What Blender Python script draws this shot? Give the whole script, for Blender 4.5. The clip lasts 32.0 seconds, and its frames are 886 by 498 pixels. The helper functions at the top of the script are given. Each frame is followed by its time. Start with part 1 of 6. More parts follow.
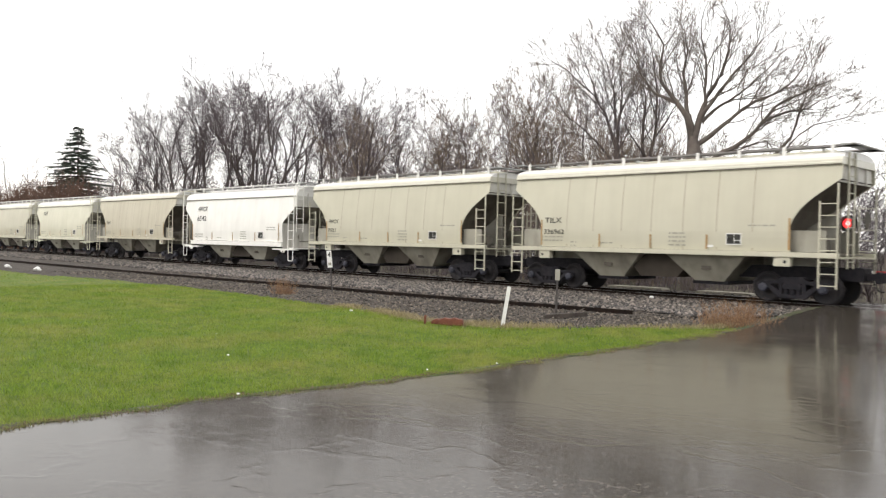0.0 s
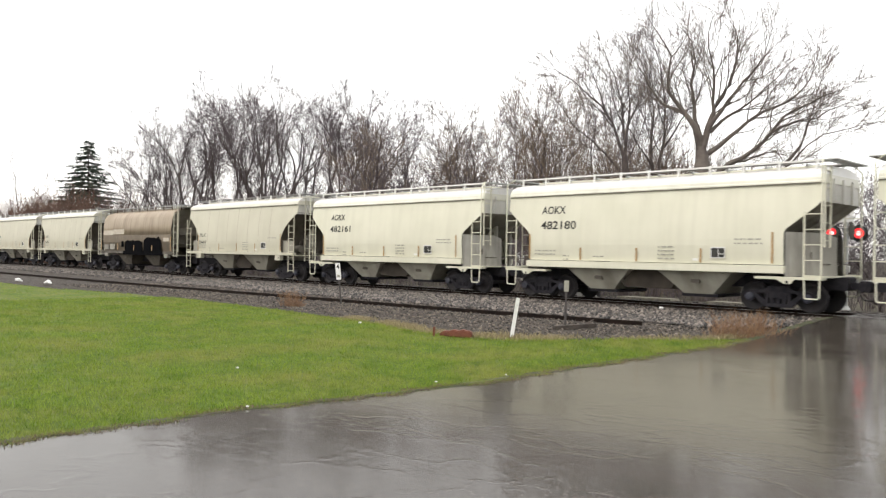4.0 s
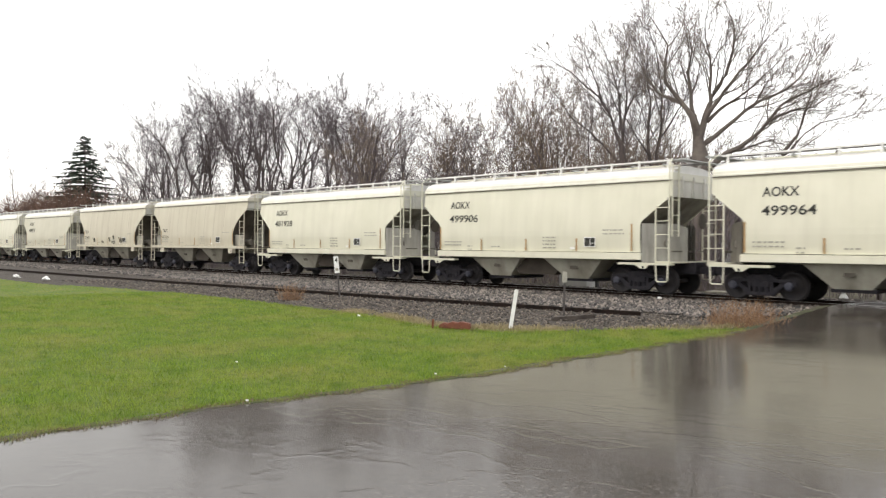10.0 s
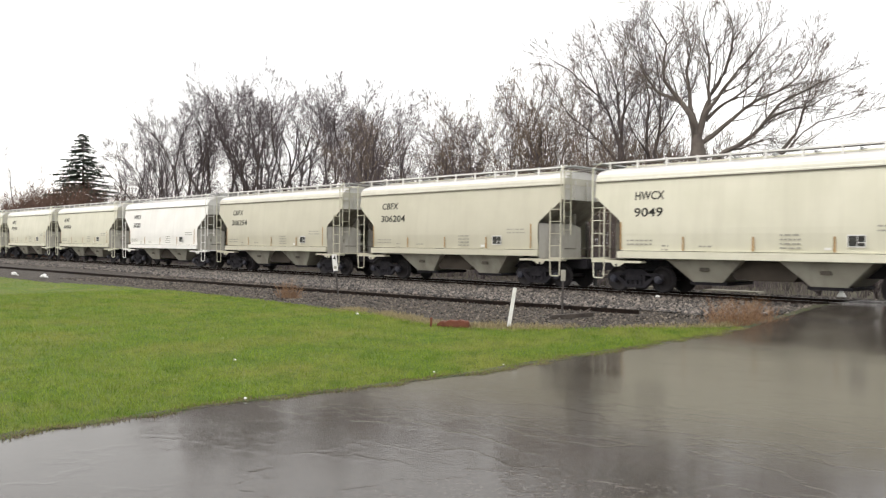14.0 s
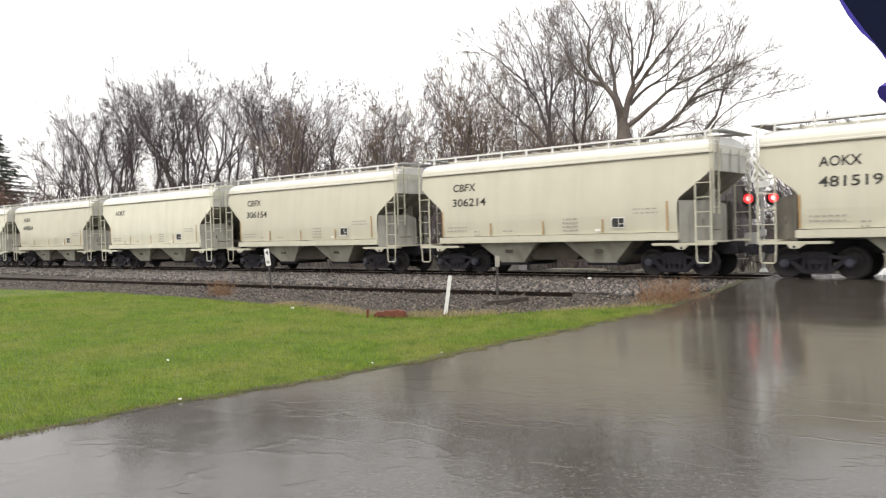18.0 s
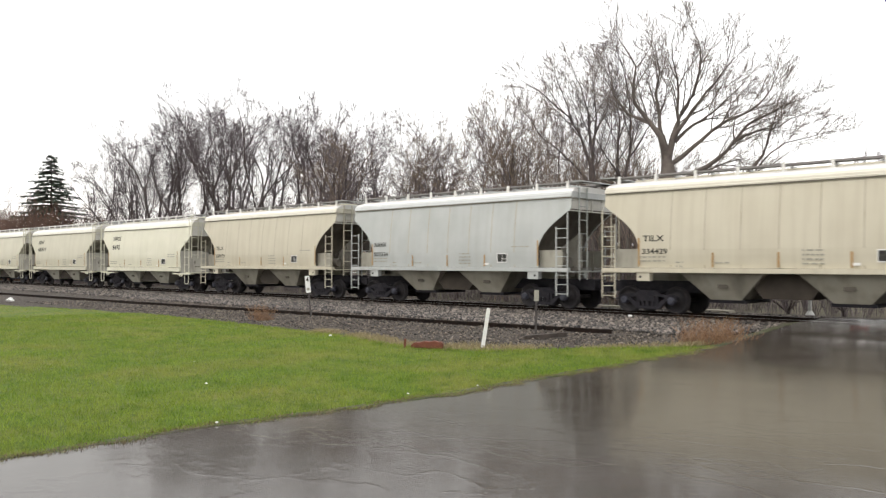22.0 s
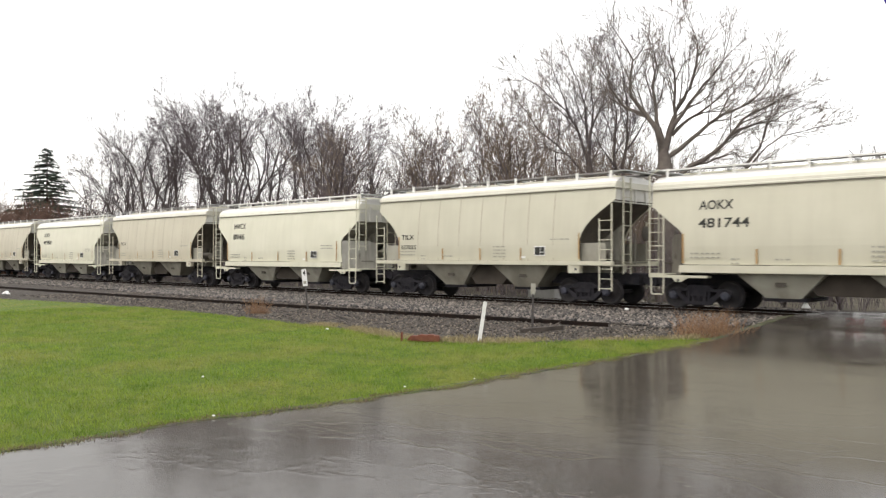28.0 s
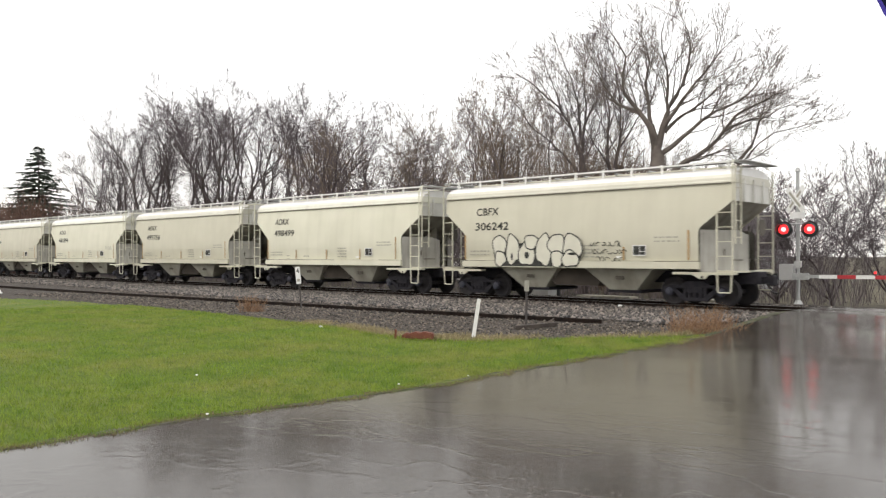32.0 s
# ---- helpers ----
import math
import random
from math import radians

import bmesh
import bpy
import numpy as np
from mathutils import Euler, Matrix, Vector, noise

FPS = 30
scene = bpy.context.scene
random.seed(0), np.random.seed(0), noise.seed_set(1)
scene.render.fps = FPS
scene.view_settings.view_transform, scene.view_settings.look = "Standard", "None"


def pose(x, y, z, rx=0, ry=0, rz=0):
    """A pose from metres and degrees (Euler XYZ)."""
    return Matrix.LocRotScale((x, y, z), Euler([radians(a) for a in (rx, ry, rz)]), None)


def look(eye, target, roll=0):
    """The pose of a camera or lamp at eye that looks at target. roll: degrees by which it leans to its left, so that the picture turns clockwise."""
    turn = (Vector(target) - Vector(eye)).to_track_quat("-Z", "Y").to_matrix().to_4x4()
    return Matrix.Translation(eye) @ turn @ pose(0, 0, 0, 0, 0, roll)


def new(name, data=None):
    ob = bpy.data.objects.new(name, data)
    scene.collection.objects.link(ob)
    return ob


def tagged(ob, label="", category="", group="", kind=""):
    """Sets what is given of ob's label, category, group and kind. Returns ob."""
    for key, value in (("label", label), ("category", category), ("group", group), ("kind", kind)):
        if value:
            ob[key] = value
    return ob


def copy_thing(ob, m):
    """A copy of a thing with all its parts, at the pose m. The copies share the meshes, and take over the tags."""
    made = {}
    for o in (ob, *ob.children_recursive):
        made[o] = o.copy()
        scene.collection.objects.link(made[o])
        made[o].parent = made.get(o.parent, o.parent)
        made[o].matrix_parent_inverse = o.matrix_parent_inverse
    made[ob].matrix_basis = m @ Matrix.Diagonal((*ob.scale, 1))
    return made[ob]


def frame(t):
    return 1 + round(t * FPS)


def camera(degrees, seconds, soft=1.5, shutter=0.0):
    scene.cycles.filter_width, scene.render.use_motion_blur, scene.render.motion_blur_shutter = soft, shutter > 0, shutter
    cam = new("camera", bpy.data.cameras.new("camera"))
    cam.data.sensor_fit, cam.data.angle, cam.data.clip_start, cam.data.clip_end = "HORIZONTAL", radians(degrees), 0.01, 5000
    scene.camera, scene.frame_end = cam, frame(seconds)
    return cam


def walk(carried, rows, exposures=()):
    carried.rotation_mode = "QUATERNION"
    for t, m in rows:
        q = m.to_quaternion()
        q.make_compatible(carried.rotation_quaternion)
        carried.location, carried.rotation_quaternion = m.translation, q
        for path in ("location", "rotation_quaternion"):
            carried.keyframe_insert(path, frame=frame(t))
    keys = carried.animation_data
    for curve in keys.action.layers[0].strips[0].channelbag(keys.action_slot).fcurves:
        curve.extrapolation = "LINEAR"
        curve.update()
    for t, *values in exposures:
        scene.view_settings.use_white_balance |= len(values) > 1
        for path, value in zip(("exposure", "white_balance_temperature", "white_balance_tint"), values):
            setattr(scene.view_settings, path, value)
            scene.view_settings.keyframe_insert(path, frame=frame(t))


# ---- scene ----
cam = camera(57.47, 32.0, 1.25, 0.15)
EYE = (0.0, 0.0, 1.711)
# seconds and the turn of the tripod-high camera, in degrees
TURNS = [
    (0, 89.55, -1.24, 45.28), (0.5, 89.65, -1.16, 45.46), (1, 89.78, -1.13, 45.58), (1.5, 89.91, -1.12, 45.60),
    (2, 90.03, -1.04, 45.60), (2.5, 90.19, -0.90, 45.70), (3, 90.32, -0.93, 45.82), (3.5, 90.37, -0.95, 45.91),
    (5.5, 90.34, -1.12, 45.74), (6, 90.32, -1.13, 45.81), (6.5, 90.30, -1.19, 45.89), (7, 90.21, -0.39, 45.83),
    (7.5, 90.04, -0.51, 45.64), (8, 89.87, -0.40, 45.46), (8.5, 89.73, -0.42, 45.37), (9, 89.69, -0.47, 45.45),
    (9.5, 89.71, -0.44, 45.57), (10, 89.82, -0.42, 45.75), (10.5, 89.86, -0.44, 45.87), (11, 89.92, -0.49, 45.91),
    (11.5, 89.97, -0.52, 45.95), (12, 89.98, -0.64, 45.93), (12.5, 89.91, -0.69, 45.95), (13, 89.84, -0.58, 45.87),
    (13.5, 89.78, -0.51, 45.76), (14, 89.69, -0.49, 45.64), (14.5, 89.63, 0.28, 45.54), (16.5, 89.21, 1.50, 42.17),
    (17, 89.08, 1.46, 41.47), (17.5, 88.97, 1.54, 41.14), (18, 88.89, 1.53, 40.95), (18.5, 88.85, 1.26, 40.91),
    (19, 89.03, 1.10, 41.11), (19.5, 89.63, 0.40, 42.03), (20, 90.22, -0.29, 42.85), (20.5, 90.75, -0.40, 43.35),
    (21, 91.06, -0.24, 43.63), (21.5, 91.18, -0.18, 43.74), (22, 91.18, -0.19, 43.76), (22.5, 91.18, -0.19, 43.76),
    (23, 91.12, -0.18, 43.76), (23.5, 91.06, -0.21, 43.77), (24, 91.04, -0.30, 43.77), (24.5, 91.00, -0.21, 43.77),
    (25, 91.01, -0.08, 43.81), (25.5, 90.97, -0.11, 43.78), (27.5, 90.76, -0.26, 43.60), (28, 90.71, -0.18, 43.53),
    (28.5, 90.67, -0.07, 43.45), (29, 90.63, -0.21, 43.34), (29.5, 90.56, -0.23, 43.24), (30, 90.51, -0.21, 43.15),
    (30.5, 90.50, -0.17, 43.11), (31, 90.48, -0.11, 43.07), (31.5, 90.50, -0.08, 43.08), (32, 90.52, -0.00, 43.08),
]
walk(cam, [(t, pose(*EYE, rx, ry, rz)) for t, rx, ry, rz in TURNS],
     ((0, 0.0), (2, 0.10), (5, 0.03), (10, 0.02), (13, -0.06), (17, 0.06), (20, 0.0), (24, -0.09), (29, -0.02), (32, -0.12)))

# ---- light: a bright, even, rainy sky ----
world = bpy.data.worlds.new("overcast_sky")
scene.world = world
world.use_nodes = True
wt = world.node_tree
wt.nodes.clear()
w_out = wt.nodes.new("ShaderNodeOutputWorld")
w_bg = wt.nodes.new("ShaderNodeBackground")
w_sky = wt.nodes.new("ShaderNodeTexSky")
w_sky.sky_type = "NISHITA"
w_sky.sun_disc = False
w_sky.sun_elevation, w_sky.sun_rotation = radians(48), radians(200)
w_sky.dust_density = 4.0
w_gain = wt.nodes.new("ShaderNodeMix")
w_gain.data_type, w_gain.blend_type = "RGBA", "MIX"
w_gain.inputs["Factor"].default_value = 0.97
wt.links.new(w_sky.outputs[0], w_gain.inputs["A"])
w_gain.inputs["B"].default_value = (1.0, 0.972, 0.938, 1)
wt.links.new(w_gain.outputs["Result"], w_bg.inputs["Color"])
w_bg.inputs["Strength"].default_value = 1.60
wt.links.new(w_bg.outputs[0], w_out.inputs[0])
sun_data = bpy.data.lights.new("cloud_sun", "SUN")
sun_data.energy, sun_data.angle, sun_data.color = 0.6, radians(40), (1.0, 0.97, 0.92)
sun = new("cloud_sun", sun_data)
sun.matrix_world = look((0, 0, 60), (12, 22, 0))
scene.view_settings.exposure = 0.0


# ---- materials ----
def rgb(c):
    return (c[0], c[1], c[2], 1.0)


def material(name, base, rough=0.6, metal=0.0, second=None, scale=3.0, amount=0.5, grime=None, grime_scale=(2, 2, 0.3),
             grime_amount=0.0, bump=0.0, bump_scale=60.0, spec=0.5, vary=0.0, emit=None, power=0.0, detail=6.0, wet=0.0):
    """A painted or raw surface: two tones in large patches, streaks of grime, fine relief; vary: tone change from piece to piece."""
    m = bpy.data.materials.new(name)
    m.use_nodes = True
    nt = m.node_tree
    p = nt.nodes["Principled BSDF"]
    p.inputs["Roughness"].default_value, p.inputs["Metallic"].default_value = rough, metal
    p.inputs["Specular IOR Level"].default_value = spec
    if wet:
        p.inputs["Coat Weight"].default_value, p.inputs["Coat Roughness"].default_value, p.inputs["Coat IOR"].default_value = wet, 0.16, 1.40
    tc = nt.nodes.new("ShaderNodeTexCoord")
    info = nt.nodes.new("ShaderNodeObjectInfo")
    shift = nt.nodes.new("ShaderNodeVectorMath")
    shift.operation = "MULTIPLY_ADD"
    nt.links.new(info.outputs["Random"], shift.inputs[0])
    shift.inputs[1].default_value = (37.0, 11.0, 23.0)
    nt.links.new(tc.outputs["Object"], shift.inputs[2])

    def noise_of(sc, vec_scale=(1, 1, 1), low=0.35, high=0.68):
        mp = nt.nodes.new("ShaderNodeMapping")
        mp.inputs["Scale"].default_value = vec_scale
        nt.links.new(shift.outputs[0], mp.inputs[0])
        n = nt.nodes.new("ShaderNodeTexNoise")
        n.inputs["Scale"].default_value, n.inputs["Detail"].default_value = sc, detail
        nt.links.new(mp.outputs[0], n.inputs["Vector"])
        r = nt.nodes.new("ShaderNodeMapRange")
        r.inputs[1].default_value, r.inputs[2].default_value = low, high
        nt.links.new(n.outputs["Fac"], r.inputs[0])
        return r.outputs[0], n.outputs["Fac"]

    def mixed(a, b, fac, gain):
        k = nt.nodes.new("ShaderNodeMath")
        k.operation = "MULTIPLY"
        nt.links.new(fac, k.inputs[0])
        k.inputs[1].default_value = gain
        x = nt.nodes.new("ShaderNodeMix")
        x.data_type = "RGBA"
        nt.links.new(k.outputs[0], x.inputs["Factor"])
        for sock, val in (("A", a), ("B", b)):
            if isinstance(val, tuple):
                x.inputs[sock].default_value = rgb(val)
            else:
                nt.links.new(val, x.inputs[sock])
        return x.outputs["Result"]

    col = tuple(base)
    if second is not None:
        f, _ = noise_of(scale)
        col = mixed(col, tuple(second), f, amount)
    if grime is not None:
        f, _ = noise_of(1.0, grime_scale, 0.45, 0.75)
        col = mixed(col, tuple(grime), f, grime_amount)
    if vary:
        hs = nt.nodes.new("ShaderNodeHueSaturation")
        mr = nt.nodes.new("ShaderNodeMapRange")
        mr.inputs[3].default_value, mr.inputs[4].default_value = 1 - vary, 1 + vary
        nt.links.new(info.outputs["Random"], mr.inputs[0])
        nt.links.new(mr.outputs[0], hs.inputs["Value"])
        if isinstance(col, tuple):
            hs.inputs["Color"].default_value = rgb(col)
        else:
            nt.links.new(col, hs.inputs["Color"])
        col = hs.outputs[0]
    if isinstance(col, tuple):
        p.inputs["Base Color"].default_value = rgb(col)
    else:
        nt.links.new(col, p.inputs["Base Color"])
    if bump:
        _, fac = noise_of(bump_scale)
        b = nt.nodes.new("ShaderNodeBump")
        b.inputs["Strength"].default_value, b.inputs["Distance"].default_value = bump, 0.02
        nt.links.new(fac, b.inputs["Height"])
        nt.links.new(b.outputs[0], p.inputs["Normal"])
    if emit is not None:
        p.inputs["Emission Color"].default_value, p.inputs["Emission Strength"].default_value = rgb(emit), power
    return m


def island_material(name, dark, light, rough=0.85, spec=0.3, patch=None, patch_scale=0.3, thin=0.0, skew=1.0):
    """Loose pieces joined in one mesh, each with its own tone."""
    m = bpy.data.materials.new(name)
    m.use_nodes = True
    nt = m.node_tree
    p = nt.nodes["Principled BSDF"]
    p.inputs["Roughness"].default_value, p.inputs["Specular IOR Level"].default_value = rough, spec
    g = nt.nodes.new("ShaderNodeNewGeometry")
    ramp = nt.nodes.new("ShaderNodeMix")
    ramp.data_type = "RGBA"
    ramp.inputs["A"].default_value, ramp.inputs["B"].default_value = rgb(dark), rgb(light)
    bend = nt.nodes.new("ShaderNodeMath")
    bend.operation = "POWER"
    nt.links.new(g.outputs["Random Per Island"], bend.inputs[0])
    bend.inputs[1].default_value = skew
    nt.links.new(bend.outputs[0], ramp.inputs["Factor"])
    col = ramp.outputs["Result"]
    for k, tone in enumerate(patch or ()):
        tc = nt.nodes.new("ShaderNodeTexCoord")
        n = nt.nodes.new("ShaderNodeTexNoise")
        n.inputs["Scale"].default_value, n.inputs["Detail"].default_value = patch_scale * (1 + 1.7 * k), 5
        nt.links.new(tc.outputs["Object"], n.inputs["Vector"])
        r = nt.nodes.new("ShaderNodeMapRange")
        r.inputs[1].default_value, r.inputs[2].default_value, r.inputs[4].default_value = 0.44, 0.64, 0.65
        nt.links.new(n.outputs["Fac"], r.inputs[0])
        x = nt.nodes.new("ShaderNodeMix")
        x.data_type = "RGBA"
        nt.links.new(r.outputs[0], x.inputs["Factor"])
        nt.links.new(col, x.inputs["A"])
        x.inputs["B"].default_value = rgb(tone)
        col = x.outputs["Result"]
    nt.links.new(col, p.inputs["Base Color"])
    if thin:
        back = nt.nodes.new("ShaderNodeBsdfTranslucent")
        nt.links.new(col, back.inputs["Color"])
        both = nt.nodes.new("ShaderNodeMixShader")
        both.inputs[0].default_value = thin
        nt.links.new(p.outputs[0], both.inputs[1])
        nt.links.new(back.outputs[0], both.inputs[2])
        nt.links.new(both.outputs[0], nt.nodes["Material Output"].inputs["Surface"])
    return m


def lift(c, k):
    return tuple(min(0.9, v * k) for v in c)


GRIME = (0.23, 0.20, 0.15)
PAINTS = {
    "cream": material("cream_paint", (0.57, 0.55, 0.44), 0.55, second=(0.52, 0.50, 0.395), scale=0.8, amount=0.8, grime=GRIME,
                      grime_scale=(3.0, 1, 0.25), grime_amount=0.09, bump=0.08, bump_scale=3, wet=0.08, spec=0.3),
    "pale": material("pale_cream_paint", (0.68, 0.665, 0.54), 0.55, second=(0.62, 0.61, 0.485), scale=0.8, amount=0.8, grime=GRIME,
                     grime_scale=(3.0, 1, 0.25), grime_amount=0.10, bump=0.08, bump_scale=3, wet=0.08, spec=0.3),
    "white": material("white_paint", (0.88, 0.875, 0.83), 0.55, second=(0.80, 0.79, 0.75), scale=0.9, amount=0.7, grime=GRIME,
                      grime_scale=(3.0, 1, 0.25), grime_amount=0.08, bump=0.08, bump_scale=3, wet=0.08, spec=0.3),
    "beige": material("beige_paint", (0.565, 0.53, 0.42), 0.55, second=(0.51, 0.475, 0.37), scale=0.7, amount=0.8, grime=(0.26, 0.20, 0.13),
                      grime_scale=(3.5, 1, 0.2), grime_amount=0.20, bump=0.08, bump_scale=3, wet=0.08, spec=0.3),
    "grey": material("grey_paint", (0.47, 0.49, 0.475), 0.55, second=(0.39, 0.41, 0.395), scale=0.8, amount=0.7, grime=GRIME,
                     grime_scale=(3.0, 1, 0.25), grime_amount=0.14, bump=0.08, bump_scale=3, wet=0.08, spec=0.3),
    "tan": material("rusty_tan_paint", (0.38, 0.31, 0.225), 0.55, second=(0.29, 0.23, 0.165), scale=0.9, amount=0.8, grime=(0.13, 0.09, 0.06),
                    grime_scale=(4.0, 1, 0.3), grime_amount=0.55, bump=0.1, bump_scale=4),
}
# Lighter copies of the side paints: brightness of sky-facing roofs put into colour.
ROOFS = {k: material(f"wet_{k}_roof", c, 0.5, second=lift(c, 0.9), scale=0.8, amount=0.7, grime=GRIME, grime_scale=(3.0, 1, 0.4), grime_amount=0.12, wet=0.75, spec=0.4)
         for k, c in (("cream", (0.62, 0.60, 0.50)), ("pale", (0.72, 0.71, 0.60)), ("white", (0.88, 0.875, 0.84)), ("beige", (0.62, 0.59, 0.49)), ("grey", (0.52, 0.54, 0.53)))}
M_ENDWALL = material("grimy_end_paint", (0.70, 0.69, 0.64), 0.55, second=(0.57, 0.56, 0.51), scale=1.5, amount=0.8, grime=(0.16, 0.14, 0.11), grime_scale=(2, 2, 0.4), grime_amount=0.25)
# White for walkway trim, and for sky glare painted onto the roof crowns.
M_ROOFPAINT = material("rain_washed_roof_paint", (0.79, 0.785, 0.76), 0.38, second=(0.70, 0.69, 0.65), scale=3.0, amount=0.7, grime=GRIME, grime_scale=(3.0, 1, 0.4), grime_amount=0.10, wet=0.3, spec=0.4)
# Stains, with shade under the sill put into the heavy grime as well.
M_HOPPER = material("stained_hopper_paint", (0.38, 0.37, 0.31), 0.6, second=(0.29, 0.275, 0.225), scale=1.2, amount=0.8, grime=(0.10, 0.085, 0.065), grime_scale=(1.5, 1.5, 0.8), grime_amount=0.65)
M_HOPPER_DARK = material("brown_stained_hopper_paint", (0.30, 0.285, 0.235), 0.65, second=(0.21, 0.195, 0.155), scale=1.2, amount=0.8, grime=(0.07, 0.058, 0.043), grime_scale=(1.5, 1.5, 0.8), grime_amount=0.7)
M_SEAM = material("stained_seam", (0.43, 0.395, 0.30), 0.5, second=(0.33, 0.285, 0.20), scale=2, amount=0.8)
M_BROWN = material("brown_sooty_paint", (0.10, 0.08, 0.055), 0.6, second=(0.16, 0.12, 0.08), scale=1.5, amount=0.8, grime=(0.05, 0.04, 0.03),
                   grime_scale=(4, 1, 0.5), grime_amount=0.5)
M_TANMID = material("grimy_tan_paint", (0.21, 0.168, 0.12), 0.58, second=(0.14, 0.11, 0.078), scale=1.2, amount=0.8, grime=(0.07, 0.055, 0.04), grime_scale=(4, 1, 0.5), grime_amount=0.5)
# Soot on some parts; on curved slope sheets it carries painted-in shade.
M_SOOTSHADE = material("sooty_under_paint", (0.12, 0.105, 0.083), 0.7, second=(0.065, 0.055, 0.044), scale=1.6, amount=0.8, grime=(0.03, 0.026, 0.02), grime_scale=(2, 2, 0.6), grime_amount=0.5)
M_ENDGEAR = material("grimy_end_plate", (0.20, 0.185, 0.155), 0.7, second=(0.12, 0.108, 0.088), scale=1.6, amount=0.8, grime=(0.05, 0.043, 0.033), grime_scale=(2, 2, 0.6), grime_amount=0.5)
M_BLACKOUT = material("black_cover_paint", (0.004, 0.004, 0.005), 0.9, second=(0.008, 0.008, 0.009), scale=4, amount=0.6, spec=0.02)
M_PATCH = material("pale_patch_paint", (0.55, 0.50, 0.42), 0.55, second=(0.42, 0.36, 0.28), scale=3, amount=0.7)
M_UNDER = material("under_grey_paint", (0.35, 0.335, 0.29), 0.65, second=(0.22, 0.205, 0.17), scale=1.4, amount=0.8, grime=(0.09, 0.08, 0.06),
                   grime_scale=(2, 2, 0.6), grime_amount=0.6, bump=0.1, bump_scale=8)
M_STEEL = material("black_truck_steel", (0.015, 0.0145, 0.019), 0.8, spec=0.25, second=(0.032, 0.029, 0.033), scale=6, amount=0.8, bump=0.2, bump_scale=25)
M_WHEEL = material("wheel_steel", (0.022, 0.021, 0.024), 0.65, metal=0.1, spec=0.3, second=(0.045, 0.038, 0.036), scale=5, amount=0.6)
M_HUB = material("blue_grey_bearing", (0.034, 0.037, 0.056), 0.55, metal=0.1, second=(0.056, 0.056, 0.068), scale=9, amount=0.6)
M_GALV = material("galvanised_steel", (0.44, 0.45, 0.44), 0.5, metal=0.35, second=(0.33, 0.33, 0.32), scale=8, amount=0.7, bump=0.05, bump_scale=40)
# Grating made darker in colour for the shade on its underside.
M_BOARD = material("weathered_grating", (0.26, 0.245, 0.235), 0.6, second=(0.17, 0.16, 0.152), scale=3, amount=0.8, spec=0.3)
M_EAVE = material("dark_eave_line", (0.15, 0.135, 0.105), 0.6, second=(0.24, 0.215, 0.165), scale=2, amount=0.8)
# Shade and dirt of the recessed middle bay put into one dark colour.
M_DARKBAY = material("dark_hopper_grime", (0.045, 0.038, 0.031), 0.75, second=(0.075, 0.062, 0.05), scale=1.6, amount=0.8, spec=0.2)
M_WEB = material("grimy_grey_web", (0.40, 0.39, 0.35), 0.65, second=(0.28, 0.27, 0.235), scale=1.2, amount=0.8, grime=(0.11, 0.10, 0.085), grime_scale=(5, 5, 0.6), grime_amount=0.6)
M_LETTER = material("black_stencil_paint", (0.026, 0.026, 0.024), 0.6, second=(0.10, 0.10, 0.09), scale=12, amount=0.6, spec=0.15)
M_FAINT = material("faded_stencil_paint", (0.30, 0.29, 0.24), 0.6, second=(0.42, 0.41, 0.34), scale=14, amount=0.7)
M_ORANGE = material("orange_reflector", (0.42, 0.25, 0.10), 0.45, second=(0.32, 0.24, 0.13), scale=6, amount=0.8)
M_SILVER = material("white_reflector", (0.75, 0.75, 0.72), 0.35)
M_FILL = material("pale_spray_paint", (0.64, 0.625, 0.52), 0.5, second=(0.56, 0.545, 0.45), scale=3, amount=0.7)
M_RUST = material("rusty_iron", (0.12, 0.036, 0.02), 0.8, second=(0.19, 0.065, 0.034), scale=9, amount=0.8, bump=0.3, bump_scale=30)
M_RAIL = material("brown_rail_steel", (0.014, 0.011, 0.010), 0.8, spec=0.1, second=(0.032, 0.022, 0.017), scale=4, amount=0.8, bump=0.15, bump_scale=20)
M_RAILTOP = material("polished_rail_head", (0.45, 0.45, 0.44), 0.28, metal=0.9, second=(0.3, 0.29, 0.28), scale=5, amount=0.5)
M_TIE = material("creosoted_wood", (0.045, 0.035, 0.028), 0.8, second=(0.10, 0.08, 0.065), scale=5, amount=0.8, bump=0.3, bump_scale=20, vary=0.3)
M_BARK = material("grey_brown_bark", (0.10, 0.082, 0.072), 0.9, second=(0.17, 0.145, 0.125), scale=2.5, amount=0.8, bump=0.6, bump_scale=14)
M_BARK2 = material("dark_wet_bark", (0.066, 0.053, 0.050), 0.88, second=(0.125, 0.102, 0.096), scale=2.5, amount=0.8, bump=0.6, bump_scale=14)
M_TWIG = island_material("grey_twigs", (0.084, 0.069, 0.075), (0.195, 0.166, 0.174), 0.9)
M_TWIG_TAN = island_material("tan_budding_twigs", (0.14, 0.105, 0.082), (0.29, 0.23, 0.18), 0.9)
M_BRUSH = island_material("russet_dead_brush", (0.10, 0.060, 0.046), (0.22, 0.14, 0.105), 0.9)
M_STRAW = island_material("dry_orange_weeds", (0.17, 0.085, 0.045), (0.36, 0.23, 0.13), 0.9)
M_TWIG_PALE = island_material("pale_grey_twigs", (0.135, 0.110, 0.097), (0.28, 0.24, 0.21), 0.9)
M_NEEDLE = island_material("spruce_needles", (0.050, 0.072, 0.054), (0.115, 0.145, 0.112), 0.8)
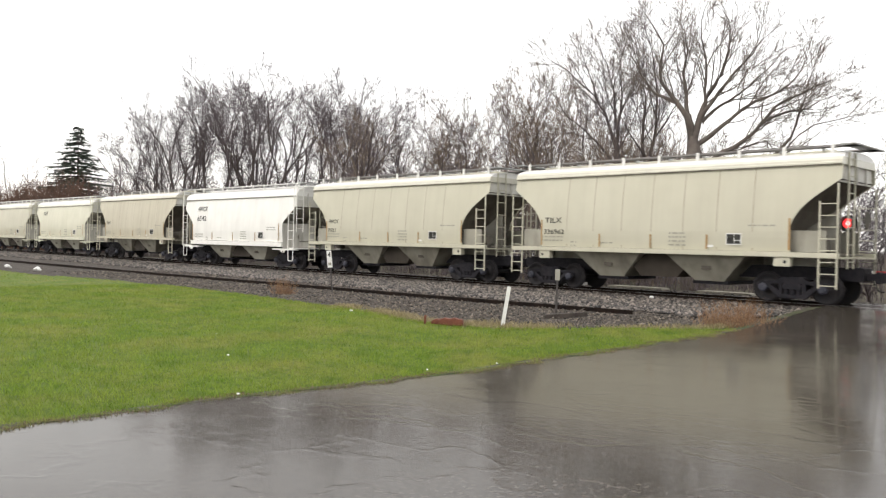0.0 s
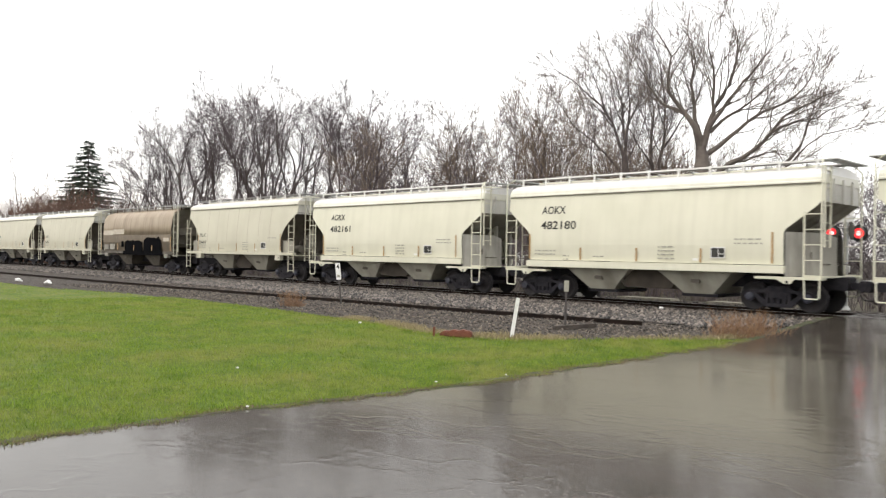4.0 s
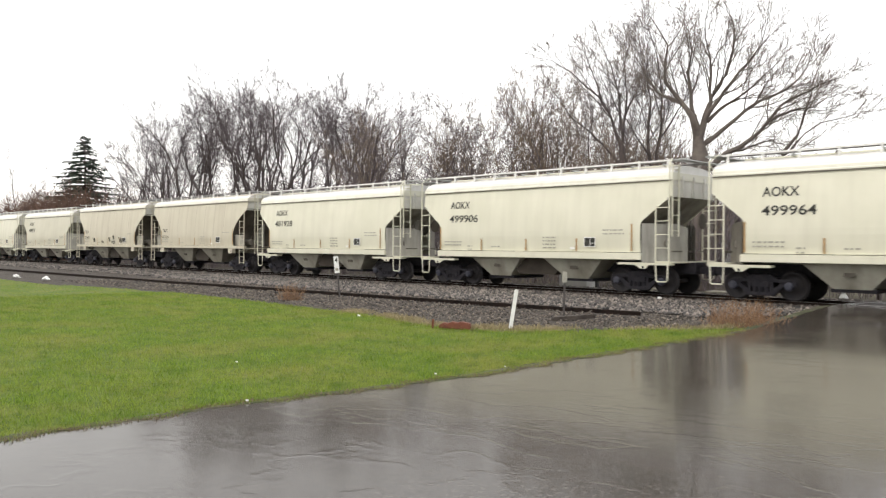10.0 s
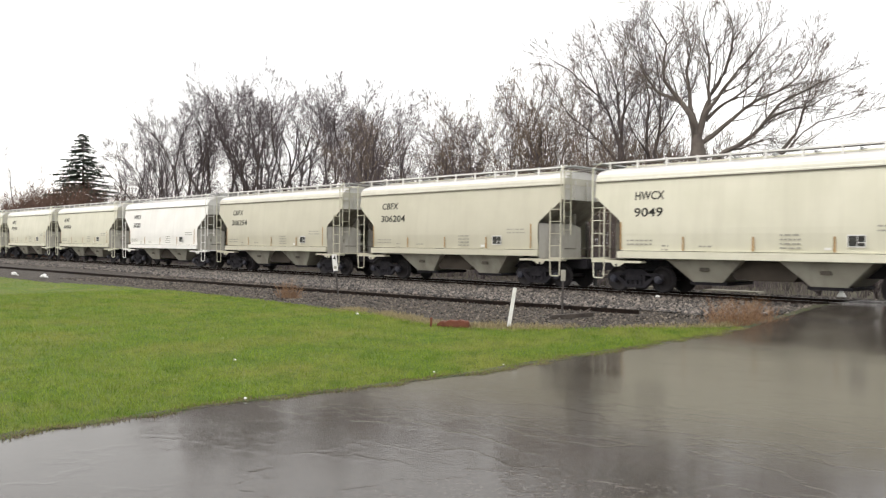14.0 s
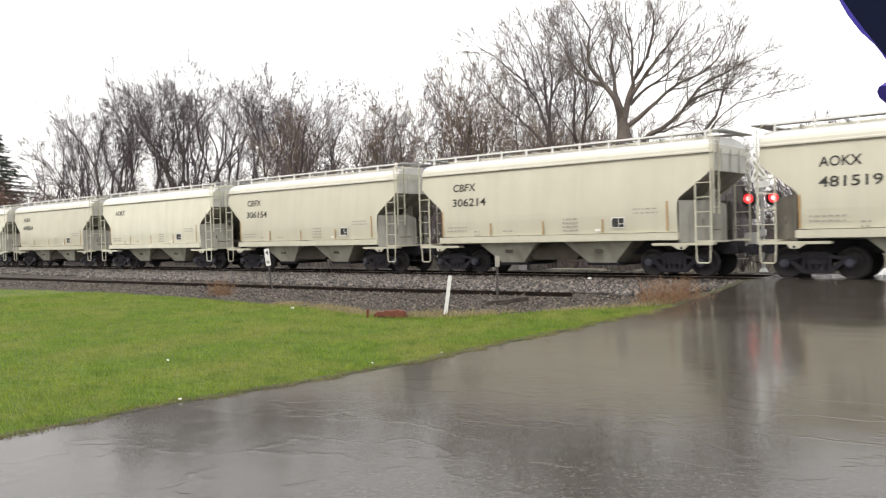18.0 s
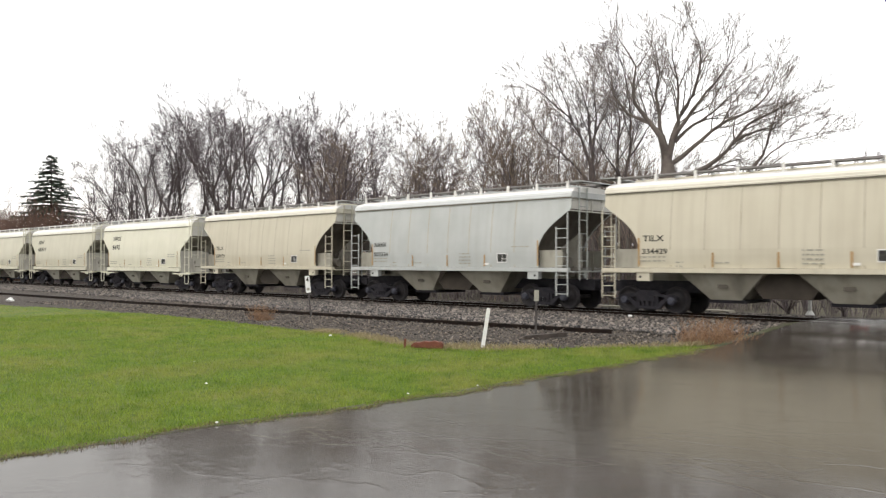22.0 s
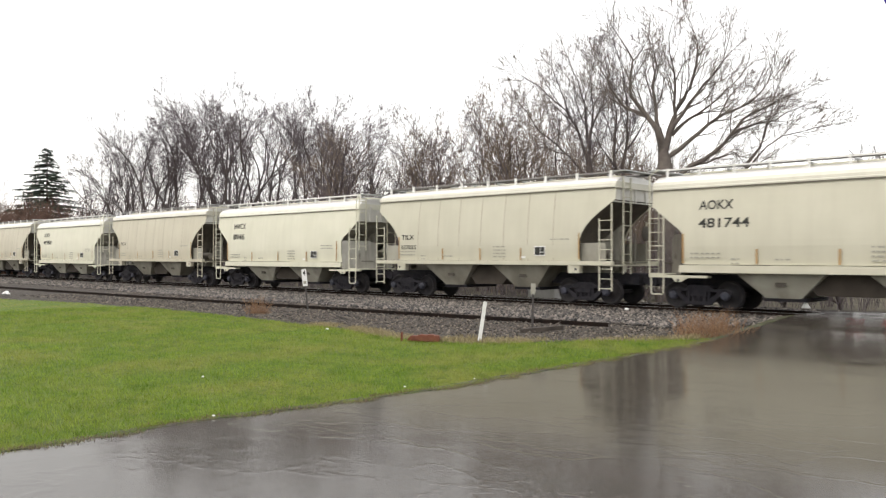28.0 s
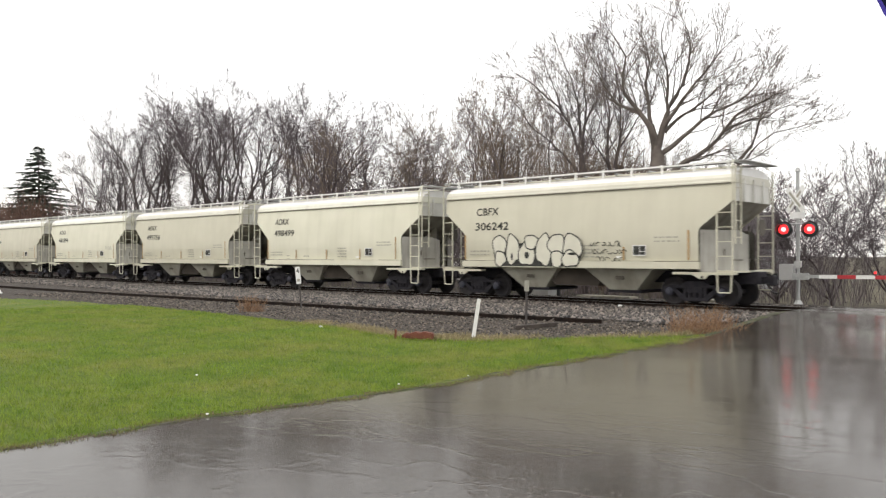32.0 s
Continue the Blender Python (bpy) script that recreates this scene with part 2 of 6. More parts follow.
M_BLADE = island_material("grass_blades", (0.094, 0.170, 0.013), (0.275, 0.375, 0.052), 0.7, patch=[(0.33, 0.315, 0.090), (0.066, 0.135, 0.012), (0.26, 0.315, 0.055)], patch_scale=0.7, thin=0.45)
M_DEBRIS = island_material("brown_edge_debris", (0.11, 0.075, 0.045), (0.26, 0.21, 0.14), 0.85)
M_DRYBLADE = island_material("dry_grass_blades", (0.20, 0.165, 0.085), (0.38, 0.32, 0.18), 0.8)
M_STONE = island_material("ballast_stones", (0.006, 0.005, 0.0045), (0.26, 0.222, 0.19), 0.55, 0.5, skew=2.0)
M_STONE_FINE = island_material("fine_brown_gravel", (0.012, 0.009, 0.007), (0.22, 0.182, 0.145), 0.6, 0.4, skew=1.7)
M_LITTER = material("white_litter", (0.78, 0.78, 0.76), 0.6, second=(0.6, 0.58, 0.55), scale=20, amount=0.6)
M_WHITEPOST = material("white_post_paint", (0.80, 0.80, 0.78), 0.5, second=(0.66, 0.65, 0.62), scale=12, amount=0.6)
M_DARKPOST = material("dark_iron_post", (0.045, 0.042, 0.042), 0.7, second=(0.09, 0.075, 0.065), scale=10, amount=0.7)
M_CABINET = material("grey_cabinet_metal", (0.50, 0.50, 0.49), 0.45, metal=0.2, second=(0.40, 0.40, 0.39), scale=3, amount=0.7)
M_CONCRETE = material("weathered_concrete", (0.30, 0.28, 0.24), 0.85, second=(0.19, 0.18, 0.13), scale=3, amount=0.8, bump=0.2, bump_scale=30)
M_SIGNAL_RED = material("red_signal_glow", (0.5, 0.01, 0.01), 0.2, emit=(1.0, 0.03, 0.035), power=2.2)
M_SIGNAL_HOT = material("red_signal_core", (0.8, 0.2, 0.2), 0.2, emit=(1.0, 0.30, 0.30), power=3.5)
M_BLACK = material("black_signal_paint", (0.018, 0.018, 0.02), 0.45, second=(0.04, 0.04, 0.04), scale=8, amount=0.5)
M_REDBAND = material("red_reflective_sheet", (0.48, 0.03, 0.04), 0.4, second=(0.38, 0.03, 0.035), scale=8, amount=0.5)
M_HOUSE = material("grey_house_siding", (0.30, 0.31, 0.31), 0.8, second=(0.25, 0.25, 0.25), scale=1.5, amount=0.6)
M_WHITEWALL = material("white_house_siding", (0.78, 0.78, 0.76), 0.7, second=(0.68, 0.68, 0.66), scale=1.0, amount=0.6)
M_ROOF = material("dark_shingles", (0.07, 0.066, 0.064), 0.9, second=(0.11, 0.10, 0.095), scale=5, amount=0.8)
M_GLASS = material("dark_window_glass", (0.03, 0.035, 0.04), 0.08, spec=0.8)
M_UMBRELLA = material("navy_umbrella_cloth", (0.010, 0.013, 0.034), 0.8, second=(0.014, 0.018, 0.040), scale=6, amount=0.6, spec=0.05)
# Blue-violet colour fringe of the lens, painted on rim strips and rib caps.
M_FRINGE = material("violet_blue_hem", (0.055, 0.042, 0.30), 0.7, second=(0.10, 0.08, 0.42), scale=30, amount=0.8, spec=0.1)


def ground_material(name, tones, scales, rough, bump=0.4, bump_scale=25.0):
    """Soil-like surface in world coordinates: three tones laid over each other at different scales."""
    m = bpy.data.materials.new(name)
    m.use_nodes = True
    nt = m.node_tree
    p = nt.nodes["Principled BSDF"]
    p.inputs["Roughness"].default_value = rough
    p.inputs["Specular IOR Level"].default_value = 0.25
    tc = nt.nodes.new("ShaderNodeTexCoord")
    col = None
    for k, (tone, sc) in enumerate(zip(tones, scales)):
        if k == 0:
            rgbn = nt.nodes.new("ShaderNodeRGB")
            rgbn.outputs[0].default_value = rgb(tone)
            col = rgbn.outputs[0]
            continue
        n = nt.nodes.new("ShaderNodeTexNoise")
        n.inputs["Scale"].default_value, n.inputs["Detail"].default_value = sc, 8
        nt.links.new(tc.outputs["Object"], n.inputs["Vector"])
        r = nt.nodes.new("ShaderNodeMapRange")
        r.inputs[1].default_value, r.inputs[2].default_value = 0.42, 0.64
        nt.links.new(n.outputs["Fac"], r.inputs[0])
        x = nt.nodes.new("ShaderNodeMix")
        x.data_type = "RGBA"
        nt.links.new(r.outputs[0], x.inputs["Factor"])
        nt.links.new(col, x.inputs["A"])
        x.inputs["B"].default_value = rgb(tone)
        col = x.outputs["Result"]
    nt.links.new(col, p.inputs["Base Color"])
    n = nt.nodes.new("ShaderNodeTexNoise")
    n.inputs["Scale"].default_value, n.inputs["Detail"].default_value = bump_scale, 4
    nt.links.new(tc.outputs["Object"], n.inputs["Vector"])
    b = nt.nodes.new("ShaderNodeBump")
    b.inputs["Strength"].default_value, b.inputs["Distance"].default_value = bump, 0.05
    nt.links.new(n.outputs["Fac"], b.inputs["Height"])
    nt.links.new(b.outputs[0], p.inputs["Normal"])
    return m


M_VERGE = ground_material("wet_grit", [(0.055, 0.048, 0.036), (0.13, 0.12, 0.10), (0.026, 0.022, 0.015), (0.05, 0.068, 0.016)], [1, 45, 1.6, 3.2], 0.7, 0.8, 40)
M_GROUND = ground_material("rough_field", [(0.085, 0.074, 0.048), (0.13, 0.108, 0.074), (0.06, 0.056, 0.034)], [1, 0.25, 1.7], 0.95)
M_LAWN = ground_material("wet_lawn", [(0.076, 0.125, 0.010), (0.100, 0.152, 0.016), (0.150, 0.160, 0.036), (0.058, 0.092, 0.009)], [1, 0.3, 0.7, 7], 0.9)
M_GRAVEL = ground_material("trackside_gravel", [(0.036, 0.029, 0.023), (0.052, 0.043, 0.034), (0.024, 0.020, 0.016), (0.078, 0.066, 0.054)], [1, 0.5, 3, 32], 0.8, 0.9, 30)


def wet_asphalt():
    m = bpy.data.materials.new("wet_asphalt")
    m.use_nodes = True
    nt = m.node_tree
    p = nt.nodes["Principled BSDF"]
    tc = nt.nodes.new("ShaderNodeTexCoord")

    def nz(sc, detail=5, stretch=(1, 1, 1)):
        mp = nt.nodes.new("ShaderNodeMapping")
        mp.inputs["Scale"].default_value = stretch
        nt.links.new(tc.outputs["Object"], mp.inputs[0])
        n = nt.nodes.new("ShaderNodeTexNoise")
        n.inputs["Scale"].default_value, n.inputs["Detail"].default_value = sc, detail
        nt.links.new(mp.outputs[0], n.inputs["Vector"])
        return n.outputs["Fac"]

    def ranged(src, a, b, c, d):
        r = nt.nodes.new("ShaderNodeMapRange")
        for i, v in enumerate((a, b, c, d)):
            r.inputs[i + 1].default_value = v
        nt.links.new(src, r.inputs[0])
        return r.outputs[0]

    x = nt.nodes.new("ShaderNodeMix")
    x.data_type = "RGBA"
    x.inputs["A"].default_value, x.inputs["B"].default_value = (0.040, 0.034, 0.028, 1), (0.064, 0.056, 0.046, 1)
    nt.links.new(ranged(nz(26, 8), 0.38, 0.66, 0, 1), x.inputs["Factor"])
    nt.links.new(x.outputs["Result"], p.inputs["Base Color"])
    p.inputs["Roughness"].default_value = 0.55
    p.inputs["Specular IOR Level"].default_value = 0.0
    nt.links.new(ranged(nz(0.30, 8), 0.32, 0.68, 0.66, 0.88), p.inputs["Coat Weight"])
    p.inputs["Coat IOR"].default_value = 1.33
    nt.links.new(ranged(nz(0.6, 10), 0.32, 0.68, 0.09, 0.15), p.inputs["Coat Roughness"])
    b1 = nt.nodes.new("ShaderNodeBump")
    b1.inputs["Strength"].default_value, b1.inputs["Distance"].default_value = 0.055, 0.004
    nt.links.new(nz(38, 4), b1.inputs["Height"])
    b3 = nt.nodes.new("ShaderNodeBump")
    b3.inputs["Strength"].default_value, b3.inputs["Distance"].default_value = 0.005, 0.012
    nt.links.new(nz(2.2, 3), b3.inputs["Height"])
    nt.links.new(b3.outputs[0], b1.inputs["Normal"])
    b4 = nt.nodes.new("ShaderNodeBump")
    b4.inputs["Strength"].default_value, b4.inputs["Distance"].default_value = 0.06, 0.006
    nt.links.new(nz(6.5, 8), b4.inputs["Height"])
    nt.links.new(b4.outputs[0], b3.inputs["Normal"])
    ridge = nt.nodes.new("ShaderNodeMath")
    ridge.operation = "SUBTRACT"
    nt.links.new(nz(0.75, 4, (1.0, 1.6, 1.0)), ridge.inputs[0])
    ridge.inputs[1].default_value = 0.5
    fold = nt.nodes.new("ShaderNodeMath")
    fold.operation = "ABSOLUTE"
    nt.links.new(ridge.outputs[0], fold.inputs[0])
    b5 = nt.nodes.new("ShaderNodeBump")
    b5.inputs["Strength"].default_value, b5.inputs["Distance"].default_value = 0.14, 0.006
    nt.links.new(ranged(fold.outputs[0], 0.0, 0.026, 1.0, 0.0), b5.inputs["Height"])
    nt.links.new(b5.outputs[0], b4.inputs["Normal"])
    b2 = nt.nodes.new("ShaderNodeBump")
    b2.inputs["Strength"].default_value, b2.inputs["Distance"].default_value = 0.5, 0.01
    nt.links.new(nz(90, 2), b2.inputs["Height"])
    nt.links.new(b1.outputs[0], p.inputs["Coat Normal"])
    nt.links.new(b2.outputs[0], p.inputs["Normal"])
    return m


M_ASPHALT = wet_asphalt()


# ---- mesh tools ----
class Build:
    """Collects vertices and faces of one part."""

    def __init__(self):
        self.v, self.f = [], []

    def add(self, verts, faces):
        n = len(self.v)
        self.v += [tuple(p) for p in verts]
        self.f += [tuple(i + n for i in face) for face in faces]
        return self

    def box(self, x0, x1, y0, y1, z0, z1, c=0.0):
        """A box; c: chamfer of its long edges seen from the side."""
        if c:
            return self.prism([(x0, z0 + c), (x0 + c, z0), (x1 - c, z0), (x1, z0 + c), (x1, z1 - c), (x1 - c, z1), (x0 + c, z1), (x0, z1 - c)], y0, y1)
        return self.prism([(x0, z0), (x1, z0), (x1, z1), (x0, z1)], y0, y1)

    def prism(self, poly, y0, y1):
        """A polygon in x and z, pushed from y0 to y1."""
        n = len(poly)
        vs = [(x, y0, z) for x, z in poly] + [(x, y1, z) for x, z in poly]
        fs = [tuple(range(n)), tuple(range(2 * n - 1, n - 1, -1))]
        fs += [(i + n, (i + 1) % n + n, (i + 1) % n, i) for i in range(n)]
        return self.add(vs, fs)

    def along(self, profile, x0, x1, closed=True, cap=True):
        """A profile in y and z, drawn along x."""
        n = len(profile)
        vs = [(x0, y, z) for y, z in profile] + [(x1, y, z) for y, z in profile]
        fs = [(i, (i + 1) % n, (i + 1) % n + n, i + n) for i in range(n if closed else n - 1)]
        if cap and closed:
            fs += [tuple(range(n - 1, -1, -1)), tuple(range(n, 2 * n))]
        return self.add(vs, fs)

    def up(self, poly, z0, z1):
        n = len(poly)
        vs = [(x, y, z0) for x, y in poly] + [(x, y, z1) for x, y in poly]
        fs = [tuple(range(n - 1, -1, -1)), tuple(range(n, 2 * n))]
        fs += [(i, (i + 1) % n, (i + 1) % n + n, i + n) for i in range(n)]
        return self.add(vs, fs)

    def tube(self, pts, r, n=6, r1=None):
        """A round bar through points."""
        pts = [Vector(p) for p in pts]
        vs, fs = [], []
        for k, p in enumerate(pts):
            d = (pts[min(k + 1, len(pts) - 1)] - pts[max(k - 1, 0)]).normalized()
            side = d.cross(Vector((0, 0, 1)) if abs(d.z) < 0.9 else Vector((1, 0, 0))).normalized()
            top = d.cross(side)
            rr = r if r1 is None else r + (r1 - r) * k / max(1, len(pts) - 1)
            for i in range(n):
                a = 2 * math.pi * i / n
                vs.append(p + side * (rr * math.cos(a)) + top * (rr * math.sin(a)))
        for k in range(len(pts) - 1):
            fs += [(k * n + i, k * n + (i + 1) % n, (k + 1) * n + (i + 1) % n, (k + 1) * n + i) for i in range(n)]
        fs += [tuple(range(n - 1, -1, -1)), tuple(range((len(pts) - 1) * n, len(pts) * n))]
        return self.add(vs, fs)

    def disc(self, x, z, y0, y1, r, n=16, r1=None):
        """A round plate in the x-z plane, from y0 to y1."""
        r1 = r if r1 is None else r1
        vs = [(x + r * math.cos(2 * math.pi * i / n), y0, z + r * math.sin(2 * math.pi * i / n)) for i in range(n)]
        vs += [(x + r1 * math.cos(2 * math.pi * i / n), y1, z + r1 * math.sin(2 * math.pi * i / n)) for i in range(n)]
        fs = [tuple(range(n)), tuple(range(2 * n - 1, n - 1, -1))]
        fs += [(i + n, (i + 1) % n + n, (i + 1) % n, i) for i in range(n)]
        return self.add(vs, fs)

    def lathe_y(self, x, z, profile, n=24):
        """A profile of (y, radius) turned round the y axis."""
        vs = [(x + r * math.cos(2 * math.pi * i / n), y, z + r * math.sin(2 * math.pi * i / n)) for y, r in profile for i in range(n)]
        fs = []
        for k in range(len(profile) - 1):
            fs += [(k * n + (i + 1) % n, k * n + i, (k + 1) * n + i, (k + 1) * n + (i + 1) % n) for i in range(n)]
        fs += [tuple(range(n)), tuple(range(len(profile) * n - 1, (len(profile) - 1) * n - 1, -1))]
        return self.add(vs, fs)

    def mesh(self, name, mat, smooth=False):
        me = bpy.data.meshes.new(name)
        me.from_pydata(self.v, [], self.f)
        if isinstance(mat, (list, tuple)):
            for k in mat:
                me.materials.append(k)
        else:
            me.materials.append(mat)
        if smooth:
            me.polygons.foreach_set("use_smooth", [True] * len(me.polygons))
        me.validate()
        me.update()
        return me


def tidy(me, width=0.0):
    """Faces outward, and a small bevel where wanted."""
    bm = bmesh.new()
    bm.from_mesh(me)
    bmesh.ops.recalc_face_normals(bm, faces=bm.faces)
    if width:
        bmesh.ops.bevel(bm, geom=[e for e in bm.edges if e.is_manifold and e.calc_face_angle(0) > 0.6], offset=width, segments=2, affect="EDGES", clamp_overlap=True)
    bm.to_mesh(me)
    bm.free()
    return me


def part(name, build, mat, parent=None, label="", bevel=0.0, smooth=False, place=None):
    me = tidy(build.mesh(name, mat, smooth), bevel) if isinstance(build, Build) else build
    ob = new(name, me)
    if parent is not None:
        ob.parent = parent
    if place is not None:
        ob.matrix_basis = place
    if label:
        ob["label"] = label
    return ob


def thing(name, label, category, place=None, group="", kind=""):
    ob = new(name)
    ob.empty_display_size = 0.2
    if place is not None:
        ob.matrix_basis = place
    return tagged(ob, label, category, group, kind)


def quick_mesh(name, verts, faces, mat, smooth=False):
    """A big mesh from numpy arrays, all faces with the same number of corners."""
    verts, faces = np.asarray(verts, np.float32), np.asarray(faces, np.int32)
    me = bpy.data.meshes.new(name)
    k = faces.shape[1]
    me.vertices.add(len(verts))
    me.vertices.foreach_set("co", verts.ravel())
    me.loops.add(faces.size)
    me.loops.foreach_set("vertex_index", faces.ravel())
    me.polygons.add(len(faces))
    me.polygons.foreach_set("loop_start", np.arange(0, faces.size, k, dtype=np.int32))
    me.polygons.foreach_set("loop_total", np.full(len(faces), k, np.int32))
    me.materials.append(mat)
    me.update(calc_edges=True)
    if smooth:
        me.polygons.foreach_set("use_smooth", [True] * len(me.polygons))
    return me


# ---- ground, lawn, road, track bed ----
TRACK_Y, RAIL_Z = 25.76, 0.10
rng = np.random.default_rng(7)


def sheet(name, xs, ys, height, mat, label, category, kind="structure"):
    xs, ys = np.asarray(xs, float), np.asarray(ys, float)
    gx, gy = np.meshgrid(xs, ys, indexing="ij")
    z = np.vectorize(height)(gx, gy)
    v = np.stack([gx, gy, z], -1).reshape(-1, 3)
    ny = len(ys)
    i, j = np.meshgrid(np.arange(len(xs) - 1), np.arange(ny - 1), indexing="ij")
    a = (i * ny + j).ravel()
    f = np.stack([a, a + ny, a + ny + 1, a + 1], -1)
    return tagged(new(name, quick_mesh(name, v, f, mat, True)), label, category, kind=kind)


def ripple(x, y, s, amp, seed=0.0):
    return amp * noise.noise(Vector((x * s + seed, y * s - seed, seed)))


def road_edge(y):
    """x of the road's lawn-side edge at y."""
    base = float(np.interp(y, (4.5, 6.5, 8.2, 9.8, 14.8, 16.7, 20.2, 24.0), (-7.71, -7.50, -7.36, -7.46, -7.54, -7.75, -8.40, -8.85)))
    return base + ripple(0, y, 0.9, 0.07, 3.1) + ripple(0, y, 4.0, 0.05, 8.2)


LAWN_RIM = [(-140, 12.4), (-60, 12.2), (-36, 11.9), (-33, 12.9), (-25, 13.35), (-19.4, 12.95), (-15.5, 12.8), (-13.2, 12.1), (-11.6, 12.05), (-10.7, 12.6), (-9.6, 13.9),
            (-8.7, 15.6), (-8.0, 16.9)]


def lawn_far(x):
    """y of the lawn's track-side edge at x."""
    for (x0, y0), (x1, y1) in zip(LAWN_RIM, LAWN_RIM[1:]):
        if x0 <= x <= x1:
            return y0 + (y1 - y0) * (x - x0) / (x1 - x0)
    return LAWN_RIM[0][1] if x < LAWN_RIM[0][0] else LAWN_RIM[-1][1]


def steps(*bits):
    out = []
    for a, b, n in bits:
        out += list(np.linspace(a, b, n, endpoint=False))
    return out + [bits[-1][1]]


sheet("ground", steps((-2500, -300, 8), (-300, -60, 16), (-60, 20, 60), (20, 300, 10), (300, 2500, 8)),
      steps((-2500, -100, 6), (-100, 0, 10), (0, 60, 40), (60, 300, 12), (300, 2500, 8)),
      lambda x, y: -0.14 + (ripple(x, y, 0.15, 0.05, 1.0) if abs(x) < 100 and abs(y - 20) < 60 else 0) - (0.25 if y > 31 else 0) - (0.35 * min(1, max(0, (y - 31) / 25))),
      M_GROUND, "rough damp ground with brown litter beyond the tracks", "ground")
sheet("gravel_bed", steps((-560, -90, 40), (-90, -45, 50), (-45, -6.9, 130), (-6.9, 12, 10), (12, 540, 30)), steps((10.5, 31.0, 62)),
      lambda x, y: -0.045 + ripple(x, y, 1.3, 0.025, 2.0) + ripple(x, y, 5.0, 0.012, 5.0) + (0.03 if 23.6 < y < 27.9 else 0) - (0.12 if y < 11.2 or y > 30.6 else 0)
      - (0.10 if x > -7.2 else 0.0),
      M_GRAVEL, "grey crushed-stone track bed beside the rails", "gravel")


def lawn_z(x, y, rim):
    """Height of the lawn: level with the asphalt at its edge, a little higher inside."""
    k = max(0.0, min(1.0, rim))
    return -0.045 + 0.05 * k + ripple(x, y, 0.35, 0.04, 9.0) * k + ripple(x, y, 2.2, 0.010, 7.0) * k


def lawn():
    us, ws = np.linspace(0, 1, 150), np.linspace(0, 1, 70)
    v = []
    for w in ws:
        y = -30 + w * 47.0
        for u in us:
            x = road_edge(y) + 0.03 - (u ** 2.2) * 150
            far = lawn_far(x) + ripple(x, 0, 1.1, 0.22, 4.0) + ripple(x, 0, 5.0, 0.10, 6.0)
            yy = min(y, far)
            rim = min(1.0, (road_edge(yy) + 0.03 - x) / 1.2, (far - yy) / 0.2)
            z = lawn_z(x, yy, rim)
            v.append((x, yy, z))
    n = len(us)
    i, j = np.meshgrid(np.arange(len(ws) - 1), np.arange(n - 1), indexing="ij")
    a = (i * n + j).ravel()
    f = np.stack([a, a + 1, a + n + 1, a + n], -1)
    return tagged(new("lawn", quick_mesh("lawn", v, f, M_LAWN, True)), "wet mown green lawn beside the road", "lawn", kind="structure")


lawn()


def road_height(y):
    rise = RAIL_Z + 0.005
    return rise * max(0.0, min(1.0, (y - 20.5) / 3.6)) if y < 27.3 else rise - 0.45 * max(0.0, min(1.0, (y - 27.4) / 4.6))


def crossfall(x, left, y):
    """The road drains towards the lawn; the fall fades out at the rails."""
    return 0.019 * (min(x, -0.5) - left) * max(0.0, min(1.0, (21.0 - y) / 7)) if x > left else 0.0


def road():
    ys = steps((-60, 0, 20), (0, 24.9, 110))
    spans = [ys, steps((25.16, 26.36, 6)), steps((26.62, 40, 24))]
    b = Build()
    for ys in spans:
        rows = []
        for y in ys:
            left = road_edge(min(y, 27)) if y < 28 else -8.7
            row = [left - 0.03, left + 0.02, left + 0.03, left + 0.04] + list(np.linspace(left + 0.6, 9.0, 16))
            rows.append([(x, y, road_height(y) + crossfall(x, left, y) - (0.3 if k == 0 else 0) + ripple(x, y, 0.4, 0.004, 12.0)) for k, x in enumerate(row)])
        n = len(rows[0])
        b.add([p for r in rows for p in r], [(i * n + j, i * n + j + 1, (i + 1) * n + j + 1, (i + 1) * n + j) for i in range(len(rows) - 1) for j in range(n - 1)])
    me = b.mesh("road", M_ASPHALT, True)
    return tagged(new("road", me), "wet dark asphalt road with a mirror-like sheen", "road", kind="structure")


road()

def verge():
    """A ragged strip of wet grit between the lawn and the asphalt."""
    ys = steps((-10, 24, 260))
    b = Build()
    rows = []
    for y in ys:
        e = road_edge(y)
        wide = 0.02 + ripple(1, y, 1.3, 0.07, 21.0) + ripple(1, y, 6.0, 0.06, 23.0)
        z = road_height(y)
        rows.append([(e - 0.30, y, z - 0.03), (e - 0.06, y, z + 0.002), (e + max(0.01, wide), y, z + 0.006), (e + max(0.01, wide) + 0.02, y, z - 0.015)])
    b.add([p for r in rows for p in r], [(4 * i + j, 4 * i + j + 1, 4 * i + j + 5, 4 * i + j + 4) for i in range(len(rows) - 1) for j in range(3)])
    return tagged(new("verge", b.mesh("verge", M_VERGE, True)), "strip of wet grit between lawn and asphalt", "verge", kind="structure")


verge()

# ---- rails and ties ----
RAIL = [(-0.07, -0.17), (0.07, -0.17), (0.07, -0.155), (0.012, -0.135), (0.012, -0.04), (0.036, -0.028), (0.036, 0.0), (-0.036, 0.0), (-0.036, -0.028), (-0.012, -0.04), (-0.012, -0.135), (-0.07, -0.155)]


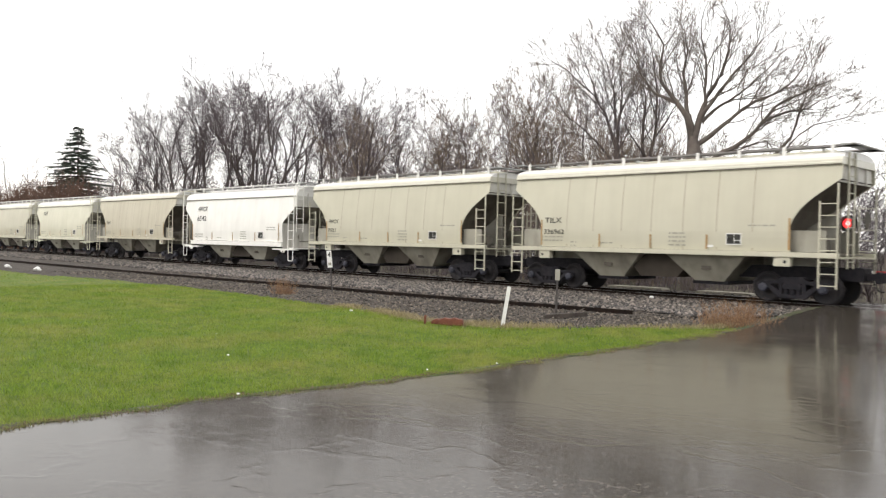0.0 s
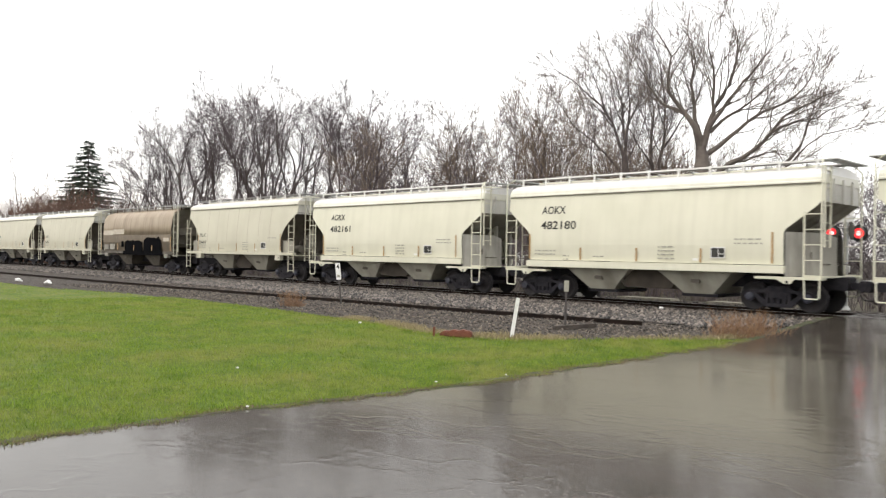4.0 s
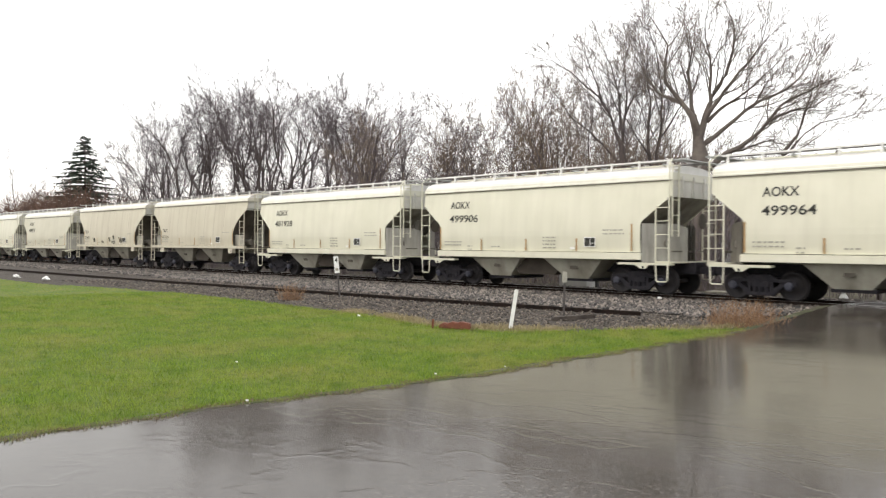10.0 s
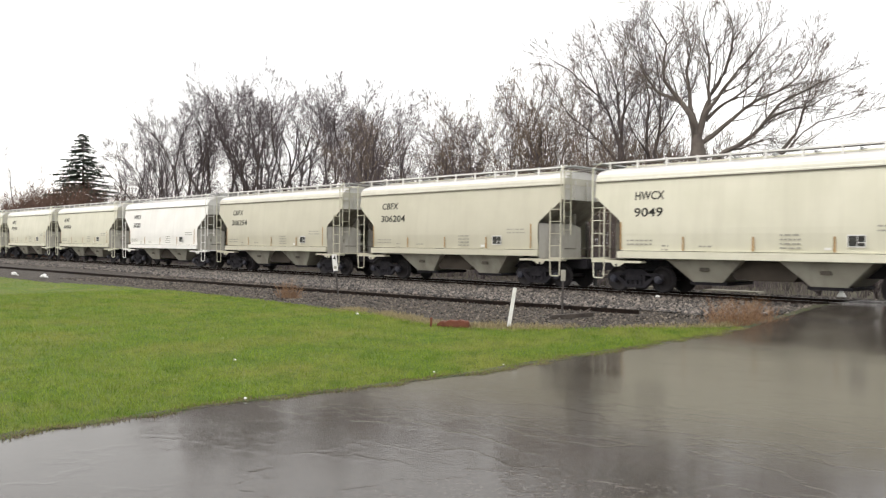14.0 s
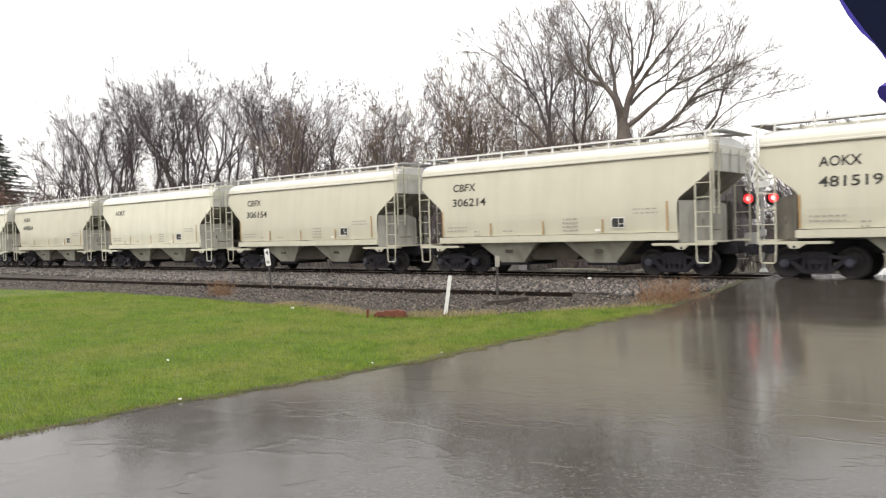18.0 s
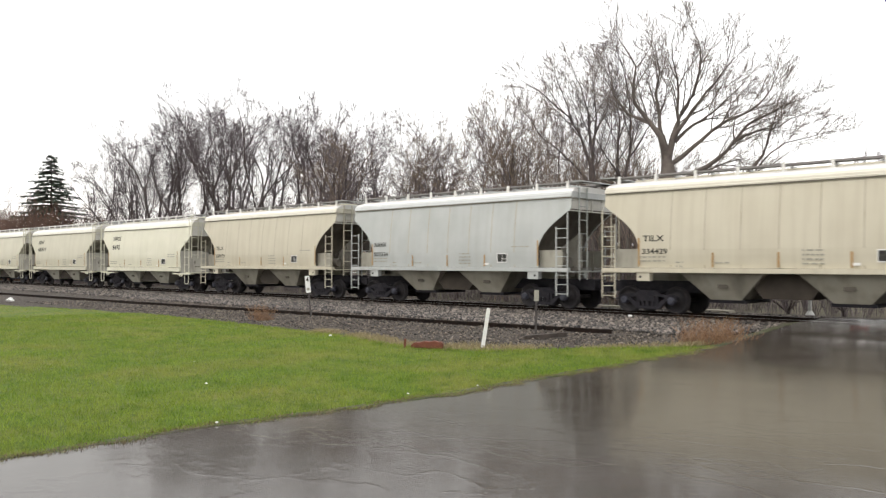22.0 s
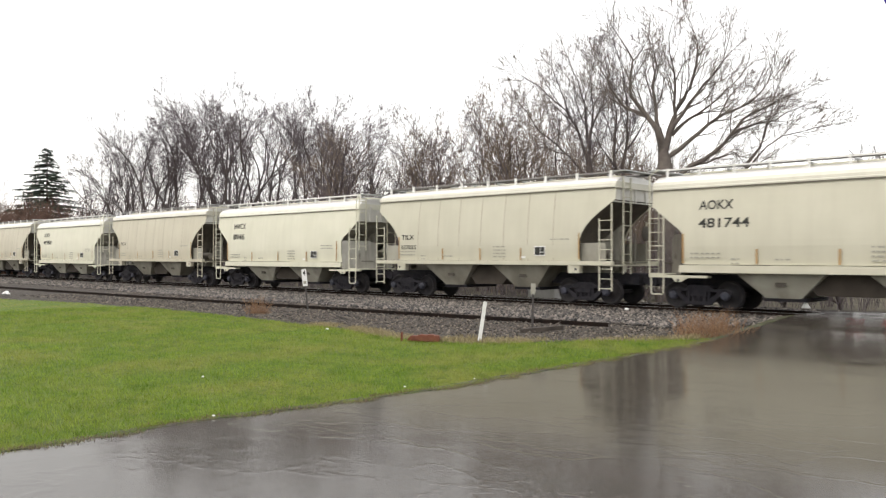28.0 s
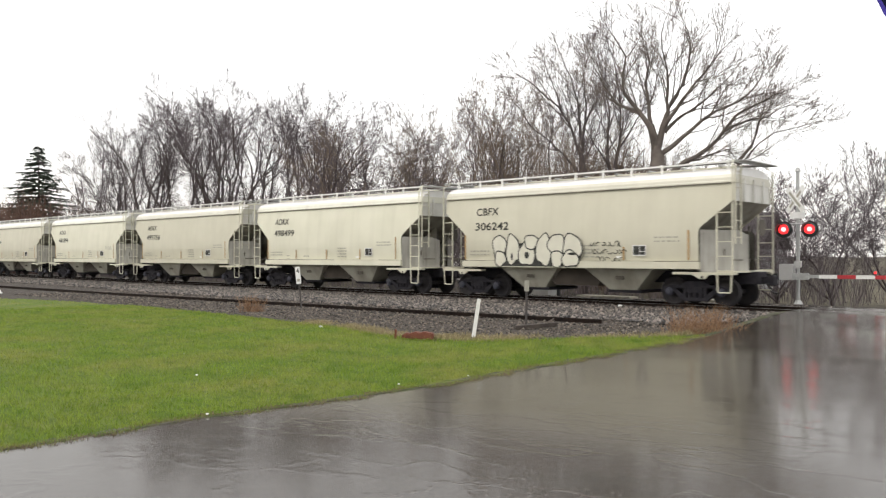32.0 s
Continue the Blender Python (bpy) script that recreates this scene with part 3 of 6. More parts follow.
def main_track():
    t = thing("railway_track", "main line railway track on grey ballast", "railway track", pose(0, TRACK_Y, RAIL_Z), kind="structure")
    for s in (-1, 1):
        r = part("rail", Build().along([(y + s * 0.7525, z) for y, z in RAIL], -560, 540), M_RAIL, t)
        part("rail_head", Build().box(-560, 540, s * 0.7525 - 0.030, s * 0.7525 + 0.030, 0.0, 0.003), M_RAILTOP, r, "polished running surface of the rail")
    return t


TRACK = main_track()


def old_siding():
    t = thing("disused_siding_rail", "rusty single rail of a disused siding in gravel", "rail", pose(0, 0, 0), kind="structure")
    pts = [(-140, 14.6), (-75, 15.5), (-49.1, 16.1), (-34.3, 16.5), (-27.2, 16.95), (-18.3, 17.4), (-14.5, 17.75), (-11.3, 18.1)]
    b = Build()
    for (x0, y0), (x1, y1) in zip(pts, pts[1:]):
        m = Vector((x1 - x0, y1 - y0, 0)).normalized()
        n = Vector((-m.y, m.x, 0))
        prof = [(y * 1.05, z * 0.9 + 0.075) for y, z in RAIL]
        k = len(prof)
        vs = [Vector((x0, y0, 0)) + n * y + Vector((0, 0, z)) for y, z in prof] + [Vector((x1, y1, 0)) + n * y + Vector((0, 0, z)) for y, z in prof]
        b.add(vs, [(i, (i + 1) % k, (i + 1) % k + k, i + k) for i in range(k)] + [tuple(range(k - 1, -1, -1)), tuple(range(k, 2 * k))])
    part("rail", b, M_RAIL, t)


old_siding()


# ---- covered hopper cars ----
CAR_L, PITCH = 12.12, 13.54
HALF = 1.58


def lettering(text, width, height, mat_name="letter"):
    """Flat stencilled text as a mesh, its lower left corner at the origin, facing -y."""
    cu = bpy.data.curves.new("stencil", "FONT")
    cu.body, cu.size, cu.resolution_u, cu.offset = text, 1.0, 3, 0.014
    ob = new("stencil", cu)
    me = bpy.data.meshes.new_from_object(ob.evaluated_get(bpy.context.evaluated_depsgraph_get()))
    bpy.data.objects.remove(ob)
    bpy.data.curves.remove(cu)
    co = np.empty(len(me.vertices) * 3, np.float32)
    me.vertices.foreach_get("co", co)
    co = co.reshape(-1, 3)
    lo, hi = co.min(0), co.max(0)
    out = np.stack([(co[:, 0] - lo[0]) / (hi[0] - lo[0]) * width, co[:, 0] * 0, (co[:, 1] - lo[1]) / (hi[1] - lo[1]) * height], -1)
    me.vertices.foreach_set("co", out.astype(np.float32).ravel())
    me.materials.clear()
    me.materials.append(M_LETTER)
    me.update()
    return me


def bars_mesh(name, rows, mat, width, pitch, thick, seed=1):
    """Lines of unreadable small print, as short bars."""
    r = random.Random(seed)
    b = Build()
    for k in range(rows):
        x = 0.0
        while x < width:
            w = r.uniform(0.06, 0.2)
            b.box(x, min(x + w, width), -0.001, 0.001, -k * pitch, -k * pitch + thick)
            x += w + r.uniform(0.03, 0.07)
    return b.mesh(name, mat)


def side_y(z, eave):
    """Half width of a side sheet at height z: the upper part leans in a little."""
    f = max(0.0, (z - 1.9) / (eave - 1.9))
    g = max(0.0, (2.2 - z) / 0.8)
    return HALF - 0.21 * f ** 1.8 - 0.07 * g ** 1.6


def side_sheet(car, s, eave, left, paint):
    """A side sheet between two end cuts; left: outline of the left cut from the sill to the eave as (x, z)."""
    zs = sorted(set([z for _, z in left] + list(np.linspace(left[0][1], eave, 14))))
    lz, lx = [z for _, z in left], [x for x, _ in left]
    b = Build()
    rings = []
    for z in zs:
        xl = float(np.interp(z, lz, lx))
        y = side_y(z, eave)
        rings.append([(xl, s * y, z), (CAR_L - xl, s * y, z), (CAR_L - xl, s * (y - 0.03), z), (xl, s * (y - 0.03), z)])
    n = len(rings)
    b.add([p for r in rings for p in r], [(4 * i + j, 4 * i + (j + 1) % 4, 4 * i + 4 + (j + 1) % 4, 4 * i + 4 + j) for i in range(n - 1) for j in range(4)] + [(3, 2, 1, 0), (4 * n - 4, 4 * n - 3, 4 * n - 2, 4 * n - 1)])
    return part("side_wall", b, paint, car)


# end opening of the rounded cars, from the sill up: how far it reaches in from the car's end, and the height
ROUND_CUT = [(1.38, 1.56), (1.43, 1.75), (1.44, 2.0), (1.40, 2.3), (1.30, 2.55), (1.14, 2.8), (0.92, 3.03), (0.66, 3.24), (0.36, 3.45), (0.0, 3.70)]


def make_truck(car, x, label=""):
    truck = part("truck", Build().box(-0.22, 0.22, -0.95, 0.95, 0.42, 0.70, 0.04), M_STEEL, car, "black cast-steel truck", 0.02, place=pose(x, 0, 0))
    for s in (-1, 1):
        y0, y1 = s * 0.98, s * 1.12
        b = Build()
        b.prism([(-1.10, 0.44), (-1.10, 0.60), (-0.92, 0.66), (-0.50, 0.68), (-0.32, 0.80), (0.32, 0.80), (0.50, 0.68), (0.92, 0.66), (1.10, 0.60), (1.10, 0.44), (0.92, 0.52),
                 (0.42, 0.60), (-0.42, 0.60), (-0.92, 0.52)], y0, y1)
        b.prism([(-0.84, 0.56), (-0.66, 0.56), (-0.30, 0.30), (-0.30, 0.18), (-0.44, 0.18)], y0, y1)
        b.prism([(0.84, 0.56), (0.66, 0.56), (0.30, 0.30), (0.30, 0.18), (0.44, 0.18)], y0, y1)
        b.box(-0.44, 0.44, min(y0, y1), max(y0, y1) + 0.02, 0.16, 0.27)
        b.box(-0.40, -0.30, min(y0, y1), max(y0, y1), 0.25, 0.66)
        b.box(0.30, 0.40, min(y0, y1), max(y0, y1), 0.25, 0.66)
        frame_part = part("side_frame", b, M_STEEL, truck, bevel=0.012)
        sp = Build()
        for sx in (-0.19, 0.0, 0.19):
            sp.tube([(sx, s * 1.05, 0.27), (sx, s * 1.05, 0.43)], 0.075, 8)
        sp.box(-0.28, 0.28, min(s * 0.98, s * 1.14), max(s * 0.98, s * 1.14), 0.43, 0.60, 0.03)
        part("spring_nest", sp, M_STEEL, truck)
    for ax in (-0.89, 0.89):
        b = Build()
        for s in (-1, 1):
            prof = [(s * 0.66, 0.10), (s * 0.66, 0.36), (s * 0.672, 0.455), (s * 0.69, 0.485), (s * 0.715, 0.482), (s * 0.722, 0.457), (s * 0.80, 0.450), (s * 0.815, 0.43),
                    (s * 0.80, 0.385), (s * 0.755, 0.36), (s * 0.745, 0.20), (s * 0.79, 0.14), (s * 0.80, 0.09)]
            b.lathe_y(0, 0, prof, 26)
        b.lathe_y(0, 0, [(-1.0, 0.075), (1.0, 0.075)], 10)
        ws = part("wheelset", tidy(b.mesh("wheelset", M_WHEEL, True)), None, truck, "worn steel wheels on their axle", place=pose(ax, 0, 0.457))
        for s in (-1, 1):
            hb = Build().lathe_y(0, 0, [(s * 1.00, 0.13), (s * 1.10, 0.14), (s * 1.15, 0.13), (s * 1.17, 0.085), (s * 1.19, 0.08)], 14)
            part("bearing", hb, M_HUB, truck, "blue-grey bearing cap", place=pose(ax, 0, 0.457))
    return truck


def ladder_part(car, x_out, x_in, y, z0, z1, z1_in, rungs, mat, top_to=None):
    b = Build()
    r = 0.028
    b.tube([(x_out, y, z0), (x_out, y, z1)] + ([(x_out + top_to[0], y * top_to[1], top_to[2])] if top_to else []), r, 6)
    b.tube([(x_in, y, z0), (x_in, y, z1_in)], r, 6)
    lad = part("ladder", b, mat, car)
    zs = np.linspace(z0 + 0.08, z1_in - 0.08, rungs)
    me = Build().tube([(x_out, y, 0), (x_in, y, 0)], 0.016, 5).mesh("rung", mat)
    for z in zs:
        part("rung", me, None, lad, place=pose(0, 0, z))
    return lad


def running_board(car, z_board, z_roof, edge, gap, thick):
    for s in (-1, 1):
        lo, hi = (0.52, 1.04)
        b = Build().along([(s * lo, z_board - 0.030), (s * (hi - 0.03), z_board - 0.030), (s * (hi - 0.03), z_board), (s * lo, z_board)], -0.25, CAR_L + 0.25)
        walkway = part("running_board", b, M_BOARD, car, "weathered grating walkway along the roof")
        part("edge_bar", Build().along([(s * (hi - 0.028), z_board - 0.042), (s * hi, z_board - 0.042), (s * hi, z_board + 0.012), (s * (hi - 0.028), z_board + 0.012)], -0.25, CAR_L + 0.25), edge, walkway, "light edge bar of the walkway")
        me = Build().box(-thick, thick, -0.03, 0.03, z_roof - 0.02, z_board + 0.03).mesh("support", M_ROOFPAINT)
        x = 0.35
        while x < CAR_L - 0.2:
            part("support", me, None, walkway, place=pose(x, s * 1.05, 0))
            x += gap


def hatch_row(car, z, mat):
    cover = Build()
    cover.along([(-0.42, z), (-0.36, z + 0.07), (0.36, z + 0.07), (0.42, z)], 0.6, CAR_L - 0.6)
    h = part("hatch_cover", cover, mat, car, "long trough hatch cover on the roof")
    me = Build().box(-0.03, 0.03, -0.5, 0.5, z + 0.05, z + 0.12).mesh("batten", M_GALV)
    for k in range(9):
        part("batten", me, None, h, place=pose(0.9 + k * (CAR_L - 1.8) / 8, 0, 0))


def roof_part(car, eave, crest, mat):
    rise = crest - eave
    haunch = [(1.375, eave - 0.06), (1.44, eave - 0.045), (1.44, eave + 0.0), (1.415, eave + 0.02), (1.40, eave + 0.22 * rise), (1.345, eave + 0.42 * rise)]
    crown = [(1.345, eave + 0.42 * rise), (1.25, eave + 0.60 * rise), (1.02, eave + 0.82 * rise), (0.6, crest - 0.02), (0.0, crest)]

    def shell(prof):
        b = Build()
        rings = []
        for x, k in ((0.0, 0.93), (0.10, 0.985), (0.22, 1.0), (CAR_L - 0.22, 1.0), (CAR_L - 0.10, 0.985), (CAR_L, 0.93)):
            rings.append([(x, y * (0.985 + 0.015 * k), eave + (z - eave) * k if z > eave else z) for y, z in prof])
        n = len(prof)
        b.add([p for r in rings for p in r], [(i * n + j, i * n + (j + 1) % n, (i + 1) * n + (j + 1) % n, (i + 1) * n + j) for i in range(len(rings) - 1) for j in range(n)])
        b.add([p for p in rings[0]], [tuple(range(n - 1, -1, -1))])
        b.add([p for p in rings[-1]], [tuple(range(n))])
        return b

    # Shadow line below the roof overhang, put in as a dark strip.
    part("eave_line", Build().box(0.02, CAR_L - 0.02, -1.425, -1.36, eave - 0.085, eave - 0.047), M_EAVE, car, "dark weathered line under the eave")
    roof = part("roof", shell(haunch + [(-y, z) for y, z in reversed(haunch)]), mat, car)
    # White crown: glare on the wet roof put into its colour.
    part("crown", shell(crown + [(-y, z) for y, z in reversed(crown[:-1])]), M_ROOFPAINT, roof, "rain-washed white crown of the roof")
    for right in (False, True):
        sx = (lambda x: CAR_L - x) if right else (lambda x: x)
        part("crossover", Build().box(min(sx(-0.30), sx(0.16)), max(sx(-0.30), sx(0.16)), -1.28, 1.28, crest + 0.11, crest + 0.145), M_GALV, roof, "grating platform across the roof end")
    return roof


def hopper_bay(car, x, half_top, half_low, z_top, z_low, mat):
    b = Build()
    top = [(x - half_top, -1.42), (x + half_top, -1.42), (x + half_top, 1.42), (x - half_top, 1.42)]
    low = [(x - half_low, -1.02), (x + half_low, -1.02), (x + half_low, 1.02), (x - half_low, 1.02)]
    b.add([(*p, z_top) for p in top] + [(*p, z_low) for p in low], [(0, 1, 2, 3), (7, 6, 5, 4)] + [(i, i + 4, (i + 1) % 4 + 4, (i + 1) % 4) for i in range(4)])
    h = part("hopper_bay", b, mat, car, "grey-painted discharge hopper")
    g = Build().box(x - half_low - 0.12, x + half_low + 0.12, -0.95, 0.95, z_low - 0.10, z_low + 0.01, 0.02)
    part("outlet_gate", g, M_STEEL, h, "dark sliding outlet gate")
    m = Build().disc(x - 0.02, (z_top + z_low) / 2 + 0.02, -1.26, -1.20, 0.02, 8)
    m.box(x - 0.16, x + 0.16, -1.265, -1.20, (z_top + z_low) / 2 - 0.06, (z_top + z_low) / 2 + 0.06, 0.02)
    part("vibrator_bracket", m, M_SOOTSHADE, h)
    return h


def couple_ends(car, paint, x_over=0.71):
    sill = Build().box(-0.30, CAR_L + 0.30, -0.34, 0.34, 0.72, 1.12, 0.03)
    part("centre_sill", sill, M_STEEL, car, "dark centre sill under the car")
    for x, d in ((-0.30, -1), (CAR_L + 0.30, 1)):
        b = Build()
        b.box(min(x, x + d * 0.34), max(x, x + d * 0.34), -0.09, 0.09, 0.76, 0.96, 0.02)
        b.box(min(x + d * 0.24, x + d * (x_over - 0.30)), max(x + d * 0.24, x + d * (x_over - 0.30)), -0.17, 0.15, 0.68, 1.02, 0.05)
        part("coupler", b, M_STEEL, car, "dark knuckle coupler", 0.01)
        h = Build().tube([(x + d * 0.05, 0.25, 0.75), (x + d * 0.22, 0.30, 0.45), (x + d * 0.40, 0.26, 0.42)], 0.025, 6)
        part("air_hose", h, M_BLACK, car)


def end_gear(car, right, paint):
    """Brake rigging that fills the space under a slope sheet."""
    sx = (lambda x: CAR_L - x) if right else (lambda x: x)
    b = Build()
    b.tube([(sx(0.55), -0.75, 1.75), (sx(1.35), -0.75, 1.75)], 0.20, 12)
    part("air_reservoir", b, M_ENDGEAR, car, "grimy cylindrical air reservoir")
    b = Build()
    b.tube([(sx(0.35), -0.5, 1.15), (sx(0.35), -0.5, 2.6)], 0.035)
    b.tube([(sx(0.35), 0.5, 1.15), (sx(0.35), 0.5, 2.6)], 0.035)
    b.tube([(sx(0.7), -1.1, 1.15), (sx(1.5), -0.2, 2.2)], 0.03)
    b.tube([(sx(0.2), -1.1, 1.5), (sx(0.2), 1.1, 1.5)], 0.025)
    b.box(min(sx(0.6), sx(0.9)), max(sx(0.6), sx(0.9)), -0.35, 0.05, 1.2, 1.6, 0.03)
    part("brake_rigging", b, M_ENDGEAR, car, "grimy brake pipes and brackets")
    if right:
        b = Build().lathe_y(0, 0, [(0, 0.26), (0.02, 0.28), (0.04, 0.26)], 20)
        part("hand_brake_wheel", b, M_SOOTSHADE, car, "hand brake wheel on the end wall", place=pose(CAR_L + 0.12, 0.45, 2.55, 0, 0, 90))


def end_walls(car, eave, crest, z_break, paint, inset, z_low=1.18, curve=None):
    for right in (False, True):
        sx = (lambda x: CAR_L - x) if right else (lambda x: x)
        ys = [-1.55, 1.55]
        wall = [(-1.42, z_break), (1.42, z_break), (1.36, eave), (1.15, eave + 0.2), (0.5, crest - 0.03), (-0.5, crest - 0.03), (-1.15, eave + 0.2), (-1.36, eave)]
        b = Build().along(wall, min(sx(inset), sx(inset + 0.03)), max(sx(inset), sx(inset + 0.03)))
        e = part("end_wall", b, M_ENDWALL, car, "grimy upper end wall")
        for yy in (-0.75, 0.0, 0.75):
            part("end_post", Build().box(min(sx(inset), sx(inset - 0.07)), max(sx(inset), sx(inset - 0.07)), yy - 0.035, yy + 0.035, z_break, eave + 0.1), M_ENDWALL, e)
        if curve:
            arc = [(sx(x + 0.06), z) for x, z in curve] + [(sx(x + 0.11), z) for x, z in reversed(curve)]
            b = Build()
            n = len(arc)
            b.add([(x, -side_y(z, eave) + 0.035, z) for x, z in arc] + [(x, side_y(z, eave) - 0.035, z) for x, z in arc], [(i, (i + 1) % n, (i + 1) % n + n, i + n) for i in range(n)])
        else:
            b = Build().prism([(sx(inset), z_break), (sx(inset + 0.04), z_break), (sx(3.1), z_low), (sx(3.02), z_low)], -1.48, 1.48)
        # Curved sheets take the darker material: shade under the car end put into colour.
        part("slope_sheet", b, M_SOOTSHADE if curve else M_UNDER, car, "shaded grey slope sheet under the car end")
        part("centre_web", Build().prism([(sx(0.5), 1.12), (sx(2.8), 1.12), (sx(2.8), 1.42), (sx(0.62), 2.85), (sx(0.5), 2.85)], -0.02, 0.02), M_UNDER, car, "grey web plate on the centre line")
        end_gear(car, right, paint)


def side_details(car, kind, paint, z_sill):
    """Reflectors, stencils and the black data panel on both sides."""
    big, small = ((1.17, 10.66), (3.56, 5.92, 8.32)) if kind == "angular" else ((1.42, 10.72), (4.02, 6.07, 8.10))
    for s in (-1, 1):
        y = s * (HALF + 0.004)
        tag = Build().box(-0.034, 0.034, -0.003, 0.003, 0, 1).mesh("reflector", M_ORANGE)
        for x in big:
            o = part("reflector", tag, None, car, "tall orange reflector strip", place=pose(x, y, z_sill + 0.04) @ Matrix.Diagonal((1, 1, 0.95, 1)))
        for x in small:
            part("reflector", tag, None, car, "short orange reflector strip", place=pose(x, y, z_sill + 0.02) @ Matrix.Diagonal((1, 1, 0.46, 1)))
        x0 = 8.66 if kind == "angular" else 8.75
        rot = 0 if s < 0 else 180
        panel = part("data_panel", Build().box(0, 0.50, -0.003, 0.003, 0, 0.36), M_SILVER, car, "white-edged black lubrication panel", place=pose(x0 if s < 0 else CAR_L - x0, y, z_sill + 0.17, 0, 0, rot))
        part("panel_field", Build().box(0.03, 0.26, -0.006, -0.002, 0.03, 0.33).box(0.28, 0.47, -0.006, -0.002, 0.15, 0.33).box(0.28, 0.47, -0.006, -0.002, 0.03, 0.13), M_LETTER, panel)
        for x, z, n, w in () if s > 0 else ((1.42, z_sill + 0.33, 2, 1.0), (2.75, z_sill + 0.15, 2, 0.26), (6.75, z_sill + 0.5, 4, 0.62), (9.45, z_sill + 0.75, 2, 0.9), (4.1, z_sill + 0.14, 1, 0.5)):
            me = bars_mesh("stencil_line", n, M_FAINT, w, 0.13, 0.05, int(x * 10))
            o = part("stencil_line", me, None, car, "small faded stencilled lines", place=pose(x, -side_y(z + 0.06, 4.0) - 0.006, z))
            o["kind"] = "stuff"
        if s < 0:
            part("placard", Build().box(0, 0.20, -0.004, 0.004, 0, 0.08), M_SILVER, car, "small white sticker", place=pose(x0 - 0.62, y, z_sill + 0.08))
            sq = bars_mesh("stencil_square", 4, M_FAINT, 0.24, 0.075, 0.03, 5)
            o = part("stencil_line", sq, None, car, place=pose(3.9 if kind == "angular" else 3.2, -side_y(3.2, 3.96) - 0.012, 3.05 if kind == "angular" else 2.5, -5))
            o["kind"] = "stuff"


def angular_car(paint_name):
    """Covered hopper with straight-cut end openings."""
    paint = PAINTS[paint_name]
    car = thing("covered_hopper_car", "hopper", "hopper car")
    eave, crest = 3.96, 4.46
    cut = [(1.13, 1.46), (1.13, 2.40), (1.09, 2.51), (1.01, 2.59), (0.0, 3.37), (0.0, eave)]
    for s in (-1, 1):
        side_sheet(car, s, eave, cut, paint)
        part("side_sill", Build().box(1.06, 11.06, min(s * 1.50, s * 1.66), max(s * 1.50, s * 1.66), 1.20, 1.44, 0.025), paint, car, "painted side sill", 0.01)
        for right in (False, True):
            sx = (lambda x: CAR_L - x) if right else (lambda x: x)
            b = Build().box(min(sx(-0.04), sx(2.0)), max(sx(-0.04), sx(2.0)), min(s * 1.30, s * 1.60), max(s * 1.30, s * 1.60), 1.03, 1.11, 0.02)
            b.prism([(sx(0.78), 1.04), (sx(0.90), 0.90), (sx(1.10), 0.90), (sx(1.35), 1.04)], s * 1.54, s * 1.59)
            pad = part("jacking_pad", b, paint, car, "light jacking bracket under the corner")
            part("eye", Build().disc(sx(1.0), 0.95, s * 1.595, s * 1.60, 0.045, 12), M_BLACK, pad)
            web = Build()
            xs = (sx(1.08), sx(0.08))
            for dx in (0.0, 0.02):
                web.add([(xs[0] + dx, s * 1.56, 1.12), (xs[1] + dx, s * 0.25, 1.12), (xs[1] + dx, s * 0.25, 2.30), (sx(0.30) + dx, s * 0.54, 2.44), (xs[0] + dx, s * 1.56, 2.46)], [(0, 1, 2, 3, 4)])
            # Left webs get the darker material, their turned-away shade put into the colour.
            part("corner_web", web, M_WEB if right else M_ENDGEAR, car, "grey corner web behind the ladder")
            ladder_part(car, sx(0.0), sx(0.50), s * 1.61, 1.08, 4.38, 3.05, 5, paint, ((0.12 if not right else -0.12), 0.78, 4.62))
            st = Build().tube([(sx(0.04), s * 1.6, 1.05), (sx(0.06), s * 1.6, 0.52), (sx(0.10), s * 1.6, 0.48), (sx(0.44), s * 1.6, 0.48), (sx(0.48), s * 1.6, 0.52), (sx(0.50), s * 1.6, 1.05)], 0.024, 6)
            part("stirrup_step", st, paint, car)
    roof_part(car, eave, crest, ROOFS[paint_name])
    end_walls(car, eave, crest, 3.34, paint, 0.03)
    for right in (False, True):
        sx = (lambda x: CAR_L - x) if right else (lambda x: x)
        if right:
            ladder_part_end(car, sx(-0.03), -1.46, -1.04, 2.0, 4.45, 5, paint)
        part("end_platform", Build().box(min(sx(-0.06), sx(0.55)), max(sx(-0.06), sx(0.55)), -1.5, 1.5, 1.10, 1.15), paint, car)
    running_board(car, 4.62, 4.30, M_ROOFPAINT, 1.14, 0.032)
    hatch_row(car, crest, paint)
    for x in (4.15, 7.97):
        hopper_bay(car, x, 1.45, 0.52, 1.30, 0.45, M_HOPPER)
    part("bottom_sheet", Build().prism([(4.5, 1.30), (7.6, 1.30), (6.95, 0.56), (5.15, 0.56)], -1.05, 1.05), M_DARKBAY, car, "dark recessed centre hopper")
    couple_ends(car, paint)
    side_details(car, "angular", paint, 1.46)
    for x in (1.47, 10.65):
        make_truck(car, x)
    return car


def ladder_part_end(car, x, y0, y1, z0, z1, rungs, mat):
    b = Build().tube([(x, y0, z0), (x, y0, z1)], 0.028).tube([(x, y1, z0), (x, y1, z1)], 0.028)
    lad = part("end_ladder", b, mat, car)
    me = Build().tube([(x, y0, 0), (x, y1, 0)], 0.016, 5).mesh("rung", mat)
    for z in np.linspace(z0 + 0.2, z1 - 0.2, rungs):
        part("rung", me, None, lad, place=pose(0, 0, z))


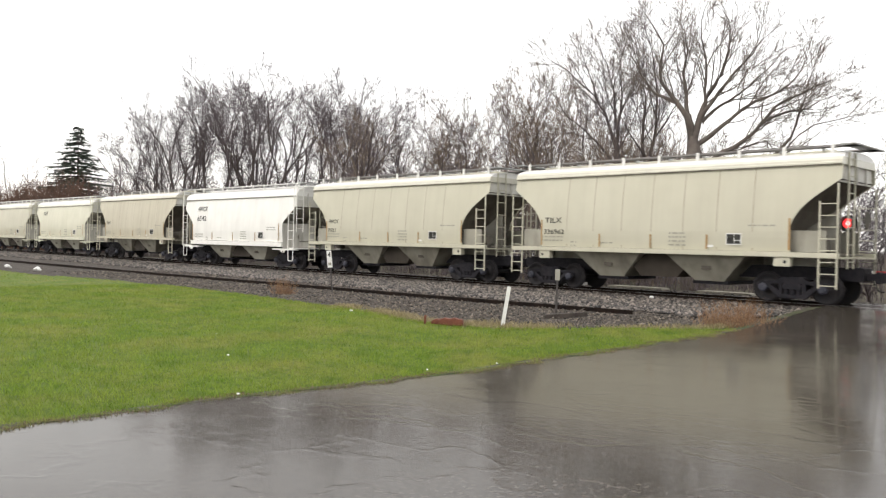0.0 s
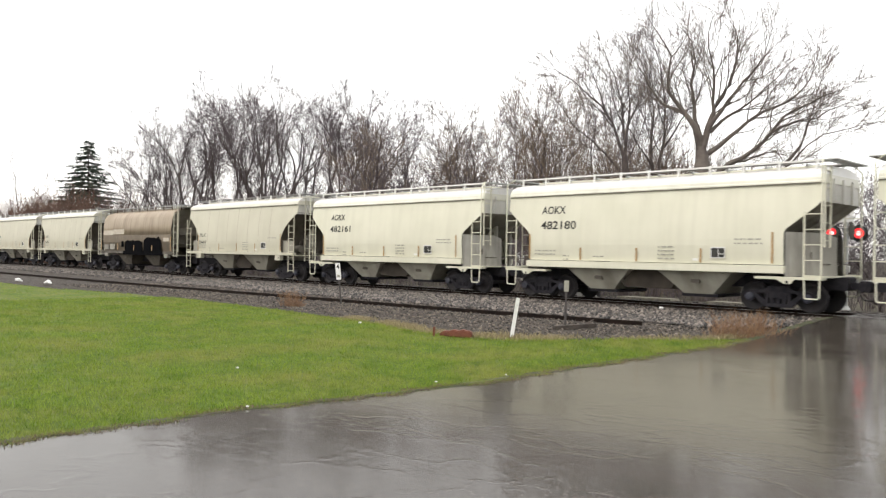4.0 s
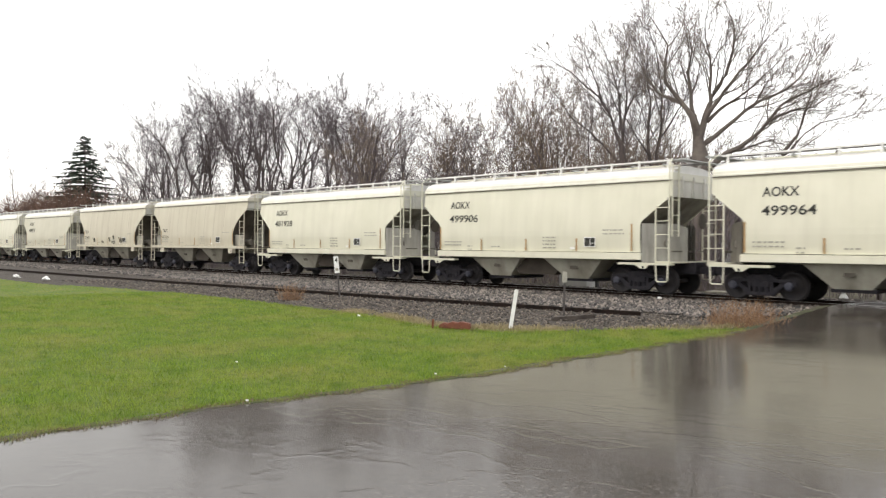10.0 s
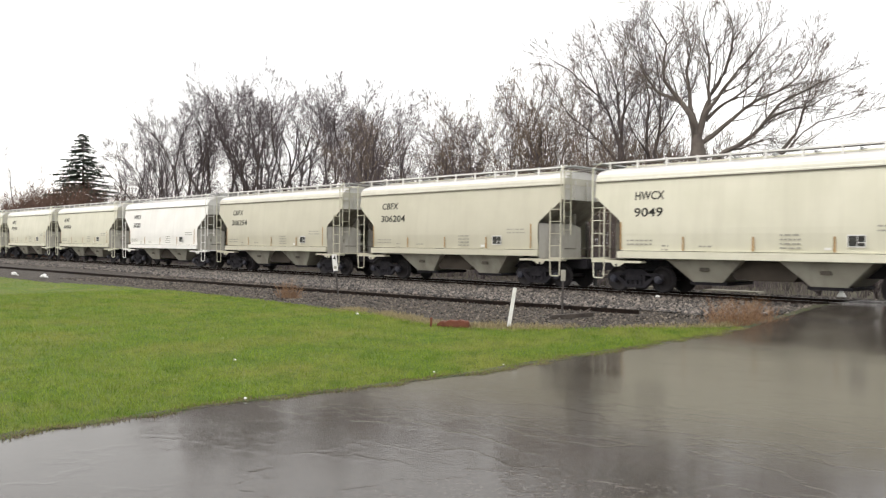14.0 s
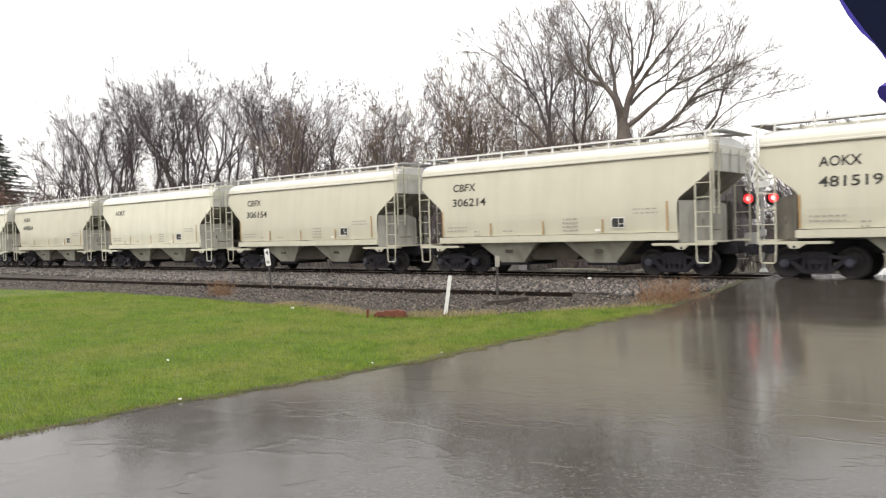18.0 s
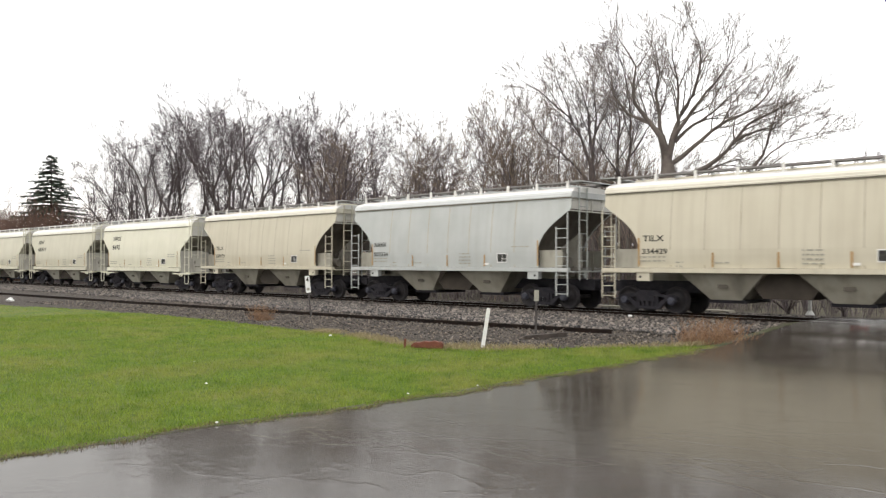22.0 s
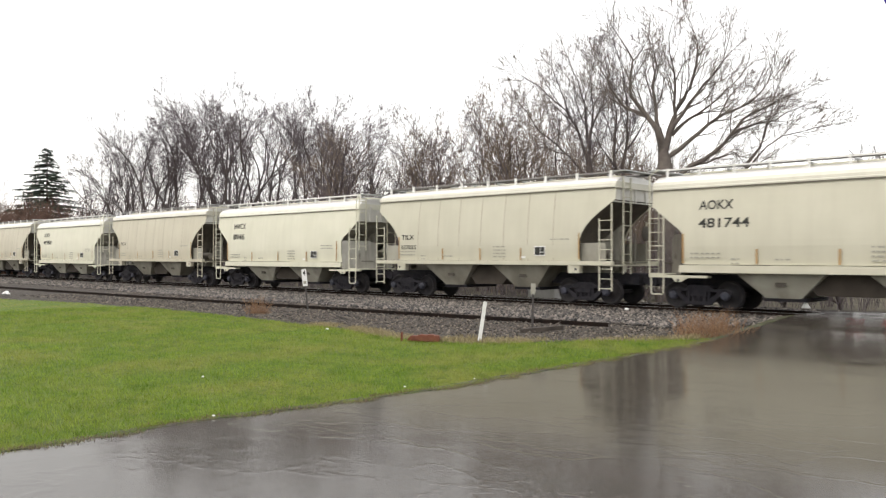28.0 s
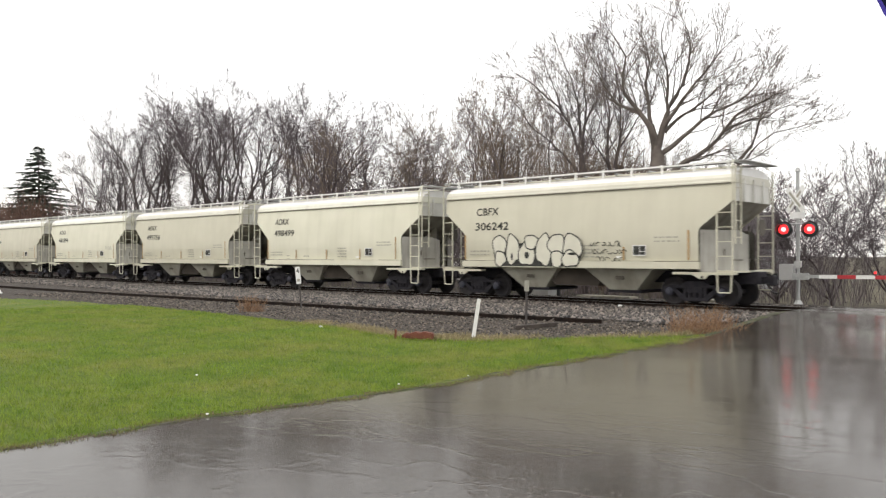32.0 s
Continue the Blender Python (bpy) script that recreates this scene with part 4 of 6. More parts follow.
def rounded_car(paint_name):
    """Covered hopper with curved end openings and a full-length sill."""
    paint = PAINTS[paint_name]
    car = thing("covered_hopper_car", "hopper", "hopper car")
    eave, crest = 4.18, 4.58
    cut = ROUND_CUT + [(0.0, eave)]
    for s in (-1, 1):
        side_sheet(car, s, eave, cut, paint)
        part("side_sill", Build().box(0.0, CAR_L, min(s * 1.48, s * 1.66), max(s * 1.48, s * 1.66), 1.40, 1.55, 0.02), paint, car, "painted side sill", 0.01)
        seam = Build().add([(dx, s * (side_y(z, eave) - HALF + 0.004), z) for z in (1.57, 2.2, 2.8, 3.3, 3.7, eave - 0.06) for dx in (-0.020, 0.0, 0.020)], [(3 * i + j, 3 * i + j + 1, 3 * i + j + 4, 3 * i + j + 3) for i in range(5) for j in range(2)]).mesh("seam", M_SEAM)
        for k in range(1, 8):
            part("seam", seam, None, car, place=pose(1.4 + k * 1.17, s * HALF, 0))
        for right in (False, True):
            sx = (lambda x: CAR_L - x) if right else (lambda x: x)
            pad = part("jacking_pad", Build().box(min(sx(1.35), sx(1.85)), max(sx(1.35), sx(1.85)), min(s * 1.40, s * 1.62), max(s * 1.40, s * 1.62), 1.12, 1.41, 0.02), paint, car, "light jacking box under the sill", 0.01)
            part("eye", Build().disc(sx(1.5), 1.26, s * 1.622, s * 1.626, 0.05, 12), M_BLACK, pad)
            ladder_part(car, sx(0.02), sx(0.52), s * 1.63, 0.52, 3.55, 3.05, 8, paint)
            part("lower_web", Build().prism([(sx(1.46), 1.56), (sx(0.42), 1.56), (sx(0.42), 2.20), (sx(1.46), 2.20)], s * 1.36, s * 1.38), M_HOPPER, car, "grey web plate behind the ladder")
    roof_part(car, eave, crest, ROOFS[paint_name])
    end_walls(car, eave, crest, 3.62, paint, 0.10, 1.3, ROUND_CUT)
    for right in (False, True):
        sx = (lambda x: CAR_L - x) if right else (lambda x: x)
        ladder_part_end(car, sx(-0.03), -0.95, -0.45, 1.1, 4.5, 7, paint)
        part("end_platform", Build().box(min(sx(-0.06), sx(0.5)), max(sx(-0.06), sx(0.5)), -1.5, 1.5, 1.38, 1.43), paint, car)
    running_board(car, 4.72, 4.40, M_BOARD, 1.42, 0.05)
    hatch_row(car, crest, paint)
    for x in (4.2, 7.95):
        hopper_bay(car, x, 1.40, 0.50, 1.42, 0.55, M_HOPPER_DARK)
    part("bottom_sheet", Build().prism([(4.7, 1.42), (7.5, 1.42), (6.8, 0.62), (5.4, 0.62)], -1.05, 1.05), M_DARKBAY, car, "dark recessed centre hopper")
    couple_ends(car, paint)
    side_details(car, "rounded", paint, 1.57)
    for x in (1.47, 10.65):
        make_truck(car, x)
    return car


def tank_like_car():
    """Older teardrop-section hopper, tan above and darker brown below, with cover-up paint."""
    paint = PAINTS["tan"]
    long = 13.1
    k = long / CAR_L
    car = thing("covered_hopper_car", "hopper", "hopper car")
    prof_top = [(0.0, 4.42), (0.55, 4.40), (1.0, 4.28), (1.32, 4.08), (1.50, 3.75), (1.58, 3.2), (1.60, 2.60)]
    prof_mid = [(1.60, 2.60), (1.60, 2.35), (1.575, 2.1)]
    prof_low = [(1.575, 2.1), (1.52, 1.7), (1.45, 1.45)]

    def ring(prof, x0, x1):
        full = prof + [(-y, z) for y, z in reversed(prof)]
        return Build().along(full, x0, x1, closed=False)

    # Darkening towards the ground is put into three colour bands: tan, middle, brown.
    part("upper_shell", ring(prof_top, 0.9, long - 0.9), paint, car, "tan upper shell with rusty streaks", smooth=True)
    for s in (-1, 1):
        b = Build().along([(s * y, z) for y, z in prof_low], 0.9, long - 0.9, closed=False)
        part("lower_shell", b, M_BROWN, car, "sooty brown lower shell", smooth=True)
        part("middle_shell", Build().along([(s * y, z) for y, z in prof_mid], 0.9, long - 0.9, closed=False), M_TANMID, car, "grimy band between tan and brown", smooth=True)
        part("side_sill", Build().box(0.1, long - 0.1, min(s * 1.42, s * 1.60), max(s * 1.42, s * 1.60), 1.28, 1.46, 0.02), M_SOOTSHADE, car, "grimy side sill", 0.01)
        y = s * 1.612
        rot = 0 if s < 0 else 180

        def patch(nm, x, z, w, h, mat, label="", yy=None):
            return part(nm, Build().box(0, w, -0.004, 0.004, 0, h, min(w, h) * 0.08), mat, car, label, place=pose(x if s < 0 else long - x, (s * 1.606) if yy is None else yy, z, 0, 0, rot))

        patch("paint_patch", 1.0, 2.62, 1.75, 0.34, M_PATCH, "pale paint patch")
        patch("paint_patch", 2.8, 2.66, 1.9, 0.36, M_PATCH, "pale paint patch")
        for x0, w, h, seed in ((4.9, 2.9, 0.80, 1), (8.05, 2.7, 1.02, 2)):
            rr = random.Random(seed)
            top = [(w * i / 16, h * (1 - rr.uniform(0.0, 0.14)) * min(1.0, 0.86 + min(i, 16 - i) * 0.1)) for i in range(16, -1, -1)]
            part("cover_up", Build().prism([(0, 0), (w, 0)] + top, -0.004, 0.004), M_BLACKOUT, car, "black cover-up paint over old tags", place=pose(x0 if s < 0 else long - x0, s * 1.60, 1.46, 0, 0, rot))
        patch("cover_up", 4.25, 1.75, 0.4, 0.42, M_BLACKOUT, "", s * 1.60)
        patch("cover_up", 4.6, 1.20, 6.4, 0.28, M_BLACKOUT, "black paint over the sill", s * 1.606)
        patch("paint_patch", 11.1, 2.15, 0.8, 0.24, M_PATCH, "pale stencil patch")
        patch("paint_patch", 1.2, 1.55, 0.8, 0.36, M_UNDER)
        patch("paint_patch", 2.2, 1.55, 0.9, 0.42, M_UNDER)
        for x, h in ((0.55, 0.75), (3.6, 0.5), (6.4, 0.36), (9.3, 0.36), (12.1, 0.95)):
            patch("reflector", x, 1.5, 0.10, h, M_ORANGE, "orange reflector strip")
        for right in (False, True):
            sx = (lambda x: long - x) if right else (lambda x: x)
            ladder_part(car, sx(0.0), sx(0.5), s * 1.60, 1.1, 4.42, 4.42, 9, PAINTS["cream"])
            part("jacking_pad", Build().box(min(sx(1.35), sx(1.85)), max(sx(1.35), sx(1.85)), min(s * 1.40, s * 1.62), max(s * 1.40, s * 1.62), 1.05, 1.30, 0.02), M_UNDER, car)
    for right in (False, True):
        sx = (lambda x: long - x) if right else (lambda x: x)
        e = [(0.0, 4.40), (0.9, 4.28), (1.32, 4.05), (1.56, 3.4), (1.58, 2.6), (1.5, 2.0)]
        out = [(y, z) for y, z in e] + [(-y, z) for y, z in reversed(e)]
        n = len(out)
        b = Build().add([(sx(0.9), y, z) for y, z in out] + [(sx(1.9), y * 0.9, 1.5 + (z - 1.5) * 0.55) for y, z in out], [(i, (i + 1) % n, (i + 1) % n + n, i + n) for i in range(n)] + [tuple(range(n, 2 * n))])
        part("end_wall", b, M_UNDER, car, "grey sloping end of the shell")
        b = Build().tube([(sx(0.05), -1.5, 4.42), (sx(0.05), 1.5, 4.42)], 0.03).tube([(sx(0.9), -0.5, 2.6), (sx(0.05), -0.5, 4.4)], 0.05).tube([(sx(0.9), 0.5, 2.6), (sx(0.05), 0.5, 4.4)], 0.05)
        b.tube([(sx(0.5), -1.3, 1.3), (sx(0.5), -1.3, 4.4)], 0.05)
        part("end_frame", b, PAINTS["cream"], car, "pale end frame with braces")
        part("end_platform", Build().box(min(sx(-0.06), sx(0.95)), max(sx(-0.06), sx(0.95)), -1.5, 1.5, 1.2, 1.26), M_UNDER, car)
        part("roof_platform", Build().box(min(sx(-0.06), sx(1.0)), max(sx(-0.06), sx(1.0)), -1.5, 1.5, 4.42, 4.46), M_GALV, car)
    for s in (-1, 1):
        b = Build().box(-0.1, long + 0.1, min(s * 0.5, s * 1.0), max(s * 0.5, s * 1.0), 4.55, 4.59)
        w = part("running_board", b, M_GALV, car, "weathered roof walkway")
        me = Build().box(-0.03, 0.03, -0.03, 0.03, 4.25, 4.55).mesh("support", M_BROWN)
        for i in range(10):
            part("support", me, None, w, place=pose(0.6 + i * 1.3, s * 0.95, 0))
    for x in (4.3, 8.8):
        hopper_bay(car, x, 1.5, 0.5, 1.45, 0.5, M_SOOTSHADE)
    part("centre_sill", Build().box(-0.3, long + 0.3, -0.34, 0.34, 0.72, 1.12, 0.03), M_STEEL, car)
    for x, d in ((-0.30, -1), (long + 0.30, 1)):
        b = Build().box(min(x, x + d * 0.41), max(x, x + d * 0.41), -0.15, 0.15, 0.70, 1.0, 0.04)
        part("coupler", b, M_STEEL, car, "dark knuckle coupler", 0.01)
    for x in (1.65, long - 1.65):
        make_truck(car, x)
    return car


def bubble_tag(car):
    """Large pale bubble shapes with black outlines on a black ground, and small scrawl beside them."""
    blobs = [(2.98, 1.95, 0.30, 0.46, 0.2), (3.02, 1.52, 0.24, 0.27, 1.4), (3.62, 1.86, 0.30, 0.54, 2.0), (4.28, 1.70, 0.36, 0.42, 3.3), (4.50, 2.14, 0.30, 0.24, 0.9), (5.06, 1.84, 0.32, 0.55, 4.1), (5.62, 2.02, 0.34, 0.38, 5.2),
             (5.66, 1.52, 0.26, 0.28, 0.7), (6.30, 1.92, 0.38, 0.46, 1.9), (6.22, 1.52, 0.34, 0.27, 2.8)]
    y = HALF + 0.084
    part("tag_ground", Build().prism([(2.80, 1.24), (6.50, 1.24), (6.66, 1.6), (6.56, 2.0), (5.8, 2.1), (4.8, 2.1), (3.9, 2.1), (2.85, 2.02), (2.74, 1.6)], -y, -(y - 0.0006)), M_LETTER, car, "black sprayed ground")
    for k, (cx, cz, w, h, ph) in enumerate(blobs):
        for grow_by, dy, mat, name, lab in ((0.050, 0.001, M_LETTER, "tag_outline", "black sprayed outline"), (0.0, 0.0018, M_FILL, "tag_fill", "pale sprayed bubble")):
            poly = []
            for i in range(28):
                a = 2 * math.pi * i / 28
                m = 1 + 0.10 * math.sin(3 * a + ph) + 0.05 * math.sin(5 * a + 2 * ph)
                poly.append((cx + (w * m + grow_by) * math.cos(a), max(1.21, cz + (h * m + grow_by) * math.sin(a))))
            part(name, Build().prism(poly, -(y + dy + 0.0016 * k), -(y + dy + 0.0016 * k - 0.0006)), mat, car, lab)
    for cx, cz, w, h in ((4.30, 1.66, 0.11, 0.13), (6.32, 1.70, 0.20, 0.05), (3.60, 1.60, 0.05, 0.14)):
        part("tag_mark", Build().prism([(cx + w * math.cos(i * 0.524), cz + h * math.sin(i * 0.524)) for i in range(12)], -(y + 0.020), -(y + 0.019)), M_LETTER, car)
    b = Build()
    r = random.Random(4)
    for i in range(3):
        x, z = 7.0 + 0.1 * i, 2.04 - i * 0.27
        while x < 8.25:
            w, h = r.uniform(0.10, 0.22), r.uniform(0.10, 0.20)
            turn = r.uniform(0, 6.28)
            b.tube([(x + w * 0.5 * (1 + math.cos(turn + q * 0.8)), -HALF - 0.006, z + h * 0.5 * math.sin(turn + q * 0.8)) for q in range(r.randint(4, 7))], 0.014, 4)
            x += w + r.uniform(0.0, 0.05)
    part("tag_scrawl", b, M_LETTER, car, "small grey scrawled tag")


def small_tags(car):
    """A row of small dark scrawls above the sill of a beige car."""
    r = random.Random(17)
    for x0, z0, w, h, n in ((3.15, 1.75, 0.50, 0.36, 5), (4.75, 1.62, 0.55, 0.24, 7), (6.20, 1.75, 0.26, 0.36, 4), (6.62, 1.62, 0.75, 0.26, 7), (6.92, 1.95, 0.26, 0.30, 4), (7.95, 1.66, 0.95, 0.46, 12)):
        b = Build()
        pts = [(x0 + w * (k + r.random()) / (n + 1), z0 + h * (0.1 if k % 2 else 0.9) + r.uniform(-0.06, 0.06)) for k in range(n + 1)]
        for (xa, za), (xb, zb) in zip(pts, pts[1:]):
            ya, yb = side_y(za, 4.18) + 0.006, side_y(zb, 4.18) + 0.006
            b.tube([(xa, -ya, za), ((xa + xb) / 2 + r.uniform(-0.05, 0.05), -(ya + yb) / 2, (za + zb) / 2), (xb, -yb, zb)], 0.016, 4)
        part("tag_scrawl", b, M_LETTER, car, "small dark scrawled tag")


PROTO = {}


def prototype(kind, paint):
    key = (kind, paint)
    if key not in PROTO:
        ob = {"angular": angular_car, "rounded": rounded_car}[kind](paint) if kind != "tank" else tank_like_car()
        PROTO[key] = [ob, False]
    return PROTO[key]


TEXTURE_WORDS = {"cream": "cream", "pale": "pale cream", "white": "clean white", "beige": "weathered beige", "grey": "light grey", "tan": "rusty tan and brown"}
# order in the train: body kind, paint, mark, number
TRAIN = [
    ("angular", "cream", "AOKX", ""), ("angular", "pale", "AOKX", ""), ("rounded", "beige", "TILX", ""), ("angular", "white", "HWCX", "6542"), ("rounded", "cream", "HWCX", "7521"),
    ("rounded", "cream", "TILX", "336962"), ("tank", "tan", "", ""), ("rounded", "cream", "TILX", "336817"), ("angular", "pale", "AOKX", "482161"), ("angular", "pale", "AOKX", "482180"),
    ("angular", "pale", "AOKX", "482183"), ("angular", "cream", "AOKX", "499975"), ("rounded", "beige", "TILX", "337455"), ("rounded", "beige", "TILX", "333324"), ("angular", "pale", "AOKX", "481928"),
    ("angular", "pale", "AOKX", "499906"), ("angular", "pale", "AOKX", "499964"), ("angular", "white", "HWCX", "5020"), ("angular", "cream", "CBFX", "306254"), ("angular", "cream", "CBFX", "306204"),
    ("angular", "pale", "HWCX", "9049"), ("angular", "cream", "AOKX", "480824"), ("angular", "pale", "AOKX", ""), ("angular", "cream", "CBFX", "306154"), ("angular", "cream", "CBFX", "306214"),
    ("angular", "cream", "AOKX", "481519"), ("angular", "pale", "HWCX", "8492"), ("rounded", "beige", "TILX", "337079"), ("rounded", "grey", "NAHX", "502334"), ("rounded", "beige", "TILX", "334429"),
    ("angular", "white", "HWCX", "5350"), ("rounded", "beige", "TILX", "333729"), ("angular", "pale", "AOKX", "499881"), ("rounded", "beige", "TILX", ""), ("angular", "pale", "HWCX", "8946"),
    ("rounded", "cream", "TILX", "337035"), ("angular", "cream", "AOKX", "481744"), ("angular", "pale", "AOKX", "481894"), ("angular", "cream", "AOKX", "499756"), ("angular", "pale", "AOKX", "498499"),
    ("angular", "cream", "CBFX", "306242"),
]
FIRST = 5  # the car that stands before the camera at the start
CARS = []


def assemble_train():
    word_mesh = {}
    for i, (kind, paint, mark, number) in enumerate(TRAIN):
        proto = prototype(kind, paint)
        x = -20.54 + PITCH * (i - FIRST) + (0.98 if i > FIRST + 1 else 0.0)
        place = pose(x, TRACK_Y, RAIL_Z)
        if not proto[1]:
            car, proto[1] = proto[0], True
            car.matrix_basis = place
            proto.append([])
        else:
            for o in proto[2]:
                o.parent = None
            car = copy_thing(proto[0], place)
            for o in proto[2]:
                o.parent = proto[0]
        shape = {"angular": "straight-cut end openings", "rounded": "rounded end openings", "tank": "black cover-up paint"}[kind]
        end = ", sprayed with bubble letters" if i == len(TRAIN) - 1 else ""
        tagged(car, f"{TEXTURE_WORDS[paint]} covered hopper railcar with {shape}{end}", "hopper car", "cars of the freight train")
        extra = []
        for text, is_mark in ((mark, True), (number, False)):
            if not text:
                continue
            if kind == "angular":
                w, h, px, pz = (1.12, 0.30, 1.68, 3.20) if is_mark else (0.275 * len(text), 0.31, 1.68, 2.62)
            else:
                w, h, px, pz = (0.78, 0.20, 1.56, 2.44) if is_mark else (0.155 * len(text), 0.18, 1.54, 2.02)
            key = (text, kind)
            if key not in word_mesh:
                word_mesh[key] = lettering(text, w, h)
            eave = 3.96 if kind == "angular" else 4.18
            low, high = side_y(pz, eave), side_y(pz + h, eave)
            o = part("stencil", word_mesh[key], None, car, "black stencilled lettering", place=pose(px, -low - 0.012, pz, -math.degrees(math.atan2(low - high, h))))
            extra.append(o)
        if car is proto[0]:
            proto[2] = extra
        if i == len(TRAIN) - 1:
            bubble_tag(car)
        if number == "337455":
            small_tags(car)
        CARS.append((car, x))


assemble_train()


# ---- trees ----
class Bough:
    """Grows bare branches: each limb carries side branches, those carry twigs, all shorter towards the limb's end."""

    def __init__(self, seed, gaps, caps, tip, rise=0.10, crook=0.10, spread=(0.45, 0.95), bold=0.03, share=0.50, foot=0.35):
        self.r = random.Random(seed)
        self.gaps, self.caps, self.tip, self.rise, self.crook, self.spread, self.bold, self.share, self.foot = gaps, caps, tip, rise, crook, spread, bold, share, foot
        self.thick, self.thin = [], []

    def bare(self, pts, r0, r1, fade=0.8):
        """Keeps a path that tapers from r0 to r1."""
        n = len(pts) - 1
        path = [(p, r0 + (r1 - r0) * (k / n) ** fade) for k, p in enumerate(pts)]
        (self.thick if r0 > self.bold else self.thin).append(path)
        return path

    def dress(self, path, level, start=0.2):
        """Sets side branches along a path."""
        if level >= len(self.gaps):
            return
        r = self.r
        run = [0.0]
        for (a, _), (b, _) in zip(path, path[1:]):
            run.append(run[-1] + (b - a).length)
        total = run[-1]
        at, turn, i = total * start + r.random() * self.gaps[level], r.random() * 6.28, 0
        while at < total:
            while i < len(run) - 2 and run[i + 1] < at:
                i += 1
            f = (at - run[i]) / max(1e-6, run[i + 1] - run[i])
            (a, ra), (b, rb) = path[i], path[i + 1]
            axis = (b - a).normalized()
            side = axis.cross(Vector((0, 0, 1)) if abs(axis.z) < 0.9 else Vector((1, 0, 0))).normalized()
            over = axis.cross(side)
            turn += 2.4 + r.gauss(0, 0.5)
            lean = r.uniform(*self.spread)
            d = axis * math.cos(lean) + (side * math.cos(turn) + over * math.sin(turn)) * math.sin(lean)
            ln = min(self.caps[level], self.share * (total - at) + self.foot * self.caps[level]) * r.uniform(0.6, 1.15)
            self.shoot(a.lerp(b, f), d, axis, ln, min((ra + (rb - ra) * f) * 0.72, 0.013 * ln + self.tip), level + 1)
            at += self.gaps[level] * r.uniform(0.6, 1.4)
        if level + 1 <= len(self.gaps):
            end, axis = path[-1][0], (path[-1][0] - path[-2][0]).normalized()
            for _ in range(2):
                self.shoot(end, (axis + Vector((r.gauss(0, 0.3), r.gauss(0, 0.3), r.gauss(0, 0.3)))).normalized(), axis, self.caps[level] * r.uniform(0.3, 0.6), max(self.tip, path[-1][1]), level + 1)

    def shoot(self, p, d, axis, ln, rad, level):
        """A side branch that bends back towards the way of its parent and the light."""
        r = self.r
        n = 5 if ln > 1.6 else (3 if ln > 0.6 else 2)
        pts, q = [p], d.copy()
        for k in range(n):
            w = self.crook * (1 + 0.4 * level)
            q = (q + axis * 0.10 + Vector((r.gauss(0, w), r.gauss(0, w), r.gauss(0, w) + self.rise))).normalized()
            pts.append(pts[-1] + q * (ln / n))
        self.dress(self.bare(pts, max(rad, self.tip), self.tip * 0.55), level, 0.22)


def branch_mesh(name, paths, sides, mat, least=0.0):
    verts, faces = [], []
    for pts in paths:
        n0 = len(verts)
        for k, (p, rad) in enumerate(pts):
            a, b = pts[max(0, k - 1)][0], pts[min(len(pts) - 1, k + 1)][0]
            d = (b - a).normalized()
            s1 = d.cross(Vector((0, 0, 1)) if abs(d.z) < 0.9 else Vector((1, 0, 0))).normalized()
            s2 = d.cross(s1)
            rr = max(rad, least)
            for i in range(sides):
                c, s = math.cos(2 * math.pi * i / sides) * rr, math.sin(2 * math.pi * i / sides) * rr
                verts.append((p.x + s1.x * c + s2.x * s, p.y + s1.y * c + s2.y * s, p.z + s1.z * c + s2.z * s))
        for k in range(len(pts) - 1):
            for i in range(sides):
                j = (i + 1) % sides
                faces.append((n0 + k * sides + i, n0 + k * sides + j, n0 + (k + 1) * sides + j, n0 + (k + 1) * sides + i))
    return quick_mesh(name, verts, faces, mat, True)


def curve(way, step=0.5, sway=0.0, r=None):
    """A smooth line through waypoints in even steps."""
    out = []
    for k in range(len(way) - 1):
        p0, p1, p2, p3 = way[max(0, k - 1)], way[k], way[k + 1], way[min(len(way) - 1, k + 2)]
        m = max(1, int((p2 - p1).length / step))
        for j in range(m):
            f = j / m
            q = 0.5 * (2 * p1 + (p2 - p0) * f + (2 * p0 - 5 * p1 + 4 * p2 - p3) * f * f + (3 * p1 - p0 - 3 * p2 + p3) * f ** 3)
            out.append(q + Vector((r.gauss(0, sway), r.gauss(0, sway), r.gauss(0, sway * 0.5))) if r is not None and (k or j) else q)
    return out + [way[-1].copy()]


